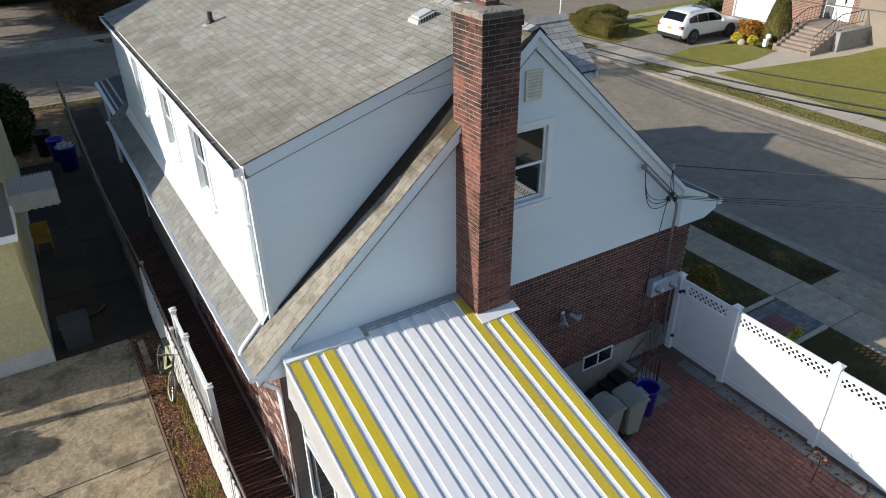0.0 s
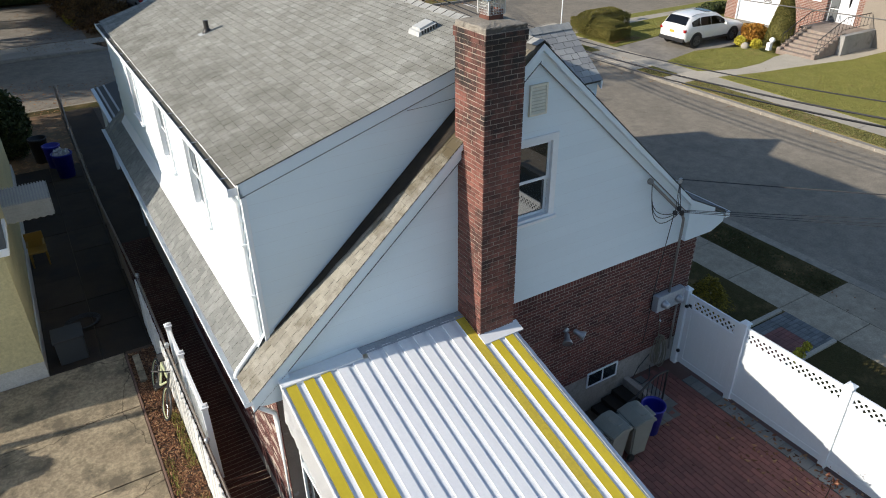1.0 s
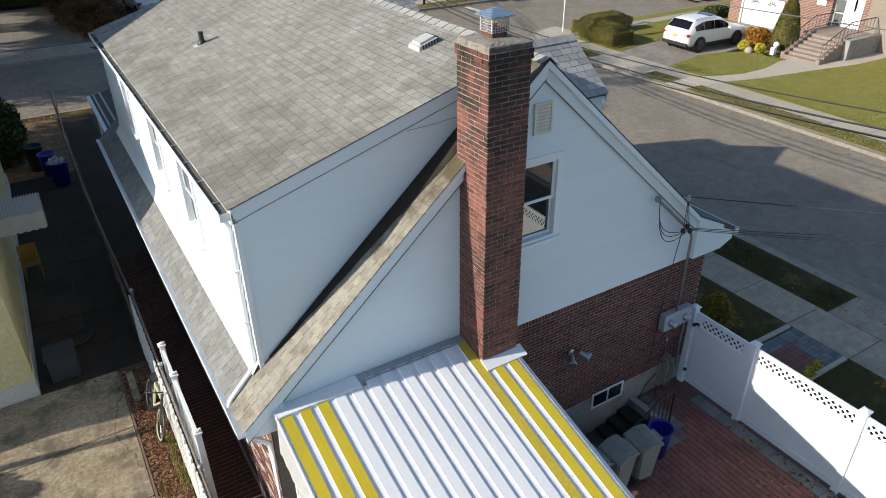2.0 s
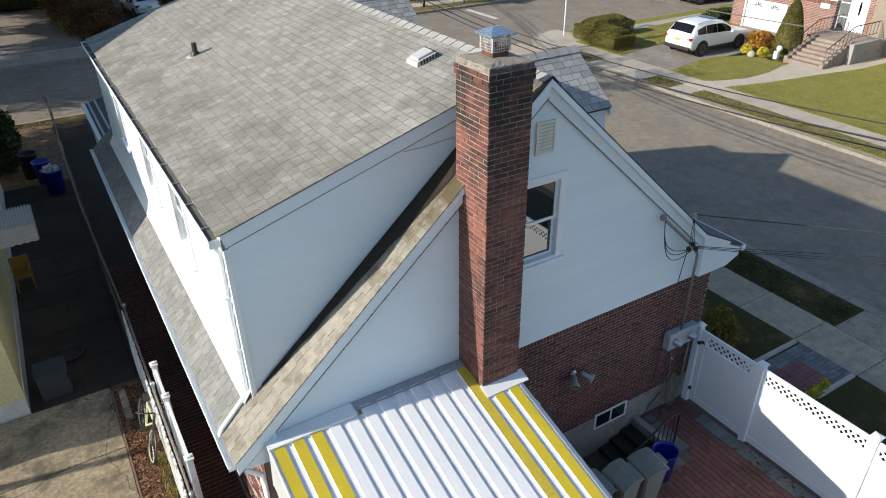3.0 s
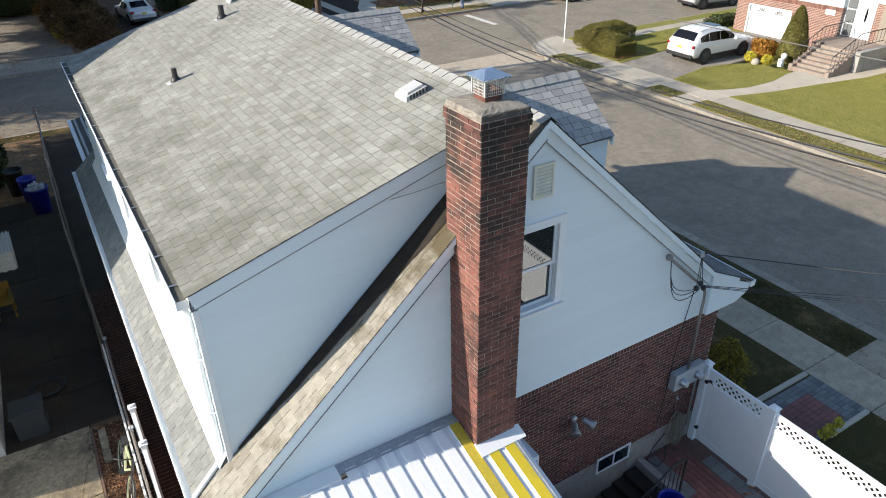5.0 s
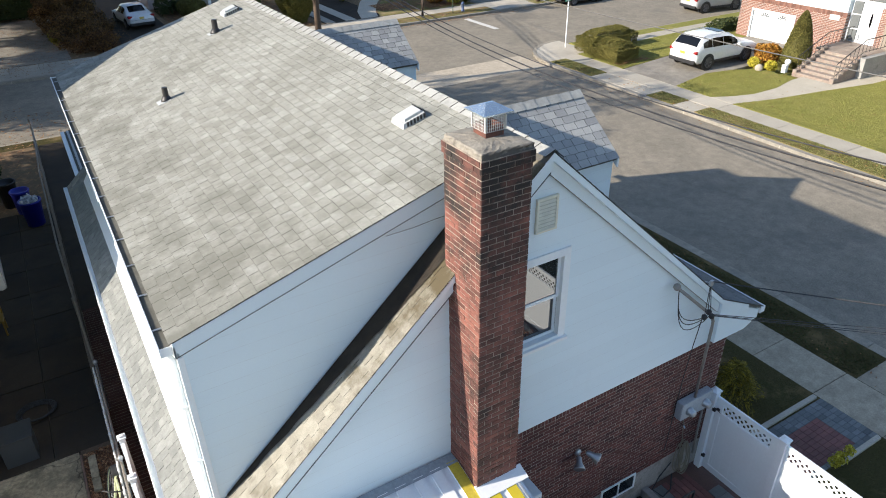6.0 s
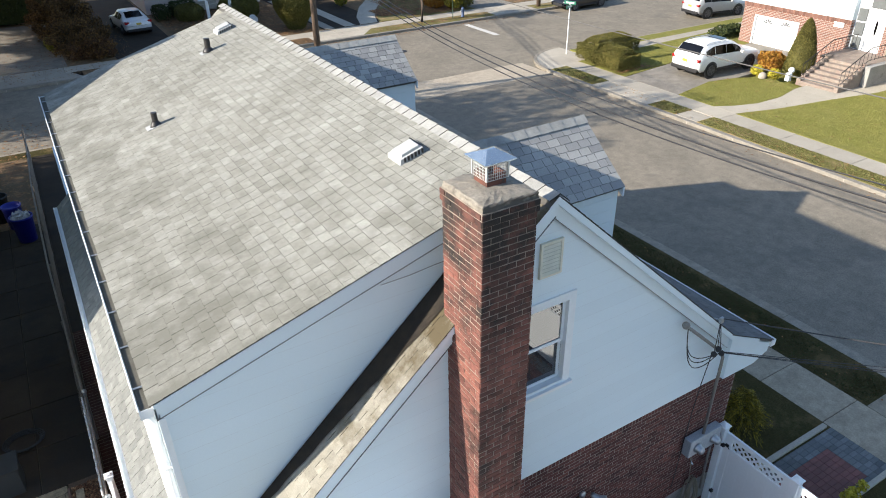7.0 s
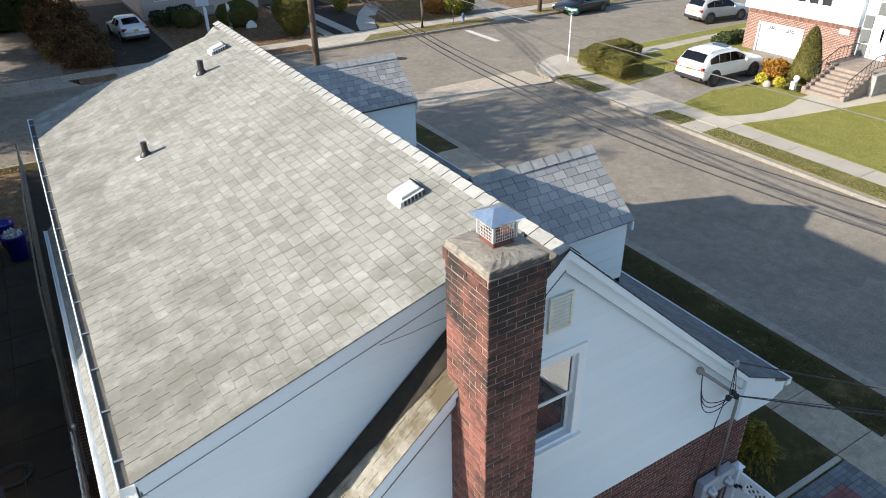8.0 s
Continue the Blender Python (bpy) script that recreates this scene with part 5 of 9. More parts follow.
def fence_panel(fence, y0, y1, z0=0.06, gate=False):
    t = 0.022
    zt = 1.80
    part("bottom_rail", boxed(FENCE_X - t, FENCE_X + t, y0, y1, z0, z0 + 0.14, 0.004), VINYL, fence)
    part("middle_rail", boxed(FENCE_X - t, FENCE_X + t, y0, y1, 1.40, 1.50, 0.004), VINYL, fence)
    part("top_rail", boxed(FENCE_X - t, FENCE_X + t, y0, y1, zt - 0.09, zt, 0.004), VINYL, fence)
    n = round((y1 - y0) / 0.17)
    for i in range(n):
        a, b = y0 + (y1 - y0) * i / n, y0 + (y1 - y0) * (i + 1) / n
        part("board", boxed(FENCE_X - 0.011, FENCE_X + 0.011, a + 0.0004, b - 0.0004, z0 + 0.12, 1.42), VINYL, fence)
    a, b = (y0 + 0.14, y1 - 0.14) if gate else (y0 + 0.05, y1 - 0.05)
    for c, d in ((y0, a), (b, y1)):
        part("stile", boxed(FENCE_X - t + 0.002, FENCE_X + t - 0.002, c, d, 1.50, zt - 0.09), VINYL, fence)
    if gate:
        for c, d in ((y0, y0 + 0.12), (y1 - 0.12, y1)):
            part("gate_stile", boxed(FENCE_X - t, FENCE_X + t, c, d, z0 + 0.14, 1.40, 0.004), VINYL, fence)
    part("lattice", lattice(bmesh.new(), a, b, 1.50, zt - 0.09, FENCE_X), VINYL, fence, "diagonal lattice strip")


fence = thing("vinyl_fence", FENCE_X, 3.0, 0, "white vinyl privacy fence with lattice top", "fence")
POSTS = [6.90, 4.83, 2.76, 0.69, -1.38]
for y in POSTS:
    fence_post(fence, y)
for a, b in zip(POSTS, POSTS[1:]):
    fence_panel(fence, b + 0.064, a - 0.064)
gate = thing("vinyl_gate", FENCE_X, 8.2, 0, "closed white vinyl gate with lattice top", "gate")
fence_post(gate, 8.30)
fence_panel(gate, 6.97, 8.22, gate=True)
for z in (0.35, 1.5):
    part("hinge", boxed(FENCE_X - 0.07, FENCE_X - 0.02, 8.19, 8.25, z - 0.03, z + 0.03, 0.004), BLACK_IRON, gate)
bm = boxed(FENCE_X - 0.05, FENCE_X - 0.02, 8.12, 8.18, 1.52, 1.57, 0.006)
tube(bm, [(FENCE_X - 0.04, 8.15, 1.54), (FENCE_X - 0.07, 8.12, 1.56), (FENCE_X - 0.075, 8.07, 1.54)], 0.007, 6)
part("latch", bm, BLACK_IRON, gate, "black iron latch")

# ---- patio paving with the basement stairwell ----
patio = solid("patio", boxed(5.5, 7.55, -4.0, 8.41, -0.35, -0.012), PAVER_SAND, "red brick patio paving", "patio")
part("bed", boxed(9.45, 10.9, -4.0, 8.41, -0.35, -0.012), PAVER_SAND, patio)
part("bed", boxed(7.55, 9.45, -4.0, 7.38, -0.35, -0.012), PAVER_SAND, patio)
pit = thing("basement_stairwell", 8.4, 7.9, -0.4, "concrete basement stairwell with dark steps", "stairwell")
part("kerb_wall", boxed(9.32, 9.46, 7.36, 8.42, -0.42, 0.06, 0.012), FOUNDATION, pit)
part("kerb_wall", boxed(7.55, 9.32, 7.36, 7.5, -0.42, 0.05, 0.012), FOUNDATION, pit)
for i in range(3):
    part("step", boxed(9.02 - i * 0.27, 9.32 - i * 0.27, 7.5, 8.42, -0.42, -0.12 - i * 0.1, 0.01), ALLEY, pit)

railing = thing("iron_railing", 9.2, 7.43, 0, "black wrought iron railing beside the stairwell", "railing")
part("post", boxed(9.38, 9.41, 7.42, 7.45, 0.05, 0.93, 0.004), BLACK_IRON, railing)
part("post", boxed(8.16, 8.19, 7.42, 7.45, 0.05, 0.5, 0.004), BLACK_IRON, railing)
part("hand_rail", tube(bmesh.new(), [(8.0, 7.435, 0.42), (8.17, 7.435, 0.5), (8.6, 7.435, 0.66), (9.05, 7.435, 0.93), (9.2, 7.435, 0.95), (9.40, 7.435, 0.93)], 0.02, 8), BLACK_IRON, railing)
part("low_rail", tube(bmesh.new(), [(8.17, 7.435, 0.12), (9.4, 7.435, 0.14)], 0.011, 6), BLACK_IRON, railing)
for i in range(9):
    x = 8.28 + i * 0.125
    top = 0.5 + (x - 8.17) * 0.44 if x < 9.1 else 0.93
    part("baluster", tube(bmesh.new(), [(x, 7.435, 0.13), (x, 7.435, top - 0.02)], 0.008, 6), BLACK_IRON, railing)
for cx, cz in ((8.85, 0.45), (8.5, 0.36)):
    pts = [(cx + (0.02 + 0.008 * i) * math.cos(0.55 * i), 7.435, cz + (0.02 + 0.008 * i) * math.sin(0.55 * i)) for i in range(14)]
    part("scroll", tube(bmesh.new(), pts, 0.007, 5), BLACK_IRON, railing)

# bins
BIN = surface("grey_green_plastic", (0.27, 0.285, 0.25), (0.21, 0.225, 0.2), grain=0.3, fine=60, coarse=3, rough=0.5, bump=0.1)
BLUE = surface("blue_plastic", (0.012, 0.018, 0.3), (0.01, 0.014, 0.22), grain=0.3, fine=60, coarse=3, rough=0.4, bump=0.08)


def wheeled_bin(x, y, rz, label):
    b = thing("wheeled_bin", x, y, 0, label, "trash bin", "bins by the stairwell", rz=rz)
    bm = bmesh.new()
    lo = [bm.verts.new(p) for p in ((-0.19, -0.17, 0.05), (0.19, -0.17, 0.05), (0.19, 0.17, 0.05), (-0.19, 0.17, 0.05))]
    hi = [bm.verts.new(p) for p in ((-0.24, -0.23, 0.84), (0.24, -0.23, 0.84), (0.24, 0.22, 0.84), (-0.24, 0.22, 0.84))]
    for k in range(4):
        bm.faces.new((lo[k], lo[(k + 1) % 4], hi[(k + 1) % 4], hi[k]))
    bm.faces.new(lo[::-1])
    bm.faces.new(hi)
    bmesh.ops.bevel(bm, geom=bm.edges[:], offset=0.025, segments=2, affect="EDGES")
    part("body", bm, BIN, b, local=True, smooth=False)
    bm = prism(bmesh.new(), [(-0.27, 0.83), (0.25, 0.83), (0.25, 0.87), (0.02, 0.955), (-0.16, 0.95), (-0.25, 0.885)], "x", -0.262, 0.262)
    bmesh.ops.bevel(bm, geom=bm.edges[:], offset=0.018, segments=2, affect="EDGES")
    box(bm, -0.13, 0.13, -0.335, -0.26, 0.825, 0.86, 0.012)
    part("lid", bm, BIN, b, local=True)
    for sx in (-0.12, 0.12):
        part("lid_rib", boxed(sx - 0.02, sx + 0.02, -0.12, 0.0, 0.945, 0.968, 0.008), BIN, b, local=True)
    part("handle", tube(bmesh.new(), [(-0.16, 0.25, 0.82), (-0.16, 0.32, 0.88), (0.16, 0.32, 0.88), (0.16, 0.25, 0.82)], 0.014, 6), BIN, b, local=True)
    for sx in (-0.22, 0.22):
        bm = lathe(bmesh.new(), [(0.02, -0.025), (0.075, -0.025), (0.08, 0), (0.075, 0.025), (0.02, 0.025)], sides=16)
        bmesh.ops.transform(bm, matrix=pose(sx, 0.19, 0.08, 0, 90, 0), verts=bm.verts)
        part("wheel", bm, BLACK_IRON, b, local=True)
    return b


wheeled_bin(8.07, 6.93, 84, "grey-green wheeled bin with closed lid")
wheeled_bin(7.52, 6.97, 92, "grey-green wheeled bin with closed lid")
wheeled_bin(6.98, 7.05, 88, "grey-green wheeled bin with closed lid")
tub = thing("blue_tub", 8.72, 7.1, 0, "open blue plastic rubbish tub", "trash can")
bm = lathe(bmesh.new(), [(0.17, 0.01), (0.21, 0.60), (0.235, 0.62), (0.235, 0.66), (0.215, 0.66), (0.2, 0.60), (0.165, 0.06)], 8.72, 7.1, 0, 24)
part("body", bm, BLUE, tub, smooth=True)
for s in (-1, 1):
    part("handle", boxed(8.72 + s * 0.25 - 0.02, 8.72 + s * 0.25 + 0.02, 7.02, 7.18, 0.56, 0.6, 0.008), BLUE, tub)

# fallen leaves and twigs on the patio
rng = random.Random(3)
bm = bmesh.new()


def litter(bm, x0, x1, y0, y1, z, count, size, rng):
    for _ in range(count):
        x, y = rng.uniform(x0, x1), rng.uniform(y0, y1)
        a = rng.uniform(0, 6.28)
        s = size * rng.uniform(0.5, 1.4)
        dx, dy = math.cos(a) * s, math.sin(a) * s
        h = z + rng.uniform(0.004, 0.03)
        vs = [bm.verts.new((x + dx, y + dy, h + rng.uniform(0, 0.02))), bm.verts.new((x - dy * 0.5, y + dx * 0.5, h)),
              bm.verts.new((x - dx, y - dy, h + rng.uniform(0, 0.02))), bm.verts.new((x + dy * 0.5, y - dx * 0.5, h))]
        bm.faces.new(vs)
    return bm


litter(bm, 9.6, 10.5, 3.0, 6.6, 0.0, 110, 0.05, rng)
litter(bm, 10.4, 10.68, 3.0, 6.9, 0.0, 70, 0.05, rng)
litter(bm, 7.8, 10.4, 3.0, 7.2, 0.0, 40, 0.05, rng)
tagged(part("patio_leaves", bm, LEAF_BED, None), "dry brown leaves scattered on the patio", "leaves", kind="stuff")
tree = thing("red_seedling", 9.9, 4.3, 0, "small red-leaved seedling by the fence", "plant")
part("stem", tube(bmesh.new(), [(9.9, 4.3, 0), (9.92, 4.28, 0.4), (9.88, 4.3, 0.75)], [0.012, 0.008, 0.004], 5), BARK, tree)
part("foliage", leaf_cloud(bmesh.new(), (9.9, 4.3, 0.55), (0.2, 0.2, 0.34), 70, 0.035, rng, 0.2), leaf_material("red_leaf", (0.16, 0.05, 0.03), (0.27, 0.1, 0.06), (0.36, 0.2, 0.12)), tree)

# ---- paved front patch and shrubs beyond the fence ----
pw = solid("front_path", prism(bmesh.new(), rect(12.3, 14.5, 6.95, 8.25), "z", -0.4, -0.115), PAVER_SAND, "red paved path with grey stone border", "path")
part("edging_stone", boxed(12.2, 14.42, 8.25, 8.36, -0.3, -0.04, 0.02), CONCRETE, pw)
part("edging_stone", boxed(13.1, 14.42, 6.85, 6.95, -0.3, -0.04, 0.02), CONCRETE, pw)


def shrub(name, x, y, size, leaves, leaf, material, label, category="shrub", z=-0.1, seed=1, hollow=0.5, stems=4):
    """A bush: short stems and clumps of small leaves with an uneven outline."""
    rr = random.Random(seed)
    ob = thing(name, x, y, z, label, category)
    for k in range(stems):
        a = 2 * math.pi * k / stems + rr.uniform(-0.4, 0.4)
        bm = tube(bmesh.new(), [(x, y, z), (x + 0.3 * size[0] * math.cos(a), y + 0.3 * size[1] * math.sin(a), z + size[2] * 0.6), (x + 0.55 * size[0] * math.cos(a), y + 0.55 * size[1] * math.sin(a), z + size[2] * 1.2)],
             [0.03, 0.02, 0.006], 5)
        part("stem", bm, BARK, ob)
    bm = bmesh.new()
    leaf_cloud(bm, (x, y, z + size[2]), size, leaves, leaf, rr, hollow)
    for k in range(5):
        a = rr.uniform(0, 6.28)
        c = (x + 0.55 * size[0] * math.cos(a), y + 0.55 * size[1] * math.sin(a), z + size[2] * rr.uniform(0.7, 1.5))
        leaf_cloud(bm, c, [s * 0.5 for s in size], leaves // 9, leaf, rr, 0.3)
    part("foliage", bm, material, ob)
    return ob


def plume_bush(x, y, size, height, sprays, label, seed, z=-0.1):
    """A thread-leaved conifer: arching sprays that droop at their tips, set with small scales."""
    rr = random.Random(seed)
    ob = thing("golden_cypress", x, y, z, label, "shrub")
    part("trunk", tube(bmesh.new(), [(x, y, z - 0.05), (x + 0.02, y, z + 0.5 * height), (x, y + 0.02, z + 0.9 * height)], [0.035, 0.022, 0.006], 6), BARK, ob)
    bm = bmesh.new()
    for _ in range(sprays):
        a, up = rr.uniform(0, 2 * math.pi), rr.random()
        reach = size * (1.05 - 0.75 * up) * rr.uniform(0.7, 1.15)
        base = z + height * (0.12 + 0.75 * up)
        rise, drop = height * rr.uniform(0.1, 0.26), height * rr.uniform(0.12, 0.3)
        for k in range(26):
            s = 0.25 + 0.75 * k / 25
            c = Vector((x + reach * s * math.cos(a), y + reach * s * math.sin(a), base + rise * math.sin(s * 2.2) - drop * s * s))
            c += Vector((rr.gauss(0, 0.016), rr.gauss(0, 0.016), rr.gauss(0, 0.014)))
            d = Vector((math.cos(a) + rr.gauss(0, 0.5), math.sin(a) + rr.gauss(0, 0.5), 0.5 - 1.1 * s + rr.gauss(0, 0.3))).normalized()
            w = d.cross(Vector((rr.gauss(0, 1), rr.gauss(0, 1), rr.gauss(0, 1)))).normalized()
            ln = rr.uniform(0.03, 0.06)
            bm.faces.new([bm.verts.new(c + q) for q in (ln * d, 0.2 * ln * w, -0.6 * ln * d, -0.2 * ln * w)])
    part("foliage", bm, LEAF_PLUME, ob)
    return ob


plume_bush(12.9, 9.3, 0.7, 0.92, 240, "feathery golden-green cypress bush with drooping sprays", 4)
plume_bush(12.5, 10.3, 0.5, 0.75, 110, "low golden-green cypress bush by the wall", 5)
yb = thing("yellow_bush", 12.95, 6.86, -0.1, "small bright yellow bush in three uneven clumps", "shrub")
rr = random.Random(6)
for dx, dy, h, r, count in ((-0.03, -0.02, 0.34, 0.12, 210), (0.1, -0.06, 0.5, 0.1, 170), (-0.1, 0.05, 0.2, 0.11, 150), (0.02, 0.06, 0.22, 0.1, 120)):
    part("stem", tube(bmesh.new(), [(12.95, 6.86, -0.12), (12.95 + dx * 0.7, 6.86 + dy * 0.7, -0.1 + h * 0.5), (12.95 + dx, 6.86 + dy, -0.1 + h)], [0.012, 0.009, 0.004], 5), BARK, yb)
    part("clump", leaf_cloud(bmesh.new(), (12.95 + dx, 6.86 + dy, -0.1 + h), (r, r, r * 1.05), count, 0.034, rr, 0.25), LEAF_YELLOW, yb)


# ---- the sunny side: alley, slatted fence, bed, neighbour ----
def quad_slabs(name, xs, ys, top, material, label):
    """Cast slabs in a grid with joints between; each one a piece."""
    ob = solid(name, boxed(xs[0], xs[-1], ys[0], ys[-1], -0.3, top - 0.03), SOIL, label, "pavement")
    for a, b in zip(xs, xs[1:]):
        for c, d in zip(ys, ys[1:]):
            part("slab", boxed(a + 0.009, b - 0.009, c + 0.009, d - 0.009, top - 0.1, top + random.uniform(-0.008, 0.004), 0.01), material, ob)
    return ob


quad_slabs("concrete_yard", [-6.0, -2.9, 0.53], [2.0, 5.0, 8.1, 11.08, 13.05, 15.05], 0.0, OLD_CONCRETE, "cracked stained concrete yard slabs")
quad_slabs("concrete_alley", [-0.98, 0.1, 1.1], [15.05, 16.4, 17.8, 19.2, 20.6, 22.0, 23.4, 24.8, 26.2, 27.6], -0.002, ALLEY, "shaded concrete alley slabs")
solid("leaf_strewn_front", boxed(-6, 1.1, 27.6, 34.2, -0.3, -0.01), LEAFY, "front yard strewn with leaves", "ground")
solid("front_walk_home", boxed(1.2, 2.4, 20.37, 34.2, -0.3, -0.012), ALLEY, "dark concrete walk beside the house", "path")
bed = solid("planting_bed", boxed(0.55, 1.13, 4.0, 15.05, -0.3, 0.005), BED_MULCH, "narrow bed full of dry leaves", "flower bed")
part("edging_board", boxed(0.53, 0.57, 4.0, 14.9, -0.05, 0.045, 0.006), surface("edging_brick", (0.19, 0.115, 0.085), (0.13, 0.08, 0.06), fine=40, coarse=5, bump=0.4), bed, "low red brick edging")
alley = solid("side_alley", boxed(1.2, 2.16, 4.0, 20.36, -0.3, -0.005), surface("alley_joint", (0.3, 0.255, 0.17), fine=50, coarse=2, bump=0.3), "red brick alley with pale joints", "path")
rng = random.Random(21)
bm = litter(bmesh.new(), 0.58, 1.12, 8.0, 14.9, 0.005, 7500, 0.028, rng)
tagged(part("bed_leaves", bm, LEAF_BED, None), "dense dry brown leaves in the bed", "leaves", kind="stuff")
bm = litter(bmesh.new(), -5, 1.1, 27.6, 40, -0.02, 1200, 0.07, rng)
litter(bm, 1.0, 9.5, 35.5, 39.5, -0.25, 520, 0.07, rng)
tagged(part("street_leaves", bm, LEAF_AUTUMN, None), "fallen leaves along the cross street", "leaves", kind="stuff")


def tufts(bm, x0, x1, y0, y1, z, count, height, rng):
    for _ in range(count):
        x, y = rng.uniform(x0, x1), rng.uniform(y0, y1)
        a = rng.uniform(0, 6.28)
        w, h = 0.006, height * rng.uniform(0.4, 1.2)
        lean = rng.uniform(0, 0.6) * h
        vs = [bm.verts.new((x + w * math.cos(a), y + w * math.sin(a), z)), bm.verts.new((x - w * math.cos(a), y - w * math.sin(a), z)),
              bm.verts.new((x + lean * math.sin(a), y - lean * math.cos(a), z + h))]
        bm.faces.new(vs)
    return bm


bm = bmesh.new()
for _ in range(95):
    cx, cy, r = rng.uniform(0.6, 1.08), 6.0 + 4.1 * rng.random(), rng.uniform(0.06, 0.17)
    tufts(bm, max(0.58, cx - r), min(1.12, cx + r), cy - r, cy + r, 0.0, 62, rng.uniform(0.06, 0.17), rng)
tufts(bm, 0.95, 1.12, 10.8, 12.4, 0.0, 420, 0.17, rng)
tufts(bm, 0.6, 0.75, 10.3, 11.2, 0.0, 160, 0.14, rng)
tagged(part("bed_grass", bm, leaf_material("straw_grass_blade", (0.1, 0.135, 0.022), (0.23, 0.25, 0.05), (0.46, 0.4, 0.13)), None), "rough green and straw grass in the bed", "grass", kind="stuff")

# slatted chain-link fence
FENCE_PIPE = surface("rusty_fence_pipe", (0.3, 0.255, 0.21), (0.19, 0.16, 0.13), fine=40, coarse=5, rough=0.7, bump=0.15, metal=0.2)
SLAT = surface("white_fence_slat", (0.8, 0.8, 0.78), (0.7, 0.7, 0.67), fine=60, coarse=3, rough=0.6, bump=0.4, pieces=[(0.0, (0.85, 0.85, 0.84)), (1.0, (1.06, 1.06, 1.06))])
slats = thing("slatted_fence", 1.2, 11.0, 0, "chain-link fence woven with white slats", "fence")
spots = []
rng2 = random.Random(9)
for i in range(140):
    y = 6.9 + i * 0.065
    spots.append(basis((1.16 + rng2.uniform(-0.006, 0.006), y, 0.0), (0, 1, 0), (-0.99, 0, 0.0), (0.075, 0, 0.997)) @ Matrix.Rotation(rng2.uniform(-0.025, 0.025), 4, "Z") @ Matrix.Diagonal((1, 1, rng2.uniform(0.994, 1.006), 1)))
v, f = block_mesh(0.0645, 0.03, 1.2, 0.006)
lay_pieces("slat", spots, v, f, SLAT, slats, 300)
part("top_rail", tube(bmesh.new(), [(1.27, 6.9, 1.2), (1.27, 16.0, 1.2)], 0.02, 8), FENCE_PIPE, slats)
bm = bmesh.new()
for i in range(230):
    y = 6.9 + i * 0.04
    tube(bm, [(1.245, y, 1.14), (1.26, y + 0.012, 1.2), (1.255, y + 0.02, 1.235)], 0.004, 4)
tagged(part("wire_mesh", bm, GALV, slats, "twisted wire ends along the top"), kind="stuff")
for y in (7.0, 10.0, 13.0, 16.05):
    post_ = part("post", tube(bmesh.new(), [(1.22, y, 0), (1.28, y, 1.24)], 0.03, 10), GALV, slats)
    bm = lathe(bmesh.new(), [(0.02, 0), (0.045, 0.02), (0.05, 0.05), (0.035, 0.08), (0.01, 0.09)], 1.28, y, 1.23, 12)
    part("ball_cap", bm, GALV, post_, smooth=True)
link = thing("chain_link_fence", 1.2, 26.0, 0, "weathered brown chain-link fence with top rail", "fence")
part("top_rail", tube(bmesh.new(), [(1.25, 16.1, 1.2), (1.1, 22, 1.2), (1.1, 28, 1.2), (1.25, 34.0, 1.2)], 0.024, 8), FENCE_PIPE, link)
for y in (19.0, 22.0, 25.0, 28.0, 31.0, 34.0):
    part("post", tube(bmesh.new(), [(1.15, y, -0.05), (1.15, y, 1.22)], 0.028, 8), FENCE_PIPE, link)
bm = bmesh.new()
for i in range(180):
    y = 16.1 + i * 0.1
    for s in (-1, 1):
        tube(bm, [(1.16, y, 0.02), (1.16, y + s * 0.55, 1.18)], 0.003, 3)
tagged(part("wire_mesh", bm, FENCE_PIPE, link), kind="stuff")

# short run of vinyl lattice fence between the alley and the bed
lf = thing("lattice_fence", 1.4, 11.8, 0, "white vinyl lattice fence with capped posts", "fence")
for y in (13.05, 12.03, 10.36):
    p = part("post", boxed(1.345, 1.445, y - 0.05, y + 0.05, -0.02, 1.66, 0.006), VINYL, lf)
    bm = boxed(1.325, 1.465, y - 0.07, y + 0.07, 1.66, 1.685, 0.004)
    box(bm, 1.36, 1.43, y - 0.035, y + 0.035, 1.685, 1.72, 0.01)
    part("post_cap", bm, VINYL, p)
for a, b in ((10.41, 11.98), (12.08, 13.0)):
    part("top_rail", boxed(1.37, 1.42, a, b, 1.5, 1.58, 0.004), VINYL, lf)
    part("bottom_rail", boxed(1.37, 1.42, a, b, 0.1, 0.2, 0.004), VINYL, lf)
    part("lattice", lattice(bmesh.new(), a, b, 1.2, 1.5, 1.395), VINYL, lf)
    part("panel", boxed(1.385, 1.405, a, b, 0.2, 1.2), VINYL, lf)

# bicycle leaning in the bed
bike = thing("bicycle", 0.95, 13.2, 0, "old black and pale green bicycle leaning on the fence", "bicycle")
BIKE = surface("bike_paint", (0.5, 0.53, 0.36), (0.4, 0.44, 0.22), grain=0.2, rough=0.4, bump=0.05)
LEAN = 0.32                      # how far it tips towards the fence for each metre of height


def on_bike(y, z, side=0.0):
    return (0.86 + LEAN * z + side, y, z)


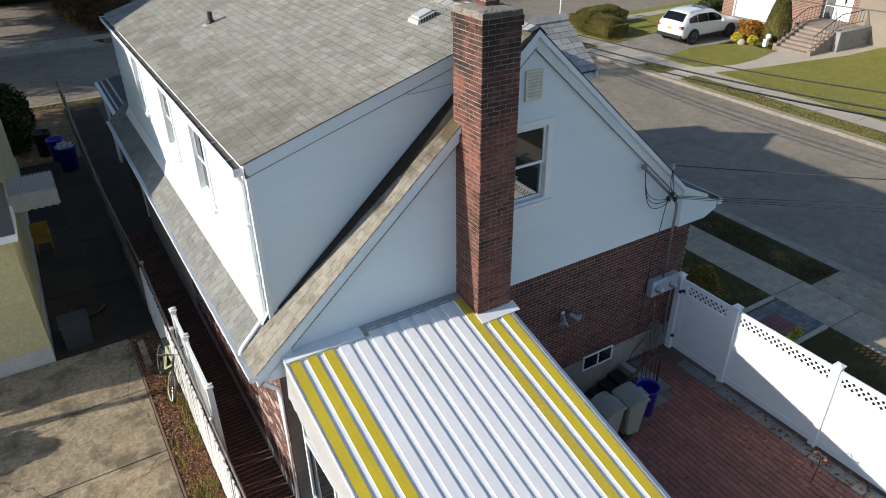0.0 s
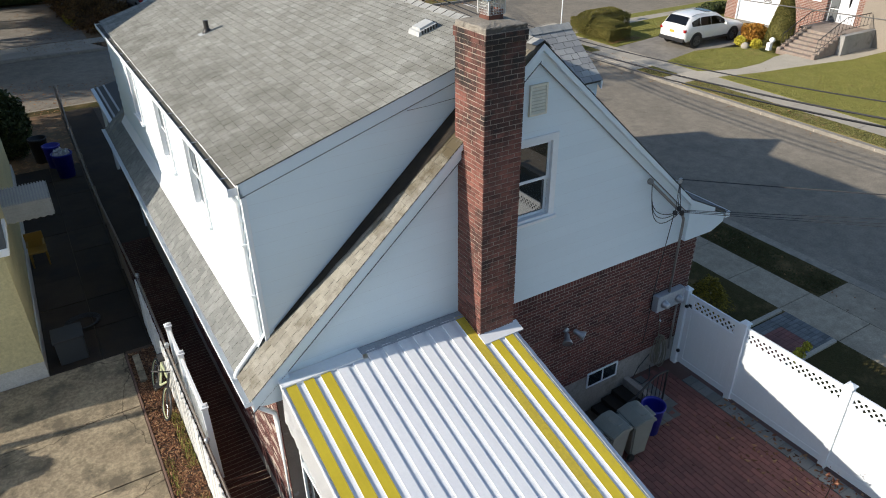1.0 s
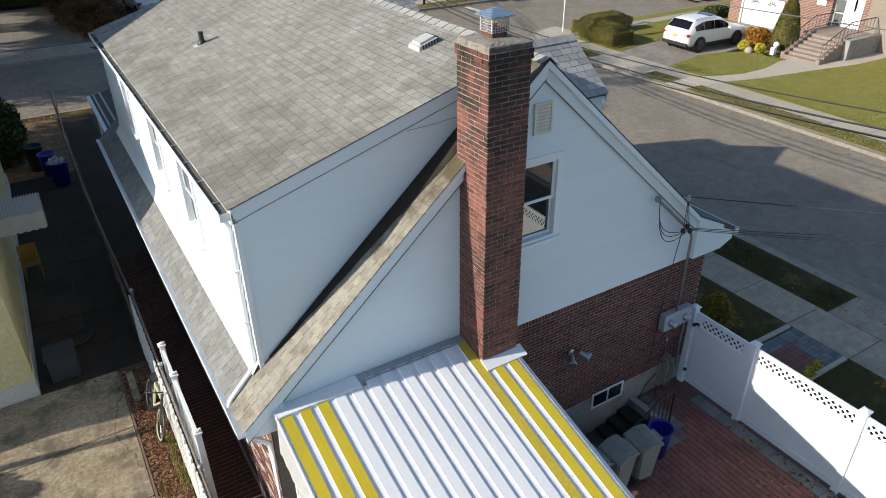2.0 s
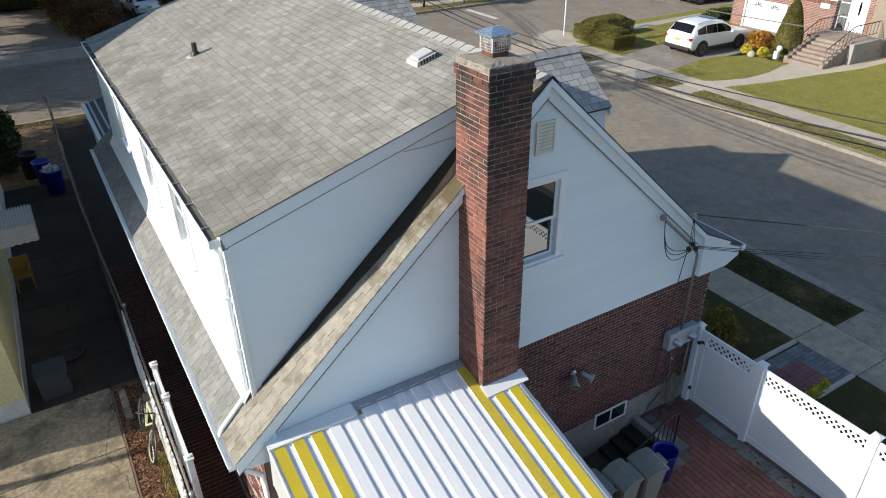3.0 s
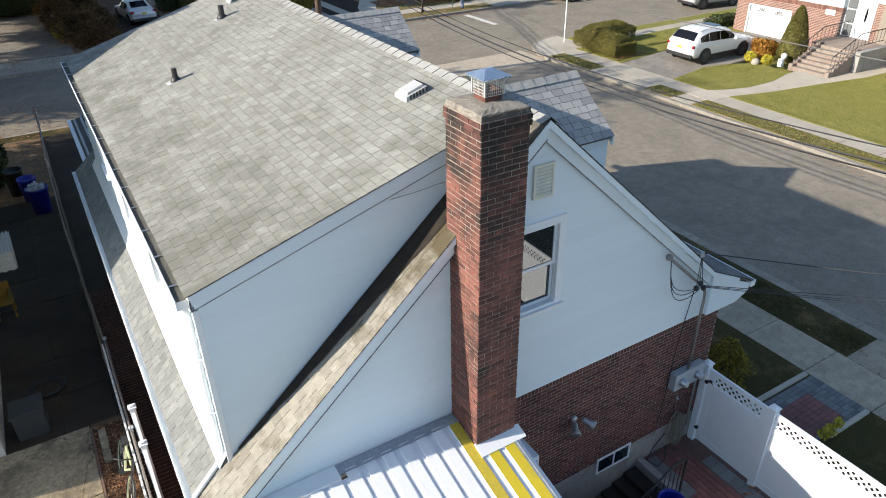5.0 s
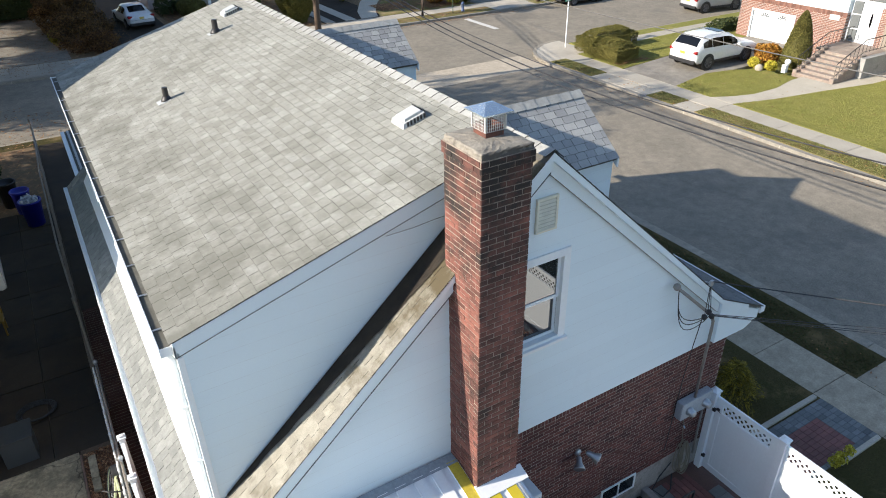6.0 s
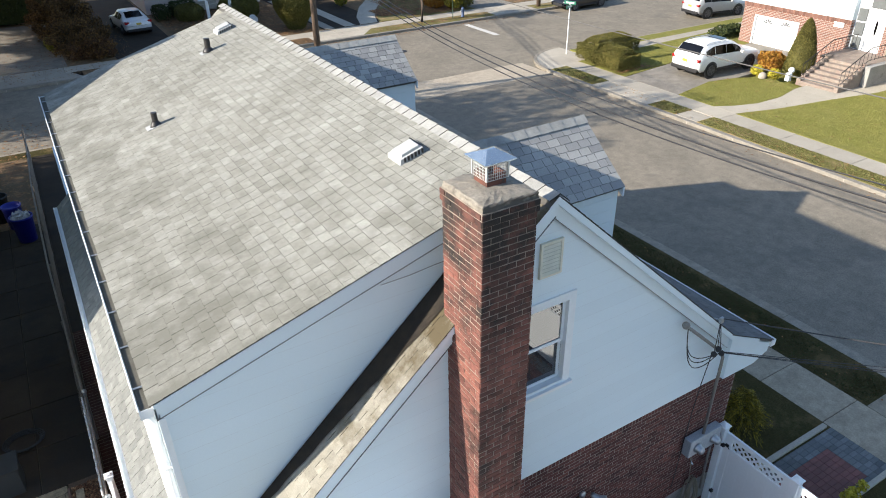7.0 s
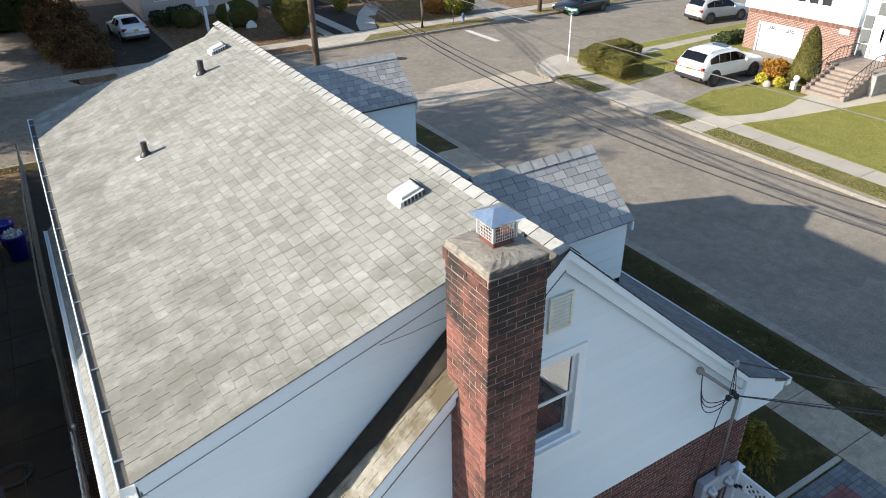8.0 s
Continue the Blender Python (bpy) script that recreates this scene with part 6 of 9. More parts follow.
for yc in (12.42, 13.45):
    rim_pts = [2 * math.pi * k / 32 for k in range(33)]
    w = part("wheel", tube(bmesh.new(), [on_bike(yc + 0.31 * math.cos(a), 0.33 + 0.31 * math.sin(a)) for a in rim_pts], 0.024, 8), BLACK_IRON, bike)
    part("rim", tube(bmesh.new(), [on_bike(yc + 0.28 * math.cos(a), 0.33 + 0.28 * math.sin(a)) for a in rim_pts], 0.012, 6), BIKE, w, "pale green rim")
    bm = bmesh.new()
    for k in range(16):
        a = 2 * math.pi * k / 16
        tube(bm, [on_bike(yc, 0.33), on_bike(yc + 0.28 * math.cos(a), 0.33 + 0.28 * math.sin(a))], 0.002, 3)
    part("spokes", bm, STEEL, w)
for a, b, m in (((13.45, 0.33), (13.02, 0.35), BLACK_IRON), ((13.02, 0.35), (13.16, 0.82), BIKE), ((13.14, 0.76), (12.6, 0.78), BIKE), ((13.02, 0.35), (12.58, 0.72), BIKE), ((12.56, 0.92), (12.42, 0.33), BLACK_IRON), ((13.45, 0.33), (13.14, 0.76), BLACK_IRON)):
    part("frame_tube", tube(bmesh.new(), [on_bike(*a), on_bike(*b)], 0.022, 8), m, bike)
part("handlebar", tube(bmesh.new(), [on_bike(12.72, 0.98, -0.3), on_bike(12.6, 1.0, -0.2), on_bike(12.56, 0.95), on_bike(12.6, 1.0, 0.12), on_bike(12.7, 0.98, 0.2)], 0.015, 6), BLACK_IRON, bike)
part("saddle", boxed(1.06, 1.2, 13.08, 13.34, 0.84, 0.9, 0.028), BLACK_IRON, bike)
part("chain_ring", lathe(bmesh.new(), [(0.02, -0.006), (0.1, -0.006), (0.1, 0.006), (0.02, 0.006)], 0.95, 13.02, 0.36, 16), BLACK_IRON, bike)
part("plank", boxed(0.66, 0.8, 13.75, 14.75, 0.01, 0.06, 0.004), OLD_CONCRETE, bed, "grey weathered board")

# neighbour's yellow house, low wing in front and a tall gabled body behind
nb = thing("yellow_house", -4.0, 18.0, 0, "cream-yellow sided neighbour house with white base", "house")
part("base_wall", boxed(-8.6, -0.98, 15.07, 27.6, -0.3, 0.40), surface("white_base", (0.62, 0.61, 0.58), (0.5, 0.49, 0.46), fine=25, coarse=2, bump=0.3), nb, "white-painted foundation")
wing = part("front_wall", boxed(-8.6, -1.0, 15.10, 16.4, 0.40, 3.1), YELLOW_SIDING, nb)
for i in range(11):
    z = 0.4 + i * 0.25
    bm = bmesh.new()
    v = [bm.verts.new(p) for p in ((-8.6, 15.075, z), (-0.985, 15.075, z), (-0.985, 15.095, z + 0.245), (-8.6, 15.095, z + 0.245), (-8.6, 15.11, z), (-0.985, 15.11, z), (-0.985, 15.11, z + 0.245), (-8.6, 15.11, z + 0.245))]
    for fc in ((0, 1, 2, 3), (7, 6, 5, 4), (4, 5, 1, 0), (5, 6, 2, 1), (6, 7, 3, 2), (7, 4, 0, 3)):
        bm.faces.new([v[j] for j in fc])
    part("siding_board", bm, YELLOW_SIDING, wing)
part("corner_trim", boxed(-1.06, -0.97, 15.06, 15.16, 0.4, 3.1), YELLOW_SIDING, nb)
bm = prism(bmesh.new(), [(16.1, 0.4), (27.6, 0.4), (27.6, 4.6), (21.0, 8.75), (17.3, 5.75), (16.1, 5.05)], "x", -9.0, -1.02)
part("tall_body", bm, YELLOW_SIDING, nb)
for i in range(20):
    z = 0.45 + i * 0.25
    part("siding_board", boxed(-1.03, -1.006, 16.4, 25.9, z, z + 0.24), YELLOW_SIDING, nb)
bm = bmesh.new()
slab(bm, [(-9.3, 21.0, 8.95), (-0.8, 21.0, 8.95), (-0.8, 15.95, 5.05), (-9.3, 15.95, 5.05)], 0.15)
slab(bm, [(-9.3, 21.0, 8.95), (-0.8, 21.0, 8.95), (-0.8, 28.0, 4.6), (-9.3, 28.0, 4.6)], 0.15)
part("roof", bm, UNDERLAY, nb, "dark shingle gable roof")
bm = bmesh.new()
slab(bm, [(-8.65, 16.4, 3.75), (-0.86, 16.4, 3.75), (-0.86, 14.95, 3.2), (-8.65, 14.95, 3.2)], 0.08)
part("wing_roof", bm, UNDERLAY, nb, "dark low roof of the front wing")
part("eave_trim", boxed(-8.65, -0.85, 14.9, 14.98, 3.06, 3.2), TRIM, nb)
part("eave_trim", boxed(-0.9, -0.84, 14.98, 16.4, 3.06, 3.2), TRIM, nb)
# out of view; added so a straight shadow edge falls on the concrete yard
part("rear_ell", boxed(-8.62, -5.5, 15.06, 17.0, -0.2, 6.2), YELLOW_SIDING, nb, "unseen tall block added for the shadow edge on the yard")
part("chimney", boxed(-2.6, -1.9, 21.2, 21.9, 6.5, 10.3), BRICK, nb)
door_aw = part("door_awning", slab(bmesh.new(), [(-1.02, 18.72, 2.5), (0.02, 18.72, 2.5), (0.02, 19.5, 2.64), (-1.02, 19.5, 2.64)], 0.02), GREY_PAINT, nb, "grey ribbed metal door awning")
for i in range(16):
    x = -1.01 + i * 0.065
    part("rib", slab(bmesh.new(), [(x, 18.71, 2.53), (x + 0.028, 18.71, 2.53), (x + 0.028, 19.51, 2.67), (x, 19.51, 2.67)], 0.03), WORN_WHITE, door_aw)
for i in range(5):  # lapped strips of the hanging front, the lowest one scalloped
    z, y = 2.5 - i * 0.085, 18.71 - i * 0.012
    hem = [(-1.02 + k * 0.08, z - 0.095 + (0.03 * (k % 2) if i == 4 else 0)) for k in range(14)]
    bm = prism(bmesh.new(), [(0.02, z), (-1.02, z)] + hem, "y", y - 0.012, y)
    part("valance_strip", bm, WORN_WHITE, door_aw)
part("valance_end", slab(bmesh.new(), [(0.025, 18.66, 2.1), (0.025, 18.72, 2.52), (0.025, 19.5, 2.66), (0.025, 19.5, 2.52)], 0.01), WORN_WHITE, door_aw)

# clutter in the shaded alley
box_ = thing("storage_box", -0.4, 15.6, 0, "grey lidded storage box against the wall", "storage box")
part("body", boxed(-0.72, -0.15, 15.28, 15.8, 0.0, 0.58, 0.02), surface("grey_plastic", (0.04, 0.045, 0.05), grain=0.2, rough=0.6, bump=0.1), box_)
part("lid", boxed(-0.75, -0.12, 15.25, 15.83, 0.58, 0.64, 0.02), surface("grey_plastic_lid", (0.03, 0.033, 0.036), grain=0.2, rough=0.6, bump=0.1), box_)
ych = thing("yellow_chair", -0.7, 20.4, 0, "yellow plastic chair in the alley", "chair")
YP = surface("yellow_plastic", (0.3, 0.17, 0.02), (0.22, 0.13, 0.02), grain=0.2, rough=0.5, bump=0.05)
part("seat", boxed(-0.92, -0.47, 20.18, 20.63, 0.4, 0.44, 0.012), YP, ych)
part("backrest", boxed(-0.92, -0.47, 20.6, 20.64, 0.44, 0.86, 0.012), YP, ych)
for x in (-0.89, -0.5):
    part("armrest", boxed(x - 0.025, x + 0.025, 20.2, 20.6, 0.62, 0.65, 0.01), YP, ych)
    for y in (20.21, 20.6):
        part("leg", boxed(x - 0.02, x + 0.02, y - 0.02, y + 0.02, 0, 0.4), YP, ych)
hc = thing("hose_coil", -0.1, 16.6, 0, "dark garden hose coiled on the concrete", "hose")
for k in range(4):
    pts = [(-0.1 + (0.3 + 0.03 * k) * math.cos(a), 16.75 + (0.24 + 0.03 * k) * math.sin(a), 0.02 + 0.014 * k) for a in [2 * math.pi * j / 26 for j in range(27)]]
    part("hose_loop", tube(bmesh.new(), pts, 0.013, 6), CABLE, hc)


def round_can(x, y, r, h, material, label, lid=None):
    c = thing("trash_can", x, y, 0, label, "trash can", "cans by the chain-link fence")
    part("body", lathe(bmesh.new(), [(r * 0.8, 0), (r, h - 0.06), (r * 1.08, h - 0.05), (r * 1.08, h), (r * 0.96, h), (r * 0.94, h - 0.1)], x, y, 0, 20), material, c, smooth=True)
    if lid:
        part("bag", leaf_cloud(bmesh.new(), (x, y, h), (r * 0.8, r * 0.8, 0.12), 160, 0.09, random.Random(4), 0.5), lid, c, "white plastic bag")


round_can(0.6, 26.5, 0.32, 0.85, BLUE, "blue plastic rubbish can with white bag", plain("white_bag", (0.6, 0.62, 0.66), 0.5))
round_can(0.36, 27.65, 0.28, 0.8, BLUE, "open blue plastic rubbish can")
round_can(0.0, 28.4, 0.3, 0.9, surface("black_plastic", (0.02, 0.02, 0.02), grain=0.2, rough=0.5, bump=0.1), "black plastic rubbish can")
for x, y, s, n, sd in ((-0.9, 29.5, (0.9, 1.3, 1.3), 5200, 31), (-2.6, 31.5, (1.2, 1.2, 1.6), 3600, 32)):
    shrub("dark_yew", x, y, s, n, 0.09, LEAF_DARK, "dense dark evergreen yew bush", seed=sd)

# side entrance porch at the far end of the house
porch = part("side_porch", slab(bmesh.new(), [(2.14, 21.0, 2.9), (4.6, 21.0, 3.5), (4.6, 26.2, 3.5), (2.14, 26.2, 2.9)], 0.08), UNDERLAY, house, "low dark porch roof")
part("porch_gutter", boxed(2.03, 2.135, 20.95, 26.3, 2.8, 2.9, 0.012), TRIM, porch, "white porch gutter")
part("porch_trim", boxed(2.14, 2.17, 20.95, 26.3, 2.62, 2.8), TRIM, porch)
for i in range(2):
    part("porch_slat", slab(bmesh.new(), [(2.2 + i * 0.2, 21.0, 2.935 + i * 0.049), (2.26 + i * 0.2, 21.0, 2.95 + i * 0.049), (2.26 + i * 0.2, 26.2, 2.95 + i * 0.049), (2.2 + i * 0.2, 26.2, 2.935 + i * 0.049)], 0.03), WORN_WHITE, porch, "worn white metal slat")
for y in (21.1, 23.4, 26.1):
    part("porch_post", boxed(2.16, 2.26, y, y + 0.1, 0, 2.64), WOOD_POLE if y == 23.4 else TRIM, porch)

# an unseen round bush and bare pole further west, added to cast the yard's shadows
shrub("round_bush", -4.75, 13.0, (0.62, 0.66, 0.78), 4200, 0.08, LEAF_DARK, "dense round evergreen bush in the yard", seed=33, z=0.0)
yp = thing("shadow_pole", -7.6, 14.28, 0, "unseen wooden pole added for its shadow on the yard", "pole")
part("shaft", tube(bmesh.new(), [(-7.6, 14.28, -0.1), (-7.6, 14.28, 4.3)], [0.1, 0.08], 10), WOOD_POLE, yp, smooth=True)


# ---- roof fittings ----
def roof_pipe(x, y, h, r):
    z = dormer_z(x)
    p = part("vent_pipe", tube(bmesh.new(), [(x, y, z - 0.05), (x, y, z + h)], r, 14), BLACK_IRON, roof, "black plumbing vent pipe")
    bm = lathe(bmesh.new(), [(r * 2.1, -0.03), (r * 1.8, 0.02), (r * 1.25, 0.07), (r * 1.05, 0.08)], x, y, z + 0.01, 14)
    part("flashing_boot", bm, BLACK_IRON, p, "black rubber boot", smooth=True)
    bm = bmesh.new()
    slab(bm, [(x - 0.17, y - 0.1, dormer_z(x - 0.17) + 0.024), (x + 0.05, y - 0.1, dormer_z(x + 0.05) + 0.024), (x + 0.05, y + 0.1, dormer_z(x + 0.05) + 0.024), (x - 0.17, y + 0.1, dormer_z(x - 0.17) + 0.024)], 0.008)
    part("flashing_plate", bm, WORN_WHITE, p, "pale painted flashing plate")


roof_pipe(3.70, 15.42, 0.24, 0.05)
roof_pipe(5.34, 17.93, 0.27, 0.06)


def box_vent(x, y):
    """A low square roof vent with a louvred side."""
    w = 0.175
    bm = bmesh.new()
    pts = []
    for i, (dx, dy) in enumerate(((-w, -w), (w, -w), (w, w), (-w, w))):
        pts.append((x + dx, y + dy, dormer_z(x + dx)))
    top = [(px + (0.02 if px < x else -0.02), py + (0.02 if py < y else -0.02), pz + 0.12) for px, py, pz in pts]
    lo = [bm.verts.new(p) for p in pts]
    hi = [bm.verts.new(p) for p in top]
    for k in range(4):
        bm.faces.new((lo[k], lo[(k + 1) % 4], hi[(k + 1) % 4], hi[k]))
    bm.faces.new(hi)
    bmesh.ops.bevel(bm, geom=[e for e in bm.edges if all(v in hi for v in e.verts)], offset=0.035, segments=4, affect="EDGES")
    v = part("roof_vent", bm, WORN_WHITE, roof, "low white square roof vent")
    for i in range(9):
        yy = y - w + 0.04 + i * 0.04
        part("louvre", slab(bmesh.new(), [(x + w - 0.004, yy, dormer_z(x + w) + 0.025), (x + w + 0.012, yy, dormer_z(x + w) + 0.025), (x + w + 0.004, yy, dormer_z(x + w) + 0.095), (x + w - 0.012, yy, dormer_z(x + w) + 0.095)], 0.016), BLACK_IRON, v)
    for i in range(6):
        xx = x - w + 0.06 + i * 0.05
        part("louvre", boxed(xx, xx + 0.025, y - w - 0.004, y - w + 0.012, dormer_z(xx) + 0.03, dormer_z(xx) + 0.09), BLACK_IRON, v)


box_vent(5.90, 10.52)
box_vent(5.92, 18.82)


# ---- cars ----
def car_paint(name, c, rough=0.28):
    m = plain(name, c, rough)
    b = m.node_tree.nodes["Principled BSDF"]
    b.inputs["Coat Weight"].default_value, b.inputs["Coat Roughness"].default_value = 0.7, 0.06
    return m


TYRE = surface("tyre_rubber", (0.02, 0.02, 0.02), grain=0.2, rough=0.8, bump=0.1)
RED_LAMP, CLEAR_LAMP = plain("red_lamp", (0.35, 0.01, 0.012), 0.2), plain("clear_lamp", (0.6, 0.62, 0.65), 0.15)
PLATE = plain("plate_yellow", (0.6, 0.42, 0.05), 0.5)
DARK_RIM = plain("dark_alloy", (0.16, 0.16, 0.17), 0.35, 0.7)
TRIM_DARK = plain("dark_trim", (0.02, 0.02, 0.022), 0.55)


def car(x, y, rz, length, width, height, paint, label, kind="suv", z=0.0):
    """A parked car, its nose along +x before the turn: lofted body, panes, lamps, wheels."""
    c = thing("car", x, y, z, label, "car", rz=rz)
    L, W, H = length, width / 2, height
    belt = 0.60 * H
    if kind == "suv":   # stations: place, low edge, belt, top, half width, half width of roof
        st = [(0.0, .30, .54, .60, .84, .80), (.012, .22, .60, .66, .93, .84), (.03, .2, .635, .71, .965, .83), (.055, .2, .65, .80, .985, .79), (.085, .2, .655, .90, .995, .75), (.11, .2, .655, .955, 1.0, .735), (.17, .2, .65, .985, 1.0, .735), (.3, .2, .64, 1.0, 1.0, .74),
              (.44, .2, .63, .995, 1.0, .74), (.52, .2, .625, .97, 1.0, .74), (.58, .2, .62, .90, 1.0, .76), (.66, .2, .605, .755, 1.0, .82), (.715, .2, .595, .65, 1.0, .87), (.8, .2, .585, .625, .995, .86), (.9, .21, .56, .595, .97, .82), (.955, .22, .51, .55, .92, .75), (.985, .25, .44, .48, .83, .65), (.998, .3, .36, .4, .7, .5)]
    else:
        st = [(0.0, .36, .56, .60, .84, .76), (.02, .24, .6, .66, .92, .8), (.1, .2, .64, .69, .97, .8), (.18, .2, .64, .74, 1.0, .72), (.3, .2, .63, .96, 1.0, .66), (.42, .2, .62, 1.0, 1.0, .66),
              (.54, .2, .61, .98, 1.0, .66), (.66, .2, .60, .74, 1.0, .74), (.72, .2, .59, .64, 1.0, .82), (.85, .2, .55, .6, .98, .82), (.95, .22, .48, .52, .92, .76), (.995, .3, .40, .44, .78, .66)]
    bm = bmesh.new()
    rings = []
    for s, lo, be, to, w, wr in st:
        px = (s - 0.5) * L
        half = [(W * w * 0.9, lo * H), (W * w, (lo + 0.1) * H), (W * w * 1.0, (be - 0.12) * H), (W * w * 0.965, be * H), (W * (wr + 0.03), (to - 0.03) * H), (W * wr * 0.9, to * H), (0, (to + 0.012) * H)]
        ring = [(px, -a, b) for a, b in half] + [(px, a, b) for a, b in half[-2::-1]]
        rings.append([bm.verts.new(p) for p in ring])
    for a, b in zip(rings, rings[1:]):
        for k in range(len(a) - 1):
            bm.faces.new((a[k], b[k], b[k + 1], a[k + 1]))
        bm.faces.new((a[-1], b[-1], b[0], a[0]))
    bm.faces.new(rings[0])
    bm.faces.new(rings[-1][::-1])
    body = part("body", bm, paint, c, local=True, smooth=True)

    def at(s, f, side, out=0.012):
        """A spot on the glasshouse: s along the car, f from belt to roof."""
        for p, q in zip(st, st[1:]):
            if p[0] <= s <= q[0]:
                g = (s - p[0]) / (q[0] - p[0])
                _, lo, be, to, w, wr = [u + (v - u) * g for u, v in zip(p, q)]
                break
        y0, z0, y1, z1 = W * w * 0.965, be * H, W * (wr + 0.03), (to - 0.03) * H
        return ((s - 0.5) * L, side * (y0 + (y1 - y0) * f + out), z0 + (z1 - z0) * f)
    spans = [(.105, .236), (.242, .404), (.41, .635)] if kind == "suv" else [(.27, .40), (.415, .62)]
    for side in (-1, 1):
        for a, b in spans:
            bm = bmesh.new()
            steps = 5
            lo_ = [at(a + (b - a) * i / steps, 0.08, side) for i in range(steps + 1)]
            hi_ = [at(a + (b - a) * i / steps, 0.84 if a > .2 or kind != "suv" else 0.6 + 0.24 * i / steps, side) for i in range(steps + 1)]
            v0, v1 = [bm.verts.new(p) for p in lo_], [bm.verts.new(p) for p in hi_]
            for i in range(steps):
                bm.faces.new((v0[i], v0[i + 1], v1[i + 1], v1[i]))
            bmesh.ops.solidify(bm, geom=bm.faces[:], thickness=0.008)
            part("side_window", bm, CAR_GLASS, c, local=True)
    # rear and front screens lie just over the body's sloping ends
    def screen(sa, sb, fa, fb, name):
        bm = bmesh.new()
        rows = []
        for i in range(5):
            g = i / 4
            s = sa + (sb - sa) * g
            p, q = next((p, q) for p, q in zip(st, st[1:]) if p[0] <= s <= q[0])
            h = (s - p[0]) / (q[0] - p[0])
            to, wr = p[3] + (q[3] - p[3]) * h, p[5] + (q[5] - p[5]) * h
            rows.append([bm.verts.new(((s - 0.5) * L + (-0.012 if sa < .4 else 0.012), W * wr * (0.93 if sa < .1 else 0.84) * k, (to + 0.012 - 0.012 * abs(k)) * H + 0.012)) for k in (-1, -.5, 0, .5, 1)])
        for a, b in zip(rows, rows[1:]):
            for k in range(4):
                bm.faces.new((a[k], a[k + 1], b[k + 1], b[k]))
        part(name, bm, CAR_GLASS, c, local=True)
    if kind == "suv":
        screen(.032, .1, 0, 1, "rear_screen")
        screen(.545, .712, 0, 1, "windscreen")
        for side in (-1, 1):
            part("roof_rail", tube(bmesh.new(), [((.13 - .5) * L, side * W * .7, H * .97), ((.2 - .5) * L, side * W * .7, H * 1.012), ((.44 - .5) * L, side * W * .7, H * 1.015), ((.52 - .5) * L, side * W * .7, H * .975)], 0.018, 6), GALV, c, local=True)
        part("sunroof", boxed(-.1 * L, .0 * L, -W * .45, W * .45, H * 1.006, H * 1.02, 0.004), CAR_GLASS, c, local=True)
    else:
        screen(.17, .29, 0, 1, "rear_screen")
        screen(.56, .71, 0, 1, "windscreen")
    zb = 0.56 * H if kind == "suv" else 0.6 * H
    for side in (-1, 1):
        part("tail_lamp", boxed(-L / 2 + 0.0, -L / 2 + 0.3, side * W * .8 - 0.14, side * W * .8 + 0.14, zb - 0.09, zb + 0.07, 0.04), RED_LAMP, c, local=True)
        part("head_lamp", boxed(L / 2 - 0.32, L / 2 - 0.08, side * W * .74 - 0.14, side * W * .74 + 0.14, .42 * H, .49 * H, 0.03), CLEAR_LAMP, c, local=True)
        part("mirror", boxed(.13 * L - 0.08, .13 * L + 0.08, side * W * 1.08 - 0.09, side * W * 1.08 + 0.09, belt, belt + 0.13, 0.04), paint, c, local=True)
        part("sill_trim", boxed(-.26 * L, .26 * L, side * W * .985 - 0.02, side * W * .985 + 0.02, .19 * H, .26 * H, 0.012), TRIM_DARK, c, local=True)
    part("rear_bumper", boxed(-L / 2 - 0.03, -L / 2 + 0.25, -W * .9, W * .9, .2 * H, .32 * H, 0.04), TRIM_DARK, c, local=True)
    part("front_grille", boxed(L / 2 - 0.12, L / 2 + 0.0, -W * .55, W * .55, .24 * H, .38 * H, 0.03), TRIM_DARK, c, local=True)
    part("number_plate", boxed(-L / 2 - 0.02, -L / 2 + 0.03, -0.16, 0.16, zb - 0.16, zb - 0.03), PLATE, c, local=True)
    r = 0.21 * H + 0.03
    for sx in (-.31, .29):
        for side in (-1, 1):
            bm = lathe(bmesh.new(), [(r * 1.16, -0.02), (r * 1.16, 0.02), (r * 0.4, 0.03)], sides=24)
            bmesh.ops.transform(bm, matrix=Matrix.Translation((sx * L, side * (W - 0.005), r)) @ pose(0, 0, 0, 90 * -side, 0, 0), verts=bm.verts)
            part("wheel_arch", bm, TRIM_DARK, c, local=True)
            bm = lathe(bmesh.new(), [(r * .6, -0.1), (r * .93, -0.11), (r, -0.06), (r, 0.06), (r * .93, 0.1), (r * .66, 0.1)], sides=24)
            mt = Matrix.Translation((sx * L, side * (W - 0.07), r)) @ pose(0, 0, 0, 90 * -side, 0, 0)
            bmesh.ops.transform(bm, matrix=mt, verts=bm.verts)
            w = part("wheel", bm, TYRE, c, local=True, smooth=True)
            bm = lathe(bmesh.new(), [(r * .1, 0.09), (r * .14, 0.115), (r * .2, 0.1)], sides=12)
            for k in range(5):
                a = 2 * math.pi * k / 5
                tube(bm, [(r * .12 * math.cos(a), r * .12 * math.sin(a), 0.1), (r * .68 * math.cos(a), r * .68 * math.sin(a), 0.1)], 0.03, 5)
            lathe(bm, [(r * .62, 0.08), (r * .7, 0.1), (r * .7, 0.11), (r * .64, 0.1)], sides=24)
            bmesh.ops.transform(bm, matrix=mt, verts=bm.verts)
            part("rim", bm, DARK_RIM, w, local=True)
    return c


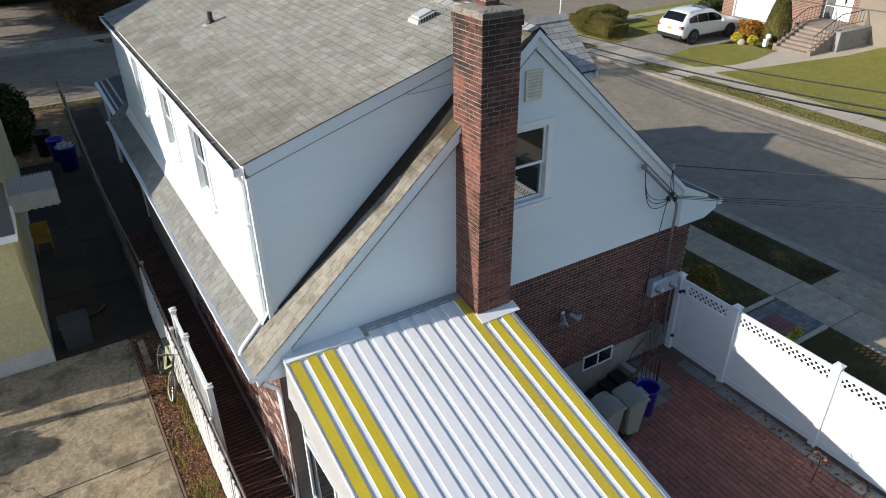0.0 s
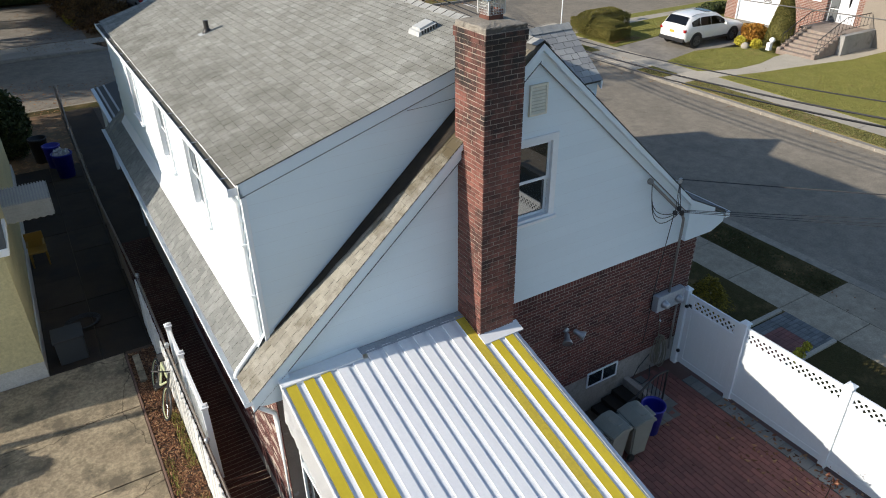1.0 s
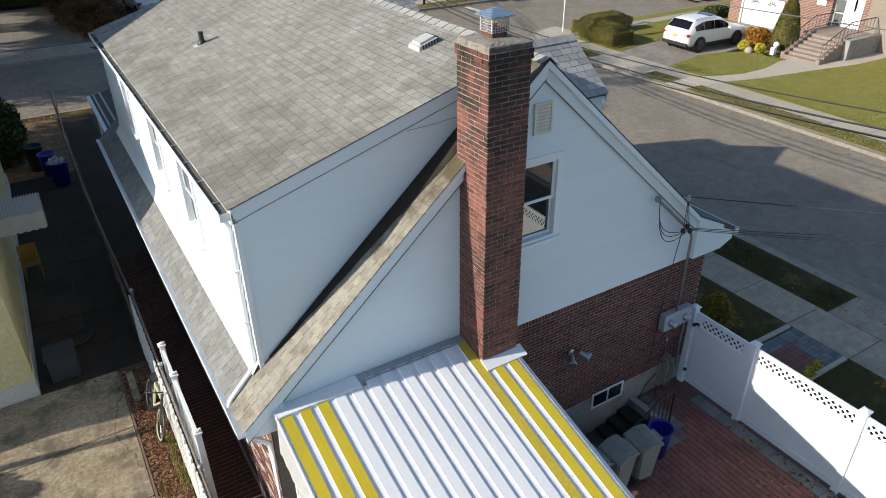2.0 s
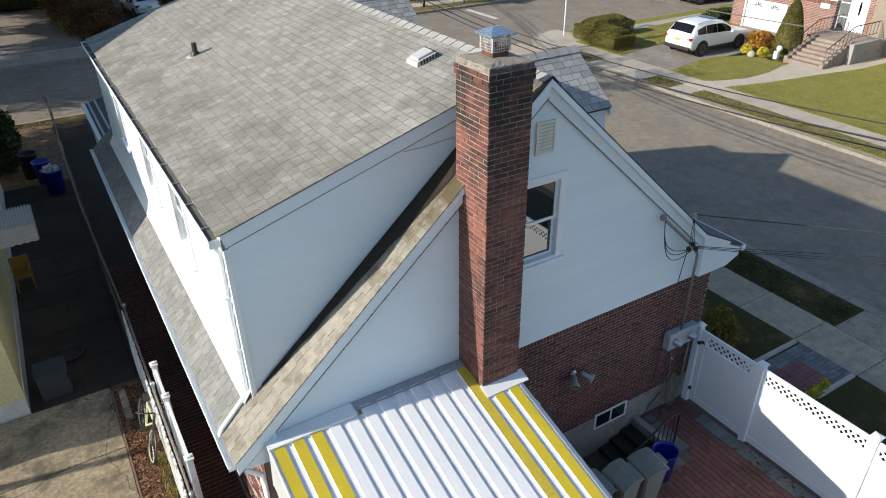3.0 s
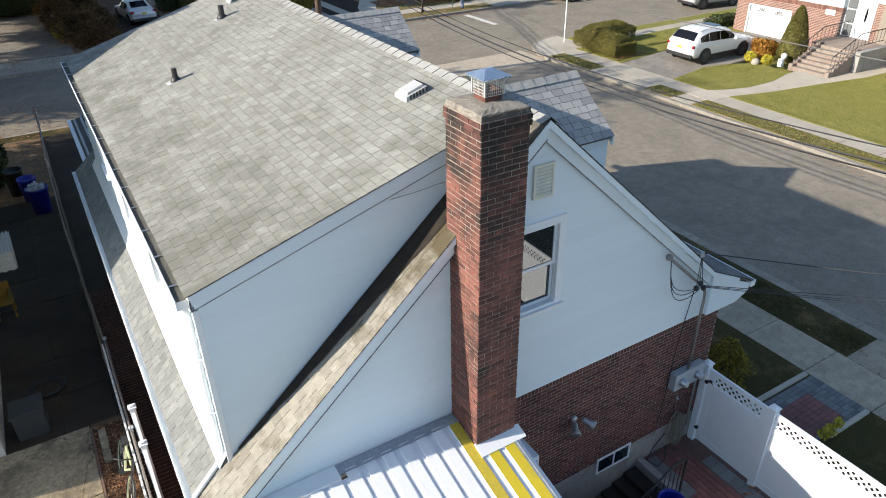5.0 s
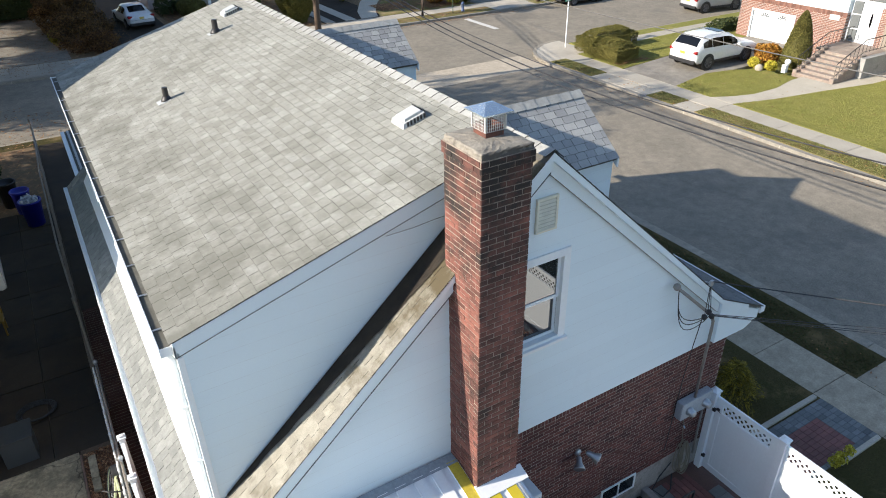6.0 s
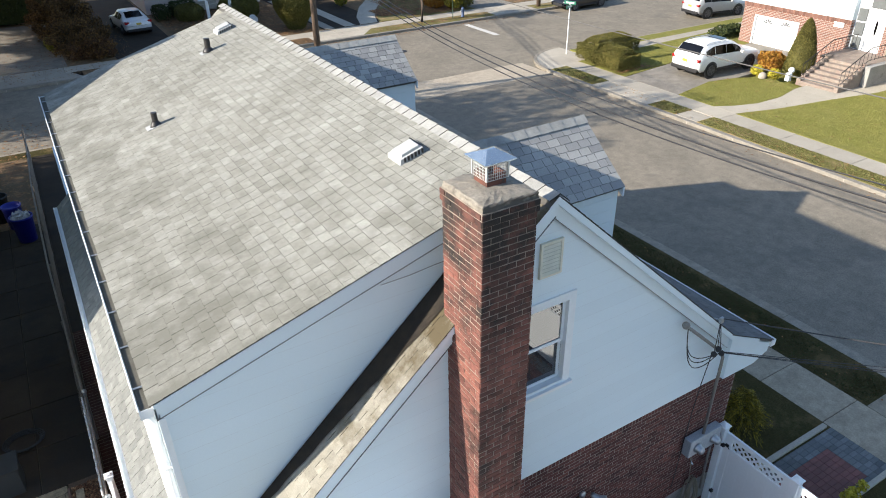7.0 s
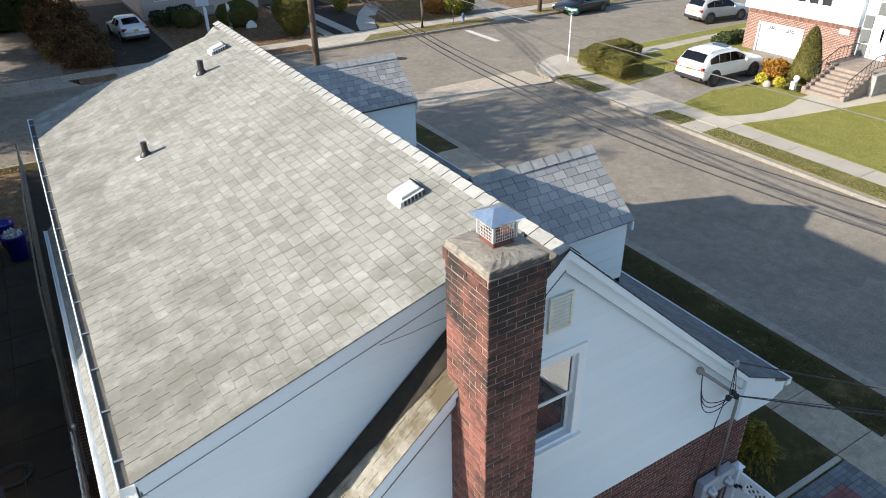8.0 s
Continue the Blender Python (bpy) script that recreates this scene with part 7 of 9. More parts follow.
WHITE_CAR = car_paint("white_car_paint", (0.8, 0.8, 0.8))
SILVER_CAR = car_paint("silver_car_paint", (0.42, 0.43, 0.45))
DARK_CAR = car_paint("black_car_paint", (0.012, 0.013, 0.016))
car(33.8, 27.4, -1, 4.9, 1.93, 1.70, WHITE_CAR, "white SUV with dark glass parked on the driveway", z=0.0)
car(45.8, 37.5, -8, 4.6, 1.82, 1.68, SILVER_CAR, "silver SUV parked along the kerb", z=-0.25)
car(39.8, 45.3, 183, 4.6, 1.8, 1.45, DARK_CAR, "black sedan parked along the far kerb", "sedan", z=-0.25)
car(8.9, 56.6, 96, 4.6, 1.8, 1.45, WHITE_CAR, "white sedan parked in a shaded driveway", "sedan", z=-0.06)

# ---- house across the side street ----
FB = surface("far_brick", (0.24, 0.125, 0.095), (0.18, 0.095, 0.072), fine=40, coarse=2, rough=0.85, bump=0.3,
             pieces=[(0.0, (0.7, 0.66, 0.64)), (0.5, (1, 1, 1)), (1.0, (1.3, 1.25, 1.2))])


def brickwork(name):
    """Brick courses in pale mortar for a wall too far off to pick single bricks."""
    m = bpy.data.materials.new(name)
    nt, bsdf = nodes_of(m)
    geo, sep, com = nt.nodes.new("ShaderNodeNewGeometry"), nt.nodes.new("ShaderNodeSeparateXYZ"), nt.nodes.new("ShaderNodeCombineXYZ")
    nt.links.new(geo.outputs["Position"], sep.inputs[0])
    nt.links.new(sep.outputs["Y"], com.inputs["X"])
    nt.links.new(sep.outputs["Z"], com.inputs["Y"])
    b = add(nt, "ShaderNodeTexBrick", Scale=1.0, Color1=(0.26, 0.115, 0.08, 1), Color2=(0.165, 0.078, 0.06, 1), Mortar=(0.38, 0.335, 0.295, 1))
    b.inputs["Mortar Size"].default_value, b.inputs["Brick Width"].default_value, b.inputs["Row Height"].default_value = 0.012, 0.24, 0.085
    nt.links.new(com.outputs[0], b.inputs["Vector"])
    c = mixed(nt, "MULTIPLY", 0.7, b.outputs["Color"], ramp(nt, noise_of(nt, 1.6, 5), [(0.3, (0.75, 0.75, 0.75)), (0.7, (1.15, 1.12, 1.1))]))
    nt.links.new(c, bsdf.inputs["Base Color"])
    bsdf.inputs["Roughness"].default_value = 0.9
    bp = add(nt, "ShaderNodeBump", Strength=0.5, Distance=0.01)
    bp.invert = True
    nt.links.new(b.outputs["Fac"], bp.inputs["Height"])
    nt.links.new(bp.outputs[0], bsdf.inputs["Normal"])
    return m


BRICKWORK = brickwork("red_brickwork")
FX = 39.7
fh = thing("garage_house", 44.0, 24.0, 0, "two-storey house, brick below and white above, with garage", "house")
part("garage_wall", boxed(FX + 0.02, 50, 24.0, 26.95, -0.3, 2.4), BRICKWORK, fh)
part("south_wall", boxed(FX + 0.02, 50, 14.0, 21.9, -0.3, 3.9), surface("taupe_render", (0.3, 0.26, 0.21), (0.25, 0.215, 0.175), fine=40, coarse=0.8, rough=0.9, bump=0.3), fh, "taupe rendered wall")
part("entry_pier", boxed(FX + 0.08, FX + 0.3, 21.9, 22.28, 0.9, 2.85), BRICKWORK, fh, "brick pier beside the entry")
part("garage_pier", boxed(FX + 0.02, FX + 0.5, 29.68, 30.6, -0.3, 2.4), BRICKWORK, fh)
part("garage_side", boxed(FX + 0.5, 50, 30.2, 30.6, -0.3, 2.4), BRICKWORK, fh)
part("garage_lintel", boxed(FX + 0.02, FX + 0.5, 26.95, 29.68, 1.7, 2.4), BRICKWORK, fh)
for i in range(52):
    part("soldier_brick", boxed(FX - 0.012, FX + 0.03, 23.98 + i * 0.128, 24.093 + i * 0.128, 2.2, 2.4, 0.006), FB, fh)
for a in ((26.87, 26.95, 0, 1.78), (29.68, 29.76, 0, 1.78), (26.95, 29.68, 1.7, 1.78)):
    part("garage_casing", boxed(FX - 0.02, FX + 0.12, *a), TRIM, fh)
gd = part("garage_door", boxed(FX + 0.12, FX + 0.17, 26.95, 29.68, 0.0, 1.7), TRIM, fh, "white panelled garage door with fan lights")
for i in range(4):
    for j in range(3):
        part("panel", boxed(FX + 0.105, FX + 0.12, 27.05 + i * 0.66, 27.6 + i * 0.66, 0.06 + j * 0.42, 0.42 + j * 0.42, 0.008), TRIM, gd)
for yc in (27.75, 28.9):
    for k in range(5):
        a = math.pi * (k + 0.5) / 5
        bm = prism(bmesh.new(), [(yc + 0.08 * math.cos(a - .2), 1.38 + 0.08 * math.sin(a - .2)), (yc + 0.3 * math.cos(a - .18), 1.38 + 0.24 * math.sin(a - .18)),
                                 (yc + 0.3 * math.cos(a + .18), 1.38 + 0.24 * math.sin(a + .18)), (yc + 0.08 * math.cos(a + .2), 1.38 + 0.08 * math.sin(a + .2))], "x", FX + 0.095, FX + 0.125)
        part("fan_light", bm, DARK_JOINT, gd)
part("upper_wall", boxed(FX, 50, 24.0, 30.9, 2.41, 6.2), SIDING, fh)
part("upper_wall", boxed(FX + 0.1, 50, 14.0, 24.0, 3.9, 6.2), SIDING, fh)
for i in range(14):
    part("siding_board", boxed(FX - 0.015, FX + 0.002, 24.0, 30.9, 2.43 + i * 0.24, 2.66 + i * 0.24), SIDING, fh)
part("roof", prism(bmesh.new(), [(FX - 0.8, 6.2), (50.8, 6.2), (45.2, 8.9)], "y", 13.5, 31.4), UNDERLAY, fh, "dark shingle roof")
for k in range(4):
    y = 25.6 + k * 0.75
    w = part("window", box(box(box(box(bmesh.new(), FX - 0.05, FX - 0.005, y, y + 0.07, 3.15, 4.6), FX - 0.05, FX - 0.005, y + 0.6, y + 0.67, 3.15, 4.6), FX - 0.05, FX - 0.005, y + 0.07, y + 0.6, 3.15, 3.22), FX - 0.05, FX - 0.005, y + 0.07, y + 0.6, 4.53, 4.6), TRIM, fh)
    part("pane", boxed(FX - 0.03, FX - 0.02, y + 0.07, y + 0.6, 3.22, 4.53), GLASS, w)
# entry
ent = part("entry_wall", boxed(FX + 0.3, FX + 0.8, 21.9, 24.0, 0.9, 3.9), TRIM, fh, "white entry surround")
FROSTED = plain("frosted_glass", (0.15, 0.16, 0.16), 0.25)
fd = part("front_door", boxed(FX + 0.2, FX + 0.3, 22.35, 23.2, 0.95, 2.92, 0.01), TRIM, ent, "white front door with oval light")
part("sidelight", boxed(FX + 0.22, FX + 0.3, 23.42, 23.88, 1.02, 1.62), FROSTED, ent)
part("sidelight", boxed(FX + 0.22, FX + 0.3, 23.42, 23.88, 1.7, 2.35), FROSTED, ent)
part("sidelight", boxed(FX + 0.22, FX + 0.3, 23.42, 23.88, 2.43, 3.05), FROSTED, ent)
for a in ((22.31, 22.35, 0.95, 2.96), (23.2, 23.24, 0.95, 2.96), (22.35, 23.2, 2.92, 2.96)):
    part("door_reveal", boxed(FX + 0.24, FX + 0.302, *a), GREY_PAINT, ent)
for z in (1.1, 1.75):
    part("door_panel", boxed(FX + 0.19, FX + 0.205, 22.45, 22.62, z, z + 0.5, 0.004), TRIM, fd)
    part("door_panel", boxed(FX + 0.19, FX + 0.205, 22.93, 23.1, z, z + 0.5, 0.004), TRIM, fd)
part("transom", boxed(FX + 0.22, FX + 0.3, 22.3, 23.3, 3.15, 3.75), FROSTED, ent)
bm = bmesh.new()
prism(bm, [(22.78 + 0.06 * math.cos(a), 2.2 + 0.38 * math.sin(a)) for a in [2 * math.pi * k / 16 for k in range(16)]], "x", FX + 0.185, FX + 0.205)
part("oval_light", bm, CAR_GLASS, ent)
part("house_sign", boxed(FX - 0.03, FX + 0.01, 24.35, 24.9, 1.95, 2.22, 0.006), TRIM, fh, "small white wall plaque")
# brick steps with stepped cheek walls and iron rails
stp = thing("brick_steps", 36.4, 22.2, 0, "pinkish stone front steps with iron rails", "steps")
ST = surface("step_stone", (0.34, 0.285, 0.235), (0.25, 0.2, 0.165), blotch=(6, 0.75, 1.1), fine=30, coarse=2, rough=0.85, bump=0.4, stain=(0.24, 0.17, 0.14), stain_scale=3, stain_at=(0.5, 0.65))
for i in range(7):
    x = 35.15 + i * 0.33
    part("step", boxed(x, FX + 0.3, 21.48, 23.25, i * 0.14 - 0.1, (i + 1) * 0.14, 0.015), ST, stp)
    for y in (21.25, 23.25):
        part("cheek_stone", boxed(x, x + 0.37, y, y + 0.23, -0.1, (i + 1) * 0.14 + 0.12, 0.03), ST, stp)
part("landing_wall", boxed(36.95, FX + 0.3, 20.95, 21.25, -0.1, 1.05, 0.02), FOUNDATION, stp, "grey rendered landing wall")
part("landing", boxed(37.45, FX + 0.3, 21.25, 23.9, 0.88, 0.97), ST, stp)
for y in (21.37, 23.37):
    part("hand_rail", tube(bmesh.new(), [(35.3, y, 0.95), (37.4, y, 1.85), (39.6, y, 1.85)], 0.025, 6), BLACK_IRON, stp)
    part("low_rail", tube(bmesh.new(), [(35.3, y, 0.35), (37.4, y, 1.25), (39.6, y, 1.25)], 0.015, 6), BLACK_IRON, stp)
    for i in range(14):
        x = 35.3 + i * 0.32
        zb = 0.3 + min(x - 35.3, 2.1) * 0.43
        part("baluster", tube(bmesh.new(), [(x, y, zb), (x, y, zb + 0.66)], 0.012, 5), BLACK_IRON, stp)
shrub("orange_shrub", 36.0, 25.6, (0.75, 0.7, 0.5), 2600, 0.075, LEAF_ORANGE, "rounded orange autumn shrub", seed=11, z=0.0)
shrub("yellow_shrub", 34.65, 25.4, (0.33, 0.33, 0.25), 900, 0.06, LEAF_YELLOW, "small bright yellow shrub", seed=12, z=0.0)
shrub("yellow_shrub", 34.8, 24.5, (0.33, 0.33, 0.25), 900, 0.06, LEAF_YELLOW, "small bright yellow shrub", seed=13, z=0.0)


def cone_tree(x, y, r, h, n, seed, z=0.0):
    """A clipped conical evergreen: trunk and a tapering shell of needles."""
    rr = random.Random(seed)
    ob = thing("conical_evergreen", x, y, z, "tall clipped conical evergreen", "tree")
    part("trunk", tube(bmesh.new(), [(x, y, z), (x, y, z + h * 0.9)], [0.06, 0.015], 6), BARK, ob)
    bm = bmesh.new()
    for _ in range(n):
        f = rr.random() ** 0.8
        a = rr.uniform(0, 6.283)
        prof = (1 - f) ** 0.55 * min(1, f * 9 + 0.5)
        q = r * prof * rr.uniform(0.75, 1.06)
        p = Vector((x + q * math.cos(a), y + q * math.sin(a), z + 0.05 + f * h))
        d = Vector((rr.gauss(0, 1), rr.gauss(0, 1), rr.gauss(0.6, 1))).normalized()
        e = d.cross(Vector((rr.gauss(0, 1), rr.gauss(0, 1), rr.gauss(0, 1)))).normalized()
        s = rr.uniform(0.03, 0.06)
        bm.faces.new([bm.verts.new(p + s * u) for u in (d, 0.4 * e, -d, -0.4 * e)])
    part("crown", bm, LEAF_OLIVE, ob)
    core = lathe(bmesh.new(), [(r * 0.5, 0.05), (r * 0.9, h * 0.12), (r * 0.82, h * 0.3), (r * 0.66, h * 0.5), (r * 0.47, h * 0.7), (r * 0.25, h * 0.87), (0.03, h * 0.97)], x, y, z, 20)
    part("inner_crown", core, LEAF_OLIVE, ob, smooth=True)


cone_tree(36.5, 24.3, 0.8, 2.8, 26000, 22)
pot = thing("garden_ornaments", 35.2, 23.95, 0, "white globe lamp and box beside the steps", "garden lamp")
part("globe", lathe(bmesh.new(), [(0.02, 0), (0.1, 0.03), (0.16, 0.13), (0.13, 0.25), (0.03, 0.3)], 35.42, 24.0, 0.32, 14), TRIM, pot, smooth=True)
part("stand", tube(bmesh.new(), [(35.42, 24.0, 0), (35.42, 24.0, 0.34)], 0.04, 8), BLACK_IRON, pot)
part("white_box", boxed(34.98, 35.2, 23.78, 24.0, 0, 0.4, 0.01), TRIM, pot)
stone = thing("boulder", 34.42, 24.9, 0, "pale rounded garden boulder among shrubs", "rock")
bm = bmesh.new()
bmesh.ops.create_icosphere(bm, subdivisions=2, radius=0.22, matrix=Matrix.Translation((34.42, 24.9, 0.1)))
for vert in bm.verts:
    vert.co += Vector(vert.co) .normalized() * 0.03 * noise.noise(vert.co * 5)
part("stone", bm, CONCRETE, stone, smooth=True)


def hedge(name, x0, x1, y0, y1, h, leaves, material, label, seed, round_=0.3, z=0.0, leaf=0.07):
    """A clipped hedge: a dark woody core under a shell of small leaves with rounded shoulders."""
    rr = random.Random(seed)
    ob = thing(name, (x0 + x1) / 2, (y0 + y1) / 2, z, label, "hedge")
    bm = boxed(x0 + 0.2, x1 - 0.2, y0 + 0.2, y1 - 0.2, z, z + h - 0.14 - round_ * 0.5, min(round_ * 0.7, h * 0.25))
    part("core", bm, material, ob)
    bm = bmesh.new()
    for _ in range(leaves):
        u, v, w = rr.uniform(-1, 1), rr.uniform(-1, 1), rr.random()
        face = rr.random()
        if face < 0.42:
            w = 1
        elif face < 0.71:
            u = 1 if rr.random() < 0.5 else -1
        else:
            v = 1 if rr.random() < 0.5 else -1
        px, py, pz = (x0 + x1) / 2 + u * (x1 - x0) / 2, (y0 + y1) / 2 + v * (y1 - y0) / 2, z + 0.03 + w * (h - 0.03)
        if w > 0.7:  # rounded shoulders
            sh = (w - 0.7) / 0.3
            px -= (px - (x0 + x1) / 2) * 0.24 * sh * abs(u) ** 3
            py -= (py - (y0 + y1) / 2) * 0.2 * sh * abs(v) ** 3
            pz -= round_ * (max(abs(u), abs(v)) ** 6) * sh
        p = Vector((px, py, pz))
        p += Vector((noise.noise(p * 1.3), noise.noise(p * 1.3 + Vector((7, 0, 0))), noise.noise(p * 1.3 + Vector((0, 9, 0))))) * 0.12
        p += Vector((rr.gauss(0, .02), rr.gauss(0, .02), rr.gauss(0, .02)))
        d = Vector((rr.gauss(0, 1), rr.gauss(0, 1), rr.gauss(0, 1))).normalized()
        e = d.cross(Vector((rr.gauss(0, 1), rr.gauss(0, 1), rr.gauss(0, 1)))).normalized()
        s = leaf * rr.uniform(0.6, 1.3)
        bm.faces.new([bm.verts.new(p + s * q) for q in (d, 0.5 * e, -d, -0.5 * e)])
    part("foliage", bm, material, ob)


hedge("clipped_hedge", 29.12, 30.75, 29.9, 32.5, 1.0, 26000, LEAF_HEDGE, "broad clipped olive-green hedge", 41, round_=0.42, leaf=0.03)
hedge("clipped_hedge", 29.4, 33.1, 32.35, 33.75, 1.05, 26000, LEAF_HEDGE, "long clipped olive-green hedge", 42, round_=0.42, leaf=0.03)
bm = litter(bmesh.new(), 29.1, 31.5, 29.6, 30.4, 0.0, 160, 0.08, random.Random(6))
tagged(part("hedge_litter", bm, LEAF_AUTUMN, None), "brown leaves under the hedge", "leaves", kind="stuff")
hedge("low_hedge", 39.0, 41.5, 31.2, 32.3, 0.7, 2200, LEAF_DARK, "low dark hedge beside the garage", 43)

# street name sign
sg = thing("street_sign", 29.5, 34.6, 0, "green street name sign on a white post", "street sign")
part("post", tube(bmesh.new(), [(29.5, 34.6, -0.1), (29.5, 34.6, 2.75)], 0.035, 8), TRIM, sg)
GREEN = plain("sign_green", (0.02, 0.16, 0.1), 0.4)
for rz, z in ((20, 2.62), (110, 2.82)):
    bm = boxed(-0.38, 0.38, -0.008, 0.008, -0.09, 0.09, 0.002)
    bmesh.ops.transform(bm, matrix=pose(29.5, 34.6, z, 0, 0, rz), verts=bm.verts)
    bl = part("blade", bm, GREEN, sg)
    for k in range(2):
        bm = boxed(-0.28, 0.26, -0.012, 0.012, -0.045 + k * 0.05, -0.015 + k * 0.05)
        bmesh.ops.transform(bm, matrix=pose(29.5, 34.6, z, 0, 0, rz), verts=bm.verts)
        part("letter_bar", bm, TRIM, bl)


# utility poles and lines
def pole(x, y, h, z=-0.1):
    p = thing("utility_pole", x, y, z, "weathered brown wooden utility pole", "utility pole", "street poles")
    part("shaft", tube(bmesh.new(), [(x, y, z - 0.3), (x, y, h)], [0.17, 0.11], 12), WOOD_POLE, p, smooth=True)
    part("crossarm", boxed(x - 1.1, x + 1.1, y - 0.05, y + 0.05, h - 0.7, h - 0.58), WOOD_POLE, p)
    return p


pole(14.0, 34.5, 10.0)
pole(36.9, 46.7, 10.0)
pole(20.9, 60.9, 10.0)
pole(15.8, -1.8, 9.5)
pole(27.3, -10.6, 9.0)
lines = thing("overhead_lines", 20.0, 30.0, 5.0, "black overhead cables sagging above the street", "cable")
for a, b, s, r in (((17.2, 42.6, 6.1), (14.6, -2.0, 6.75), 2.15, 0.016), ((17.3, 42.6, 5.85), (14.7, -2.0, 6.3), 2.1, 0.024), ((17.1, 42.6, 5.8), (14.5, -2.0, 6.2), 2.12, 0.018), ((17.15, 42.6, 5.7), (14.6, -2.0, 6.1), 2.05, 0.012),
                   ((19.2, 62.3, 7.65), (13.56, -2.0, 7.5), 1.35, 0.012)):
    line_between(a, b, s, r, "line", GREY_CABLE if a[1] > 60 else CABLE, lines)
    if a[1] < 60:  # the next span, on to the pole beyond the cross street
        line_between(a, (20.7, 60.8, a[2] + 2.0), 0.3, r, "line", CABLE, lines, 20)

# ---- north side: houses, hedges, trees ----
def simple_house(x0, x1, y0, y1, h, wall, label, storeys=2, roof_h=2.4):
    ob = thing("row_house", (x0 + x1) / 2, y0, 0, label, "house", "houses across the cross street")
    part("wall", boxed(x0, x1, y0, y1, -0.2, h), wall, ob)
    for i in range(int(h / 0.26)):
        part("siding_board", boxed(x0 - 0.01, x1 + 0.01, y0 - 0.018, y0 + 0.002, i * 0.26, i * 0.26 + 0.25), wall, ob)
    part("roof", prism(bmesh.new(), [(y0 - 0.5, h), (y1 + 0.5, h), ((y0 + y1) / 2, h + roof_h)], "x", x0 - 0.4, x1 + 0.4), UNDERLAY, ob)
    n = max(2, int((x1 - x0) / 2.4))
    for s in range(storeys):
        for k in range(n):
            cx = x0 + (x1 - x0) * (k + 0.5) / n
            z = 1.2 + s * 2.7
            if k == n // 2 and s == 0:
                part("front_door", boxed(cx - 0.5, cx + 0.5, y0 - 0.05, y0 - 0.02, 0.5, 2.6), TRIM, ob)
                for j in range(3):
                    part("step", boxed(cx - 0.8, cx + 0.8, y0 - 0.4 - (2 - j) * 0.3, y0 - 0.02, 0, 0.17 * (j + 1)), CONCRETE, ob)
                continue
            bm = bmesh.new()
            for a in ((-0.5, -0.42, 0, 1.3), (0.42, 0.5, 0, 1.3), (-0.42, 0.42, 0, 0.08), (-0.42, 0.42, 1.22, 1.3), (-0.42, 0.42, 0.62, 0.67)):
                box(bm, cx + a[0], cx + a[1], y0 - 0.07, y0 - 0.018, z + a[2], z + a[3])
            w = part("window", bm, TRIM, ob)
            part("pane", boxed(cx - 0.42, cx + 0.42, y0 - 0.035, y0 - 0.025, z + 0.08, z + 1.22), GLASS, w)
    return ob


PINK = surface("pale_pink_siding", (0.62, 0.52, 0.48), (0.56, 0.46, 0.43), grain=0.15, fine=40, coarse=0.8, rough=0.6, bump=0.05)
simple_house(10.8, 19.6, 61.2, 72, 5.6, PINK, "pale pink sided house with white door")
simple_house(23.5, 32.5, 63.0, 73, 5.6, FB, "brick house with white windows")
simple_house(36.5, 46.5, 63.0, 73, 5.6, SIDING, "white sided house with dark roof")
simple_house(-8.0, 2.5, 64.0, 74, 5.6, YELLOW_SIDING, "cream sided house in shade")
simple_house(52.0, 64.0, 60.0, 70, 5.6, SIDING, "white sided house with dark roof")
for x in (13.9, 15.5):
    gp = thing("gate_post", x, 54.8, -0.07, "white slanted-top panel post before a house", "post")
    part("panel", prism(bmesh.new(), [(x - 0.1, -0.15), (x + 0.1, -0.15), (x + 0.1, 1.5), (x - 0.1, 1.75)], "y", 54.76, 54.86), TRIM, gp)


def topiary(x, y, profile, leaves, material, label, seed, z=-0.07, leaf=0.05):
    """A clipped shrub turned from a profile of (radius, height), with a shell of small leaves."""
    rr = random.Random(seed)
    ob = thing("clipped_shrub", x, y, z, label, "shrub")
    part("core", lathe(bmesh.new(), [(max(0.03, r * 0.87), h * 0.95) for r, h in profile], x, y, z, 24), material, ob, smooth=True)
    bm = bmesh.new()
    for _ in range(leaves):
        k = rr.randrange(len(profile) - 1)
        f, a = rr.random(), rr.uniform(0, 6.283)
        q = profile[k][0] + (profile[k + 1][0] - profile[k][0]) * f
        p = Vector((x + q * math.cos(a), y + q * math.sin(a), z + profile[k][1] + (profile[k + 1][1] - profile[k][1]) * f))
        p += Vector((noise.noise(p * 1.1), noise.noise(p * 1.1 + Vector((7, 0, 0))), noise.noise(p * 1.1 + Vector((0, 9, 0))))) * 0.14
        d = Vector((rr.gauss(0, 1), rr.gauss(0, 1), rr.gauss(0, 1))).normalized()
        e = d.cross(Vector((rr.gauss(0, 1), rr.gauss(0, 1), rr.gauss(0, 1)))).normalized()
        w = leaf * rr.uniform(0.6, 1.3)
        bm.faces.new([bm.verts.new(p + w * v) for v in (d, 0.5 * e, -d, -0.5 * e)])
    part("foliage", bm, material, ob)


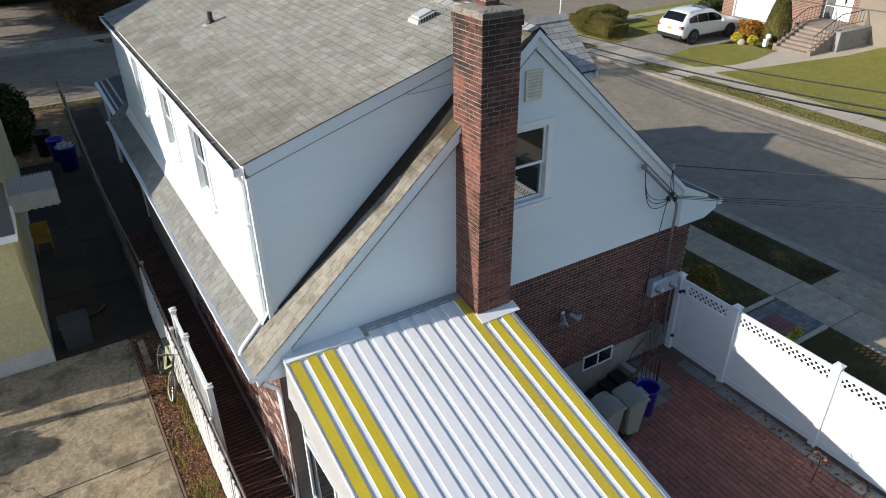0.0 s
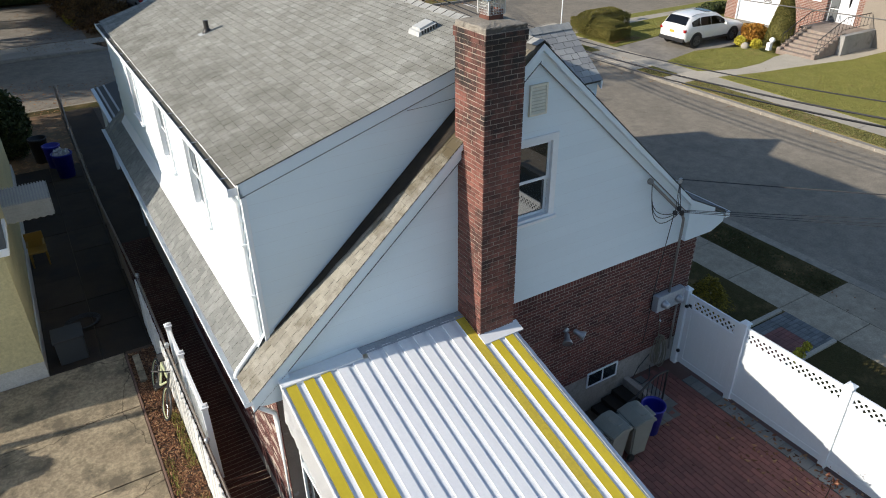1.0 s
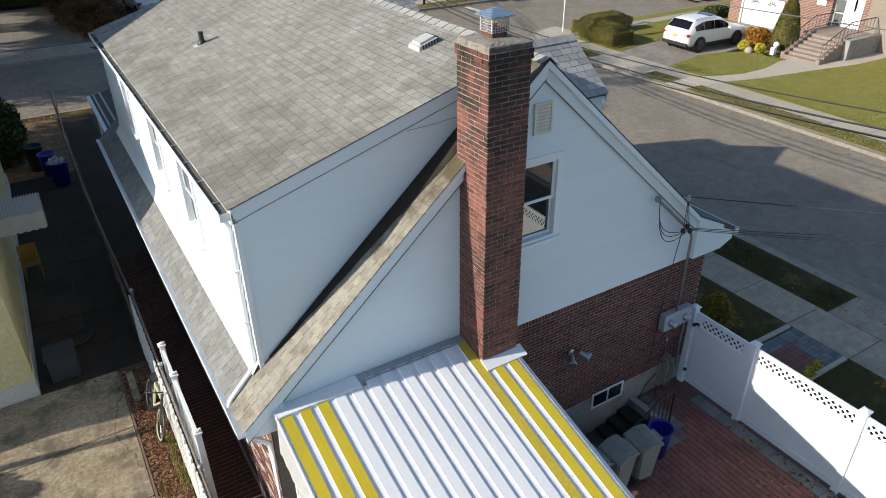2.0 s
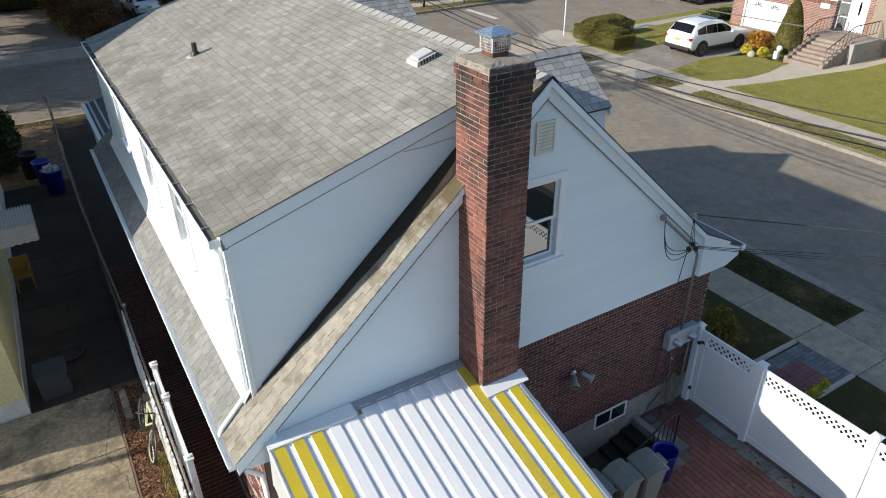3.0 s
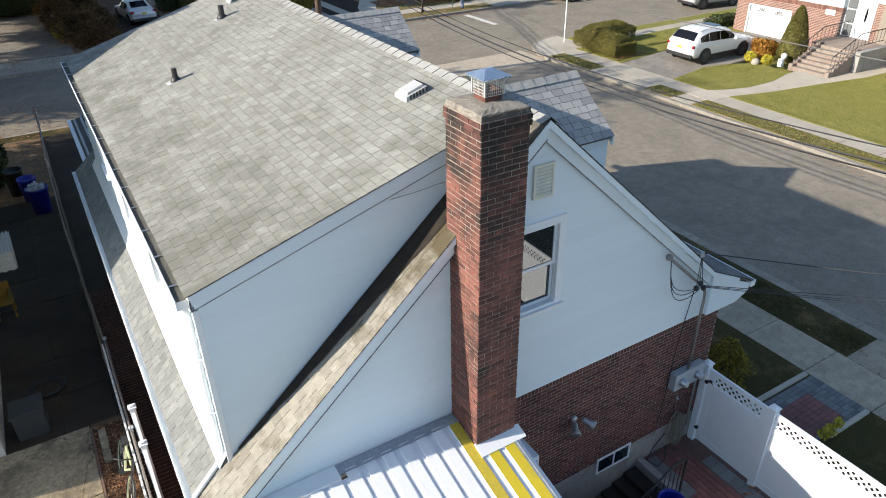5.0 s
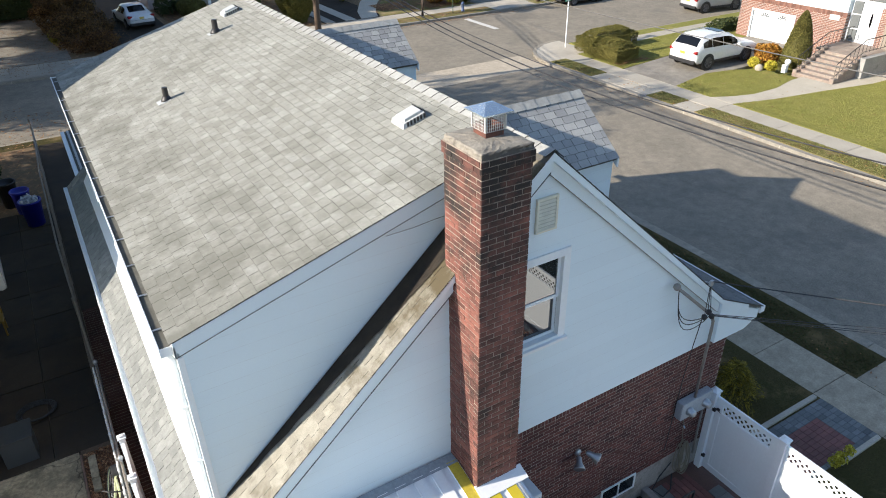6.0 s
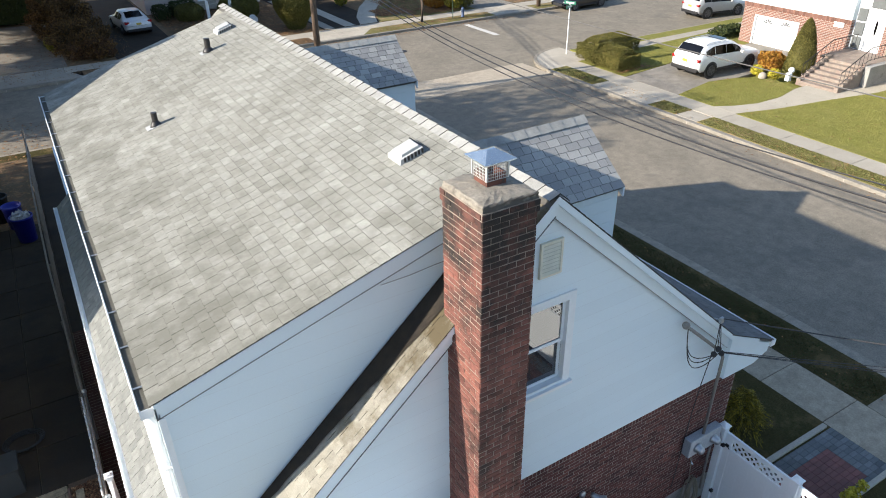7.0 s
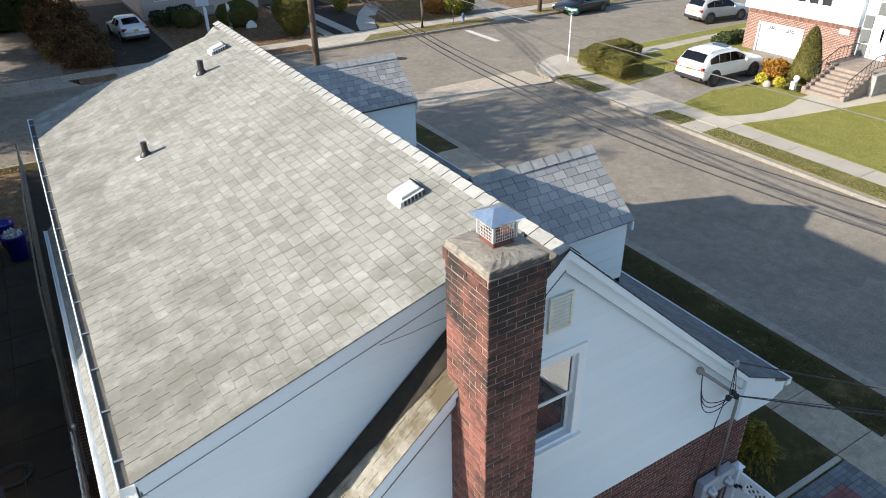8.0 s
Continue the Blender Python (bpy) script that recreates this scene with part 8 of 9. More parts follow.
topiary(18.65, 50.4, [(0.55, 0.0), (0.85, 0.5), (1.15, 1.0), (1.4, 1.5), (1.36, 1.95), (1.05, 2.3), (0.5, 2.5), (0.05, 2.52)], 30000, LEAF_HEDGE, "tall clipped olive shrub, wider at the top", 51)
topiary(16.3, 55.7, [(1.1, 0.0), (1.45, 0.5), (1.5, 0.95), (1.2, 1.35), (0.6, 1.55), (0.05, 1.58)], 18000, LEAF_HEDGE, "low rounded clipped olive shrub", 56)
topiary(13.2, 57.6, [(0.8, 0.0), (1.0, 0.35), (1.0, 0.75), (0.7, 1.0), (0.05, 1.08)], 5000, LEAF_OLIVE, "low rounded clipped shrub by the pale posts", 57)
tablet = thing("garden_plaque", 16.75, 54.0, -0.05, "white scalloped garden plaque among leaves", "ornament")
bm = bmesh.new()
prism(bm, [(16.38, -0.05), (17.12, -0.05), (17.12, 0.2), (17.0, 0.3), (16.92, 0.42), (16.75, 0.47), (16.58, 0.42), (16.5, 0.3), (16.38, 0.2)], "y", 53.96, 54.04)
part("plaque", bm, TRIM, tablet)
shrub("garden_shrub", 24.3, 55.4, (0.55, 0.55, 0.6), 1300, 0.08, LEAF_GOLD, "small yellow-green shrub beside the walk", seed=65, z=0.0)
shrub("garden_shrub", 32.0, 49.5, (0.7, 0.7, 0.7), 1600, 0.08, LEAF_OLIVE, "rounded green shrub beside the driveway", seed=67, z=0.0)
shrub("orange_shrub", 30.0, 50.6, (1.0, 0.8, 0.55), 1600, 0.08, LEAF_ORANGE, "low orange autumn shrub on the lawn", seed=68, z=0.0)
hedge("tall_hedge", -3.0, 4.6, 62.8, 64.0, 2.6, 6000, LEAF_DARK, "tall dark evergreen hedge", 55, leaf=0.12)
hedge("clipped_hedge", 12.0, 14.2, 58.6, 60.2, 1.0, 1800, LEAF_DARK, "clipped dark hedge by a house", 52)
hedge("clipped_hedge", 10.9, 11.9, 58.0, 59.8, 0.9, 1200, LEAF_DARK, "small dark hedge beside the driveway", 54)
for x, y, sd in ((31.0, 49.6, 61), (26.2, 58.5, 63), (38.5, 52.0, 64)):
    shrub("garden_shrub", x, y, (0.8, 0.8, 0.6), 1300, 0.09, LEAF_GOLD if sd % 2 else LEAF_OLIVE, "rounded garden shrub in leaf litter", seed=sd, z=0.0)
bm = litter(bmesh.new(), 11, 19.5, 48.9, 61, -0.06, 5200, 0.095, random.Random(66))
litter(bm, 27.0, 32, 48.9, 58, -0.045, 3000, 0.085, random.Random(70))
litter(bm, 25.2, 28.0, 50.2, 52.6, -0.045, 1600, 0.1, random.Random(71))
litter(bm, 28.6, 31.6, 49.2, 51.4, -0.045, 1600, 0.1, random.Random(73))
litter(bm, 11, 18.2, 46.0, 47.3, -0.085, 700, 0.07, random.Random(67))
litter(bm, 23, 32.3, 46.0, 47.3, -0.085, 350, 0.07, random.Random(74))
litter(bm, 8, 36, 45.1, 45.72, -0.25, 700, 0.06, random.Random(68))
litter(bm, 0.2, 8, 46.0, 60, -0.025, 1800, 0.055, random.Random(69))
tagged(part("yard_leaves", bm, LEAF_AUTUMN, None), "orange-brown leaves over the front yards", "leaves", kind="stuff")


def tree_(x, y, h, r, trunk, leaves, leaf, material, label, seed, z=-0.05, bare=0.0):
    """A broadleaf tree: tapered trunk, forking limbs, clumps of leaves with gaps."""
    rr = random.Random(seed)
    ob = thing("tree", x, y, z, label, "tree")
    bm = tube(bmesh.new(), [(x, y, z - 0.2), (x + 0.05, y, z + h * 0.25), (x - 0.03, y + 0.05, z + h * 0.5)], [trunk * 1.25, trunk, trunk * 0.7], 10)
    part("trunk", bm, BARK, ob, smooth=True)
    tips = []
    for k in range(7):
        a = 2 * math.pi * k / 7 + rr.uniform(-.4, .4)
        b0 = z + h * rr.uniform(0.3, 0.5)
        e = rr.uniform(0.5, 0.9)
        t1 = (x + r * 0.4 * math.cos(a), y + r * 0.4 * math.sin(a), b0 + h * 0.2)
        t2 = (x + r * e * math.cos(a), y + r * e * math.sin(a), b0 + h * rr.uniform(0.3, 0.5))
        bm = tube(bmesh.new(), [(x, y, b0), t1, t2], [trunk * 0.5, trunk * 0.3, trunk * 0.08], 6)
        for _ in range(4):
            d = Vector((rr.gauss(0, 1), rr.gauss(0, 1), rr.uniform(0, 1))).normalized() * r * 0.45
            q = Vector(t1).lerp(Vector(t2), rr.random())
            tube(bm, [q, q + d * 0.5, q + d], [trunk * 0.14, trunk * 0.09, 0.012], 4)
            tips.append(q + d)
        part("limb", bm, BARK, ob)
        tips += [Vector(t2), Vector(t1)]
    bm = bmesh.new()
    per = max(1, leaves // len(tips))
    for c in tips:
        leaf_cloud(bm, tuple(c), (r * 0.34, r * 0.34, r * 0.28), per, leaf, rr, 0.1)
    part("crown", bm, material, ob)
    return ob


tree_(26.8, 47.1, 4.4, 0.95, 0.1, 3200, 0.08, LEAF_OLIVE, "small green street tree on the verge", 71)


def thicket(x, y, size, clumps, leaves, leaf, material, label, seed, z=-0.07):
    """An unclipped bush: long bent stems, each with ragged clumps of leaves, and gaps between them."""
    rr = random.Random(seed)
    ob = thing("autumn_bush", x, y, z, label, "bush")
    bm = bmesh.new()
    for k in range(clumps):
        a, f = rr.uniform(0, 6.283), rr.random() ** 0.6
        h = size[2] * rr.uniform(0.25, 1.9) * (1.05 - 0.45 * f)
        tip = Vector((x + size[0] * f * math.cos(a), y + size[1] * f * math.sin(a), z + h))
        mid = Vector((x, y, z)).lerp(tip, 0.5) + Vector((0, 0, 0.2 * h))
        part("stem", tube(bmesh.new(), [(x + 0.2 * f * math.cos(a), y + 0.2 * f * math.sin(a), z), mid, tip, tip + Vector((0.25 * math.cos(a), 0.25 * math.sin(a), 0.12))], [0.025, 0.018, 0.01, 0.004], 4), BARK, ob)
        q = rr.uniform(0.3, 0.62)
        leaf_cloud(bm, tuple(tip), (q, q, q * rr.uniform(0.5, 0.9)), leaves // clumps, leaf, rr, 0.05)
    part("foliage", bm, material, ob)


for x, y, sz, k, n, mat, sd in ((5.6, 49.9, (1.3, 0.95, 0.6), 36, 8000, LEAF_RUST, 72), (5.2, 52.4, (1.7, 1.5, 1.1), 48, 12000, LEAF_BROWN, 73), (5.0, 55.6, (1.9, 1.8, 1.6), 56, 14000, LEAF_BROWN, 76), (4.7, 59.6, (2.0, 2.0, 1.9), 56, 14000, LEAF_BROWN, 77)):
    thicket(x, y, sz, k, n, 0.07, mat, "overgrown ragged bush of brown autumn leaves", sd)
shrub("yellow_bush", 3.7, 53.0, (0.45, 0.6, 0.5), 700, 0.09, LEAF_GOLD, "low yellowing bush by the driveway", seed=78, z=-0.05)
# street trees of the block, unseen, added so their crowns shade the cross street and the yards
for x, y, h, r, n, lf_, sd in ((-11.0, 32.8, 11.0, 5.2, 13000, 0.2, 91), (-15.0, 47.3, 13.0, 6.0, 14000, 0.27, 92), (-10.0, 47.2, 10.5, 5.8, 15000, 0.25, 93), (-9.0, 52.5, 10.0, 4.2, 4500, 0.17, 94),
                               (-7.5, 58.5, 9.0, 4.0, 9000, 0.25, 95), (-7.5, 34.0, 15.5, 4.2, 7000, 0.18, 96), (-7.0, 31.6, 13.0, 3.8, 4500, 0.17, 97), (-4.6, 31.2, 11.5, 3.2, 2400, 0.17, 98),
                               (-4.4, 47.4, 8.0, 4.4, 5500, 0.17, 99), (5.6, 57.0, 10.5, 5.2, 22000, 0.26, 100), (-2.2, 55.0, 8.0, 4.8, 12000, 0.24, 101), (-5.0, 63.0, 9.0, 4.8, 9000, 0.24, 102)):
    tree_(x, y, h, r, 0.26, n, lf_, LEAF_BROWN, "tall street tree with brown autumn leaves", sd)
sp = thing("sign_post", 29.25, 46.9, -0.09, "thin green steel sign post on the verge", "sign post")
part("post", boxed(29.23, 29.27, 46.88, 46.92, -0.3, 3.0, 0.004), plain("post_green", (0.05, 0.09, 0.06), 0.5), sp)
tagged(part("manhole_cover", lathe(bmesh.new(), [(0.36, 0), (0.36, 0.012), (0.33, 0.014), (0.3, 0.01), (0.02, 0.01)], 21.97, 41.26, -0.252, 24), BLACK_IRON, None), "round dark iron manhole cover in the street", "manhole cover")
hyd = thing("fire_hydrant", 30.1, 46.9, -0.09, "blue-grey fire hydrant on the verge", "hydrant")
part("barrel", lathe(bmesh.new(), [(0.14, 0), (0.14, 0.05), (0.1, 0.07), (0.1, 0.5), (0.12, 0.52), (0.1, 0.6), (0.03, 0.68)], 30.1, 46.9, -0.09, 14), plain("hydrant_blue", (0.08, 0.12, 0.22), 0.5), hyd, smooth=True)
part("nozzle", tube(bmesh.new(), [(29.92, 46.9, 0.32), (30.28, 46.9, 0.32)], 0.05, 10), plain("hydrant_cap", (0.3, 0.32, 0.35), 0.5), hyd)


# ---- grass blades on the far lawns and verges ----
def inside_poly(x, y, poly):
    hit = False
    for (ax, ay), (bx, by) in zip(poly, poly[1:] + poly[:1]):
        if (ay > y) != (by > y) and x < ax + (y - ay) / (by - ay) * (bx - ax):
            hit = not hit
    return hit


def lawn_blades(name, areas, count, height, label, seed, zf, polys=(), material=None):
    """Short blades strewn over rectangles (x0, x1, y0, y1), leaning every way."""
    rr = random.Random(seed)
    total = sum((b - a) * (d - c) for a, b, c, d in areas)
    vv, ff = [], []
    for a, b, c, d in areas:
        for _ in range(int(count * (b - a) * (d - c) / total)):
            x, y = rr.uniform(a, b), rr.uniform(c, d)
            if polys and not any(inside_poly(x, y, q) for q in polys):
                continue
            if noise.noise(Vector((x * 0.7, y * 0.7, seed))) > rr.uniform(0.15, 0.75):
                continue
            z = zf(x, y)
            an, h, w = rr.uniform(0, 6.283), height * rr.uniform(0.5, 1.3), rr.uniform(0.012, 0.03)
            le = rr.uniform(0.3, 1.2) * h
            k = len(vv)
            vv += [(x + w * math.cos(an), y + w * math.sin(an), z), (x - w * math.cos(an), y - w * math.sin(an), z), (x + le * math.sin(an), y - le * math.cos(an), z + h)]
            ff.append((k, k + 1, k + 2))
    ob = new(name, mesh_of(name, vv, ff, material or BLADE_LAWN))
    tagged(ob, label, "grass", kind="stuff")


BLADE_LAWN = leaf_material("lawn_blade", (0.18, 0.19, 0.045), (0.225, 0.22, 0.055), (0.29, 0.265, 0.08))
BLADE_VERGE = leaf_material("verge_blade", (0.11, 0.125, 0.034), (0.17, 0.17, 0.05), (0.26, 0.225, 0.085))
# blades for the home side, darkened with the shaded grass under them
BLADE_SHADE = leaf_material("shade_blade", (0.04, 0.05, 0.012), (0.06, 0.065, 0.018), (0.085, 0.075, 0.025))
LAWNS = [[(29.07, -20), (40, -20), (40, 20.0), (36.8, 20.2), (34.2, 20.85), (31.2, 21.5), (29.07, 22.2)],
         [(29.1, 25.6), (29.07, 23.45), (29.9, 22.95), (31.0, 22.55), (32.6, 22.5), (34.2, 22.85), (34.9, 24.8), (33.4, 25.7), (31.8, 26.1)],
         [(29.07, 29.3), (33, 29.65), (39.7, 29.75), (39.7, 32.95), (29.07, 32.95)]]
lawn_blades("lawn_grass", [(29.07, 38.0, 9.0, 22.2), (29.07, 34.9, 22.45, 26.2), (29.07, 39, 29.3, 32.95)], 130000, 0.017, "short mown grass with straw patches", 2, lambda x, y: -0.085 + 0.018 * (x - 29.05),
            LAWNS)
lawn_blades("verge_grass", [(26.77, 27.83, 6.0, 22.4), (26.77, 27.83, 23.72, 25.33), (26.77, 27.83, 29.27, 32.5)], 22000, 0.03, "rough verge grass with bare patches", 3, lambda x, y: -0.085, material=BLADE_VERGE)
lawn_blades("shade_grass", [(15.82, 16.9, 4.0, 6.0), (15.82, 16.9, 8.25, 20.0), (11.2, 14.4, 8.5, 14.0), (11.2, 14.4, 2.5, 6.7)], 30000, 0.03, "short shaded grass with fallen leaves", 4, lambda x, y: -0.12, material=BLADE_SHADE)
bm = litter(bmesh.new(), 15.8, 16.9, 3.0, 20.0, -0.12, 70, 0.035, random.Random(81))
litter(bm, 26.8, 27.8, 8.0, 32.0, -0.08, 220, 0.05, random.Random(82))
litter(bm, 29.2, 36, 10.0, 26.0, -0.03, 200, 0.05, random.Random(83))
litter(bm, 25.9, 26.5, 5.0, 32.0, -0.25, 160, 0.05, random.Random(84))
tagged(part("verge_leaves", bm, LEAF_AUTUMN, None), "scattered dry leaves along the kerbs", "leaves", kind="stuff")


# ---- pieces of roofs and walls ----
def shingle_field(parent, corner, u, v, length, rise, inside, material, near, tab=0.2, expo=0.142, name="shingle", limit=300):
    """Overlapping shingle tabs on a plane. corner: eave end; u along the eave, v up the slope."""
    u, v = Vector(u).normalized(), Vector(v).normalized()
    n = u.cross(v).normalized()
    if n.z < 0:
        n = -n
    tilt = 0.007 / (expo + 0.06)
    vt = (v - n * tilt).normalized()
    nt_ = (n + v * tilt).normalized()
    hand = u.cross(vt).dot(nt_) > 0
    rng = random.Random(11)
    spots, edges = [], []
    for r in range(int((rise - 0.14) / expo) + 1):
        off = (0.5 * tab if r % 2 else 0.0) + rng.uniform(-0.02, 0.02)
        b = off - tab
        while b < length:
            a, b = b, b + tab * rng.uniform(0.72, 1.28)
            if b < 0.07 or a > length - 0.07:
                continue
            a, b = (a if a > 0.07 else 0.0), (b if b < length - 0.07 else length)
            if not inside((a + b) / 2, (r + 0.5) * expo):
                continue
            o = Vector(corner) + u * ((a + b) / 2) + v * (r * expo - 0.012 + rng.uniform(-0.004, 0.004)) + n * 0.016
            uu = u if hand else -u
            m = basis(o, uu, vt, nt_)
            m = m @ Matrix.Diagonal(((b - a) / tab, 1, 1, 1))
            spots.append(m)
    w, d, h = tab / 2 - 0.003, expo + 0.05, 0.009
    verts = [(-w, 0, -h), (w, 0, -h), (w, d, -h), (-w, d, -h), (-w, 0.003, 0), (w, 0.003, 0), (w, d, 0), (-w, d, 0)]
    faces = [(4, 5, 6, 7), (0, 1, 5, 4), (1, 2, 6, 5), (3, 0, 4, 7)]
    lay_pieces(name, spots, verts, faces, material, parent, limit, near, edge=(SHINGLE_EDGE, 1))


# the long dormer roof, the narrow strip beside it, the lower skirt, the street slope, the small dormers
dl = math.hypot(RIDGE_X - D_EX, RIDGE_Z - D_EZ)
shingle_field(dormer, (D_EX - 0.02, D_Y0 - 0.042, D_EZ - 0.005), (0, 1, 0), (RIDGE_X - D_EX, 0, RIDGE_Z - D_EZ), D_Y1 + 0.1 - D_Y0 + 0.05, dl - 0.05, lambda a, b: True, SHINGLE, (4.2, 9.2, 6.7))
lv = Vector((RIDGE_X - 1.80, 0, RIDGE_Z - 3.248))
shingle_field(roof, (1.78, Y0 - 0.015, 3.233), (0, 1, 0), lv, D_Y0 - Y0 + 0.01, lv.length - 0.05, lambda a, b: True, STRIP_SHINGLE, (3.5, 8.5, 4.5), limit=200)
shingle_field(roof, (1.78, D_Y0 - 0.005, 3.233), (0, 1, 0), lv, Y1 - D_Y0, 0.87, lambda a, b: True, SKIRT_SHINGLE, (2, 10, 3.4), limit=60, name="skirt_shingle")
shingle_field(roof, (1.78, D_Y1 + 0.0, 3.233), (0, 1, 0), lv, Y1 - D_Y1 + 0.01, lv.length - 0.05, lambda a, b: True, SHINGLE, (5, 20, 6), limit=0, name="end_shingle")
rv = Vector((RIDGE_X - 10.28, 0, RIDGE_Z - 4.02))
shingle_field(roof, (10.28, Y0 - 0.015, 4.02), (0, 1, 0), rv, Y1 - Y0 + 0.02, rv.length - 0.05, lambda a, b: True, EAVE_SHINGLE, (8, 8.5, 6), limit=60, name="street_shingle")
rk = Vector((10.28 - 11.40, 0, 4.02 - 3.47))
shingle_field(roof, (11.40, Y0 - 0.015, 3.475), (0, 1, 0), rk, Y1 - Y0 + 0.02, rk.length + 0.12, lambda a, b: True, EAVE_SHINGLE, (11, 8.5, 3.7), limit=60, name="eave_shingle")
for (yc, half, zr, face, slope), (ob, ze) in zip(DORMERS, dormer_roofs):
    for s in (-1, 1):
        vv = Vector((0, -s * half, zr - ze))
        L = face + 0.02 - x_at(RIGHT, zr) + 0.2
        xb = lambda b, vv=vv, ze=ze: x_at(RIGHT, ze + b * vv.normalized().z)
        shingle_field(ob, (face + 0.02, yc + s * half, ze), (-1, 0, 0), vv, face + 0.02 - x_at(RIGHT, zr) + 0.3, vv.length - 0.02,
                      lambda a, b, xb=xb, face=face: face + 0.02 - a > xb(b) - 0.12, DORMER_SHINGLE, (9.5, yc, 6), limit=150 if s < 0 else 0)


def ridge_caps(parent, a, b, width, drop_a, drop_b, material, expo=0.25):
    """Folded cap shingles along a ridge from a to b; drop: slopes of the two sides."""
    a, b = Vector(a), Vector(b)
    d = (b - a).normalized()
    side = d.cross(Vector((0, 0, 1))).normalized()
    verts = [tuple(x) for x in ((0, 0, 0.012), (0.31, 0, 0), (0, -width, 0.012 - width * drop_a), (0.31, -width, -width * drop_a), (0, width, 0.012 - width * drop_b), (0.31, width, -width * drop_b),
                                (0, 0, -0.004), (0, -width, -0.004 - width * drop_a), (0, width, -0.004 - width * drop_b))]
    faces = [(0, 2, 3, 1), (0, 1, 5, 4), (0, 6, 7, 2), (0, 4, 8, 6)]
    n = int((b - a).length / expo)
    spots = [basis(a + d * (i * expo) + Vector((0, 0, 0.03)), d, -side, Vector((0, 0, 1))) for i in range(n)]
    lay_pieces("ridge_cap", spots, verts, faces, material, parent, 300, edge=(SHINGLE_EDGE, 2))


ridge_caps(roof, (RIDGE_X, Y0 - 0.01, RIDGE_Z), (RIDGE_X, Y1, RIDGE_Z), 0.14, 0.88, 0.4, CAP_SHINGLE)
for (yc, half, zr, face, slope), (ob, ze) in zip(DORMERS, dormer_roofs):
    ridge_caps(ob, (face + 0.02, yc, zr), (x_at(RIGHT, zr), yc, zr), 0.13, slope, slope, CAP_SHINGLE)

# bricks
BW, BH, COURSE, RUN = 0.194, 0.058, 0.0677, 0.2035


def brick_face(parent, origin, u, n, length, z0, z1, material, near, limit, holes=(), name="brick", joint=0.0095, loose=0.0):
    """Running-bond bricks on an upright face; u runs along it, n out of it."""
    u, n = Vector(u), Vector(n)
    rng = random.Random(5)
    spots = []
    for r in range(int((z1 - z0) / COURSE)):
        z = z0 + (r + 0.5) * COURSE
        off = -0.5 * RUN if r % 2 else 0.0
        c = 0
        while off + c * RUN < length - 0.02:
            a, b = max(off + c * RUN, 0.0), min(off + (c + 1) * RUN, length)
            c += 1
            if b - a < 0.04:
                continue
            o = Vector(origin) + u * ((a + b) / 2)
            if any(h0 < (a + b) / 2 < h1 and hz0 < z < hz1 for h0, h1, hz0, hz1 in holes):
                continue
            m = basis((o.x + n.x * rng.uniform(-0.002, 0.002), o.y + n.y * rng.uniform(-0.002, 0.002), z), u, n.cross(u), n)
            if loose:
                m = m @ Matrix.Rotation(rng.uniform(-loose, loose), 4, "Z") @ Matrix.Translation((0, rng.uniform(-0.08, 0.08) * loose, rng.uniform(-0.03, 0.15) * loose))
            spots.append(m @ Matrix.Diagonal(((b - a - joint) / BW, 1 - (joint - 0.0095) * 14, 1, 1)))
    v, f = block_mesh(BW, BH, 0.014, 0.0025)
    lay_pieces(name, spots, v, f, material, parent, limit, near)


brick_face(brick_wall, (CX1, WALL_Y + 0.0195, 0), (1, 0, 0), (0, -1, 0), X1 - CX1, 0.58, 2.99, BRICK, (8.5, 8.4, 2.5), 300)
v, f = block_mesh(0.0572, 0.124, 0.014, 0.004)
spots = [basis((CX1 + 0.035 + i * 0.0677, WALL_Y + 0.017, 3.021), (1, 0, 0), (0, 0, 1), (0, -1, 0)) for i in range(int((X1 - CX1) / 0.0677))]
lay_pieces("soldier_brick", spots, v, f, BRICK, brick_wall, 120)
bm = boxed(X0 - 0.003, X0 + 0.003, WALL_Y + 0.02, BACK_Y, 0.58, 3.0)
part("side_joint_face", bm, SIDE_MORTAR, brick_wall, "pale mortar joints")
brick_face(brick_wall, (X0 + 0.0098, 15.0, 0), (0, -1, 0), (-1, 0, 0), 15.0 - WALL_Y, 0.3, 2.98, BRICK, (2.1, 8.5, 2.0), 100, name="side_brick")
# chimney bricks: front, sunny side, street side and back; the two top courses stand proud


def chimney_bricks(out, z0, z1, limits):
    a, b, c, d = CX0 - out, CX1 + out, CY0 - out, CY1 + out
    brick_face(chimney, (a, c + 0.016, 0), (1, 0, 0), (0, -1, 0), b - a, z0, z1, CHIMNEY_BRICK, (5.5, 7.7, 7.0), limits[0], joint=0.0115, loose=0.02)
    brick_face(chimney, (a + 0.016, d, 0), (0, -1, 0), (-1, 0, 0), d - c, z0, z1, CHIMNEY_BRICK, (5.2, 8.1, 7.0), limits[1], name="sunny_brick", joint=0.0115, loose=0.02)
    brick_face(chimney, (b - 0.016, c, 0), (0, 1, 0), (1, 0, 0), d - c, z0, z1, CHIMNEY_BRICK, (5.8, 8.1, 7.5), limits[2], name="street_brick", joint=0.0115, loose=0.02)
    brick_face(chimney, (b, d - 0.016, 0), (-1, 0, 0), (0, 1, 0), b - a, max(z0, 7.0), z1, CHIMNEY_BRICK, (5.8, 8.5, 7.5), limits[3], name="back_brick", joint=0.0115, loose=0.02)


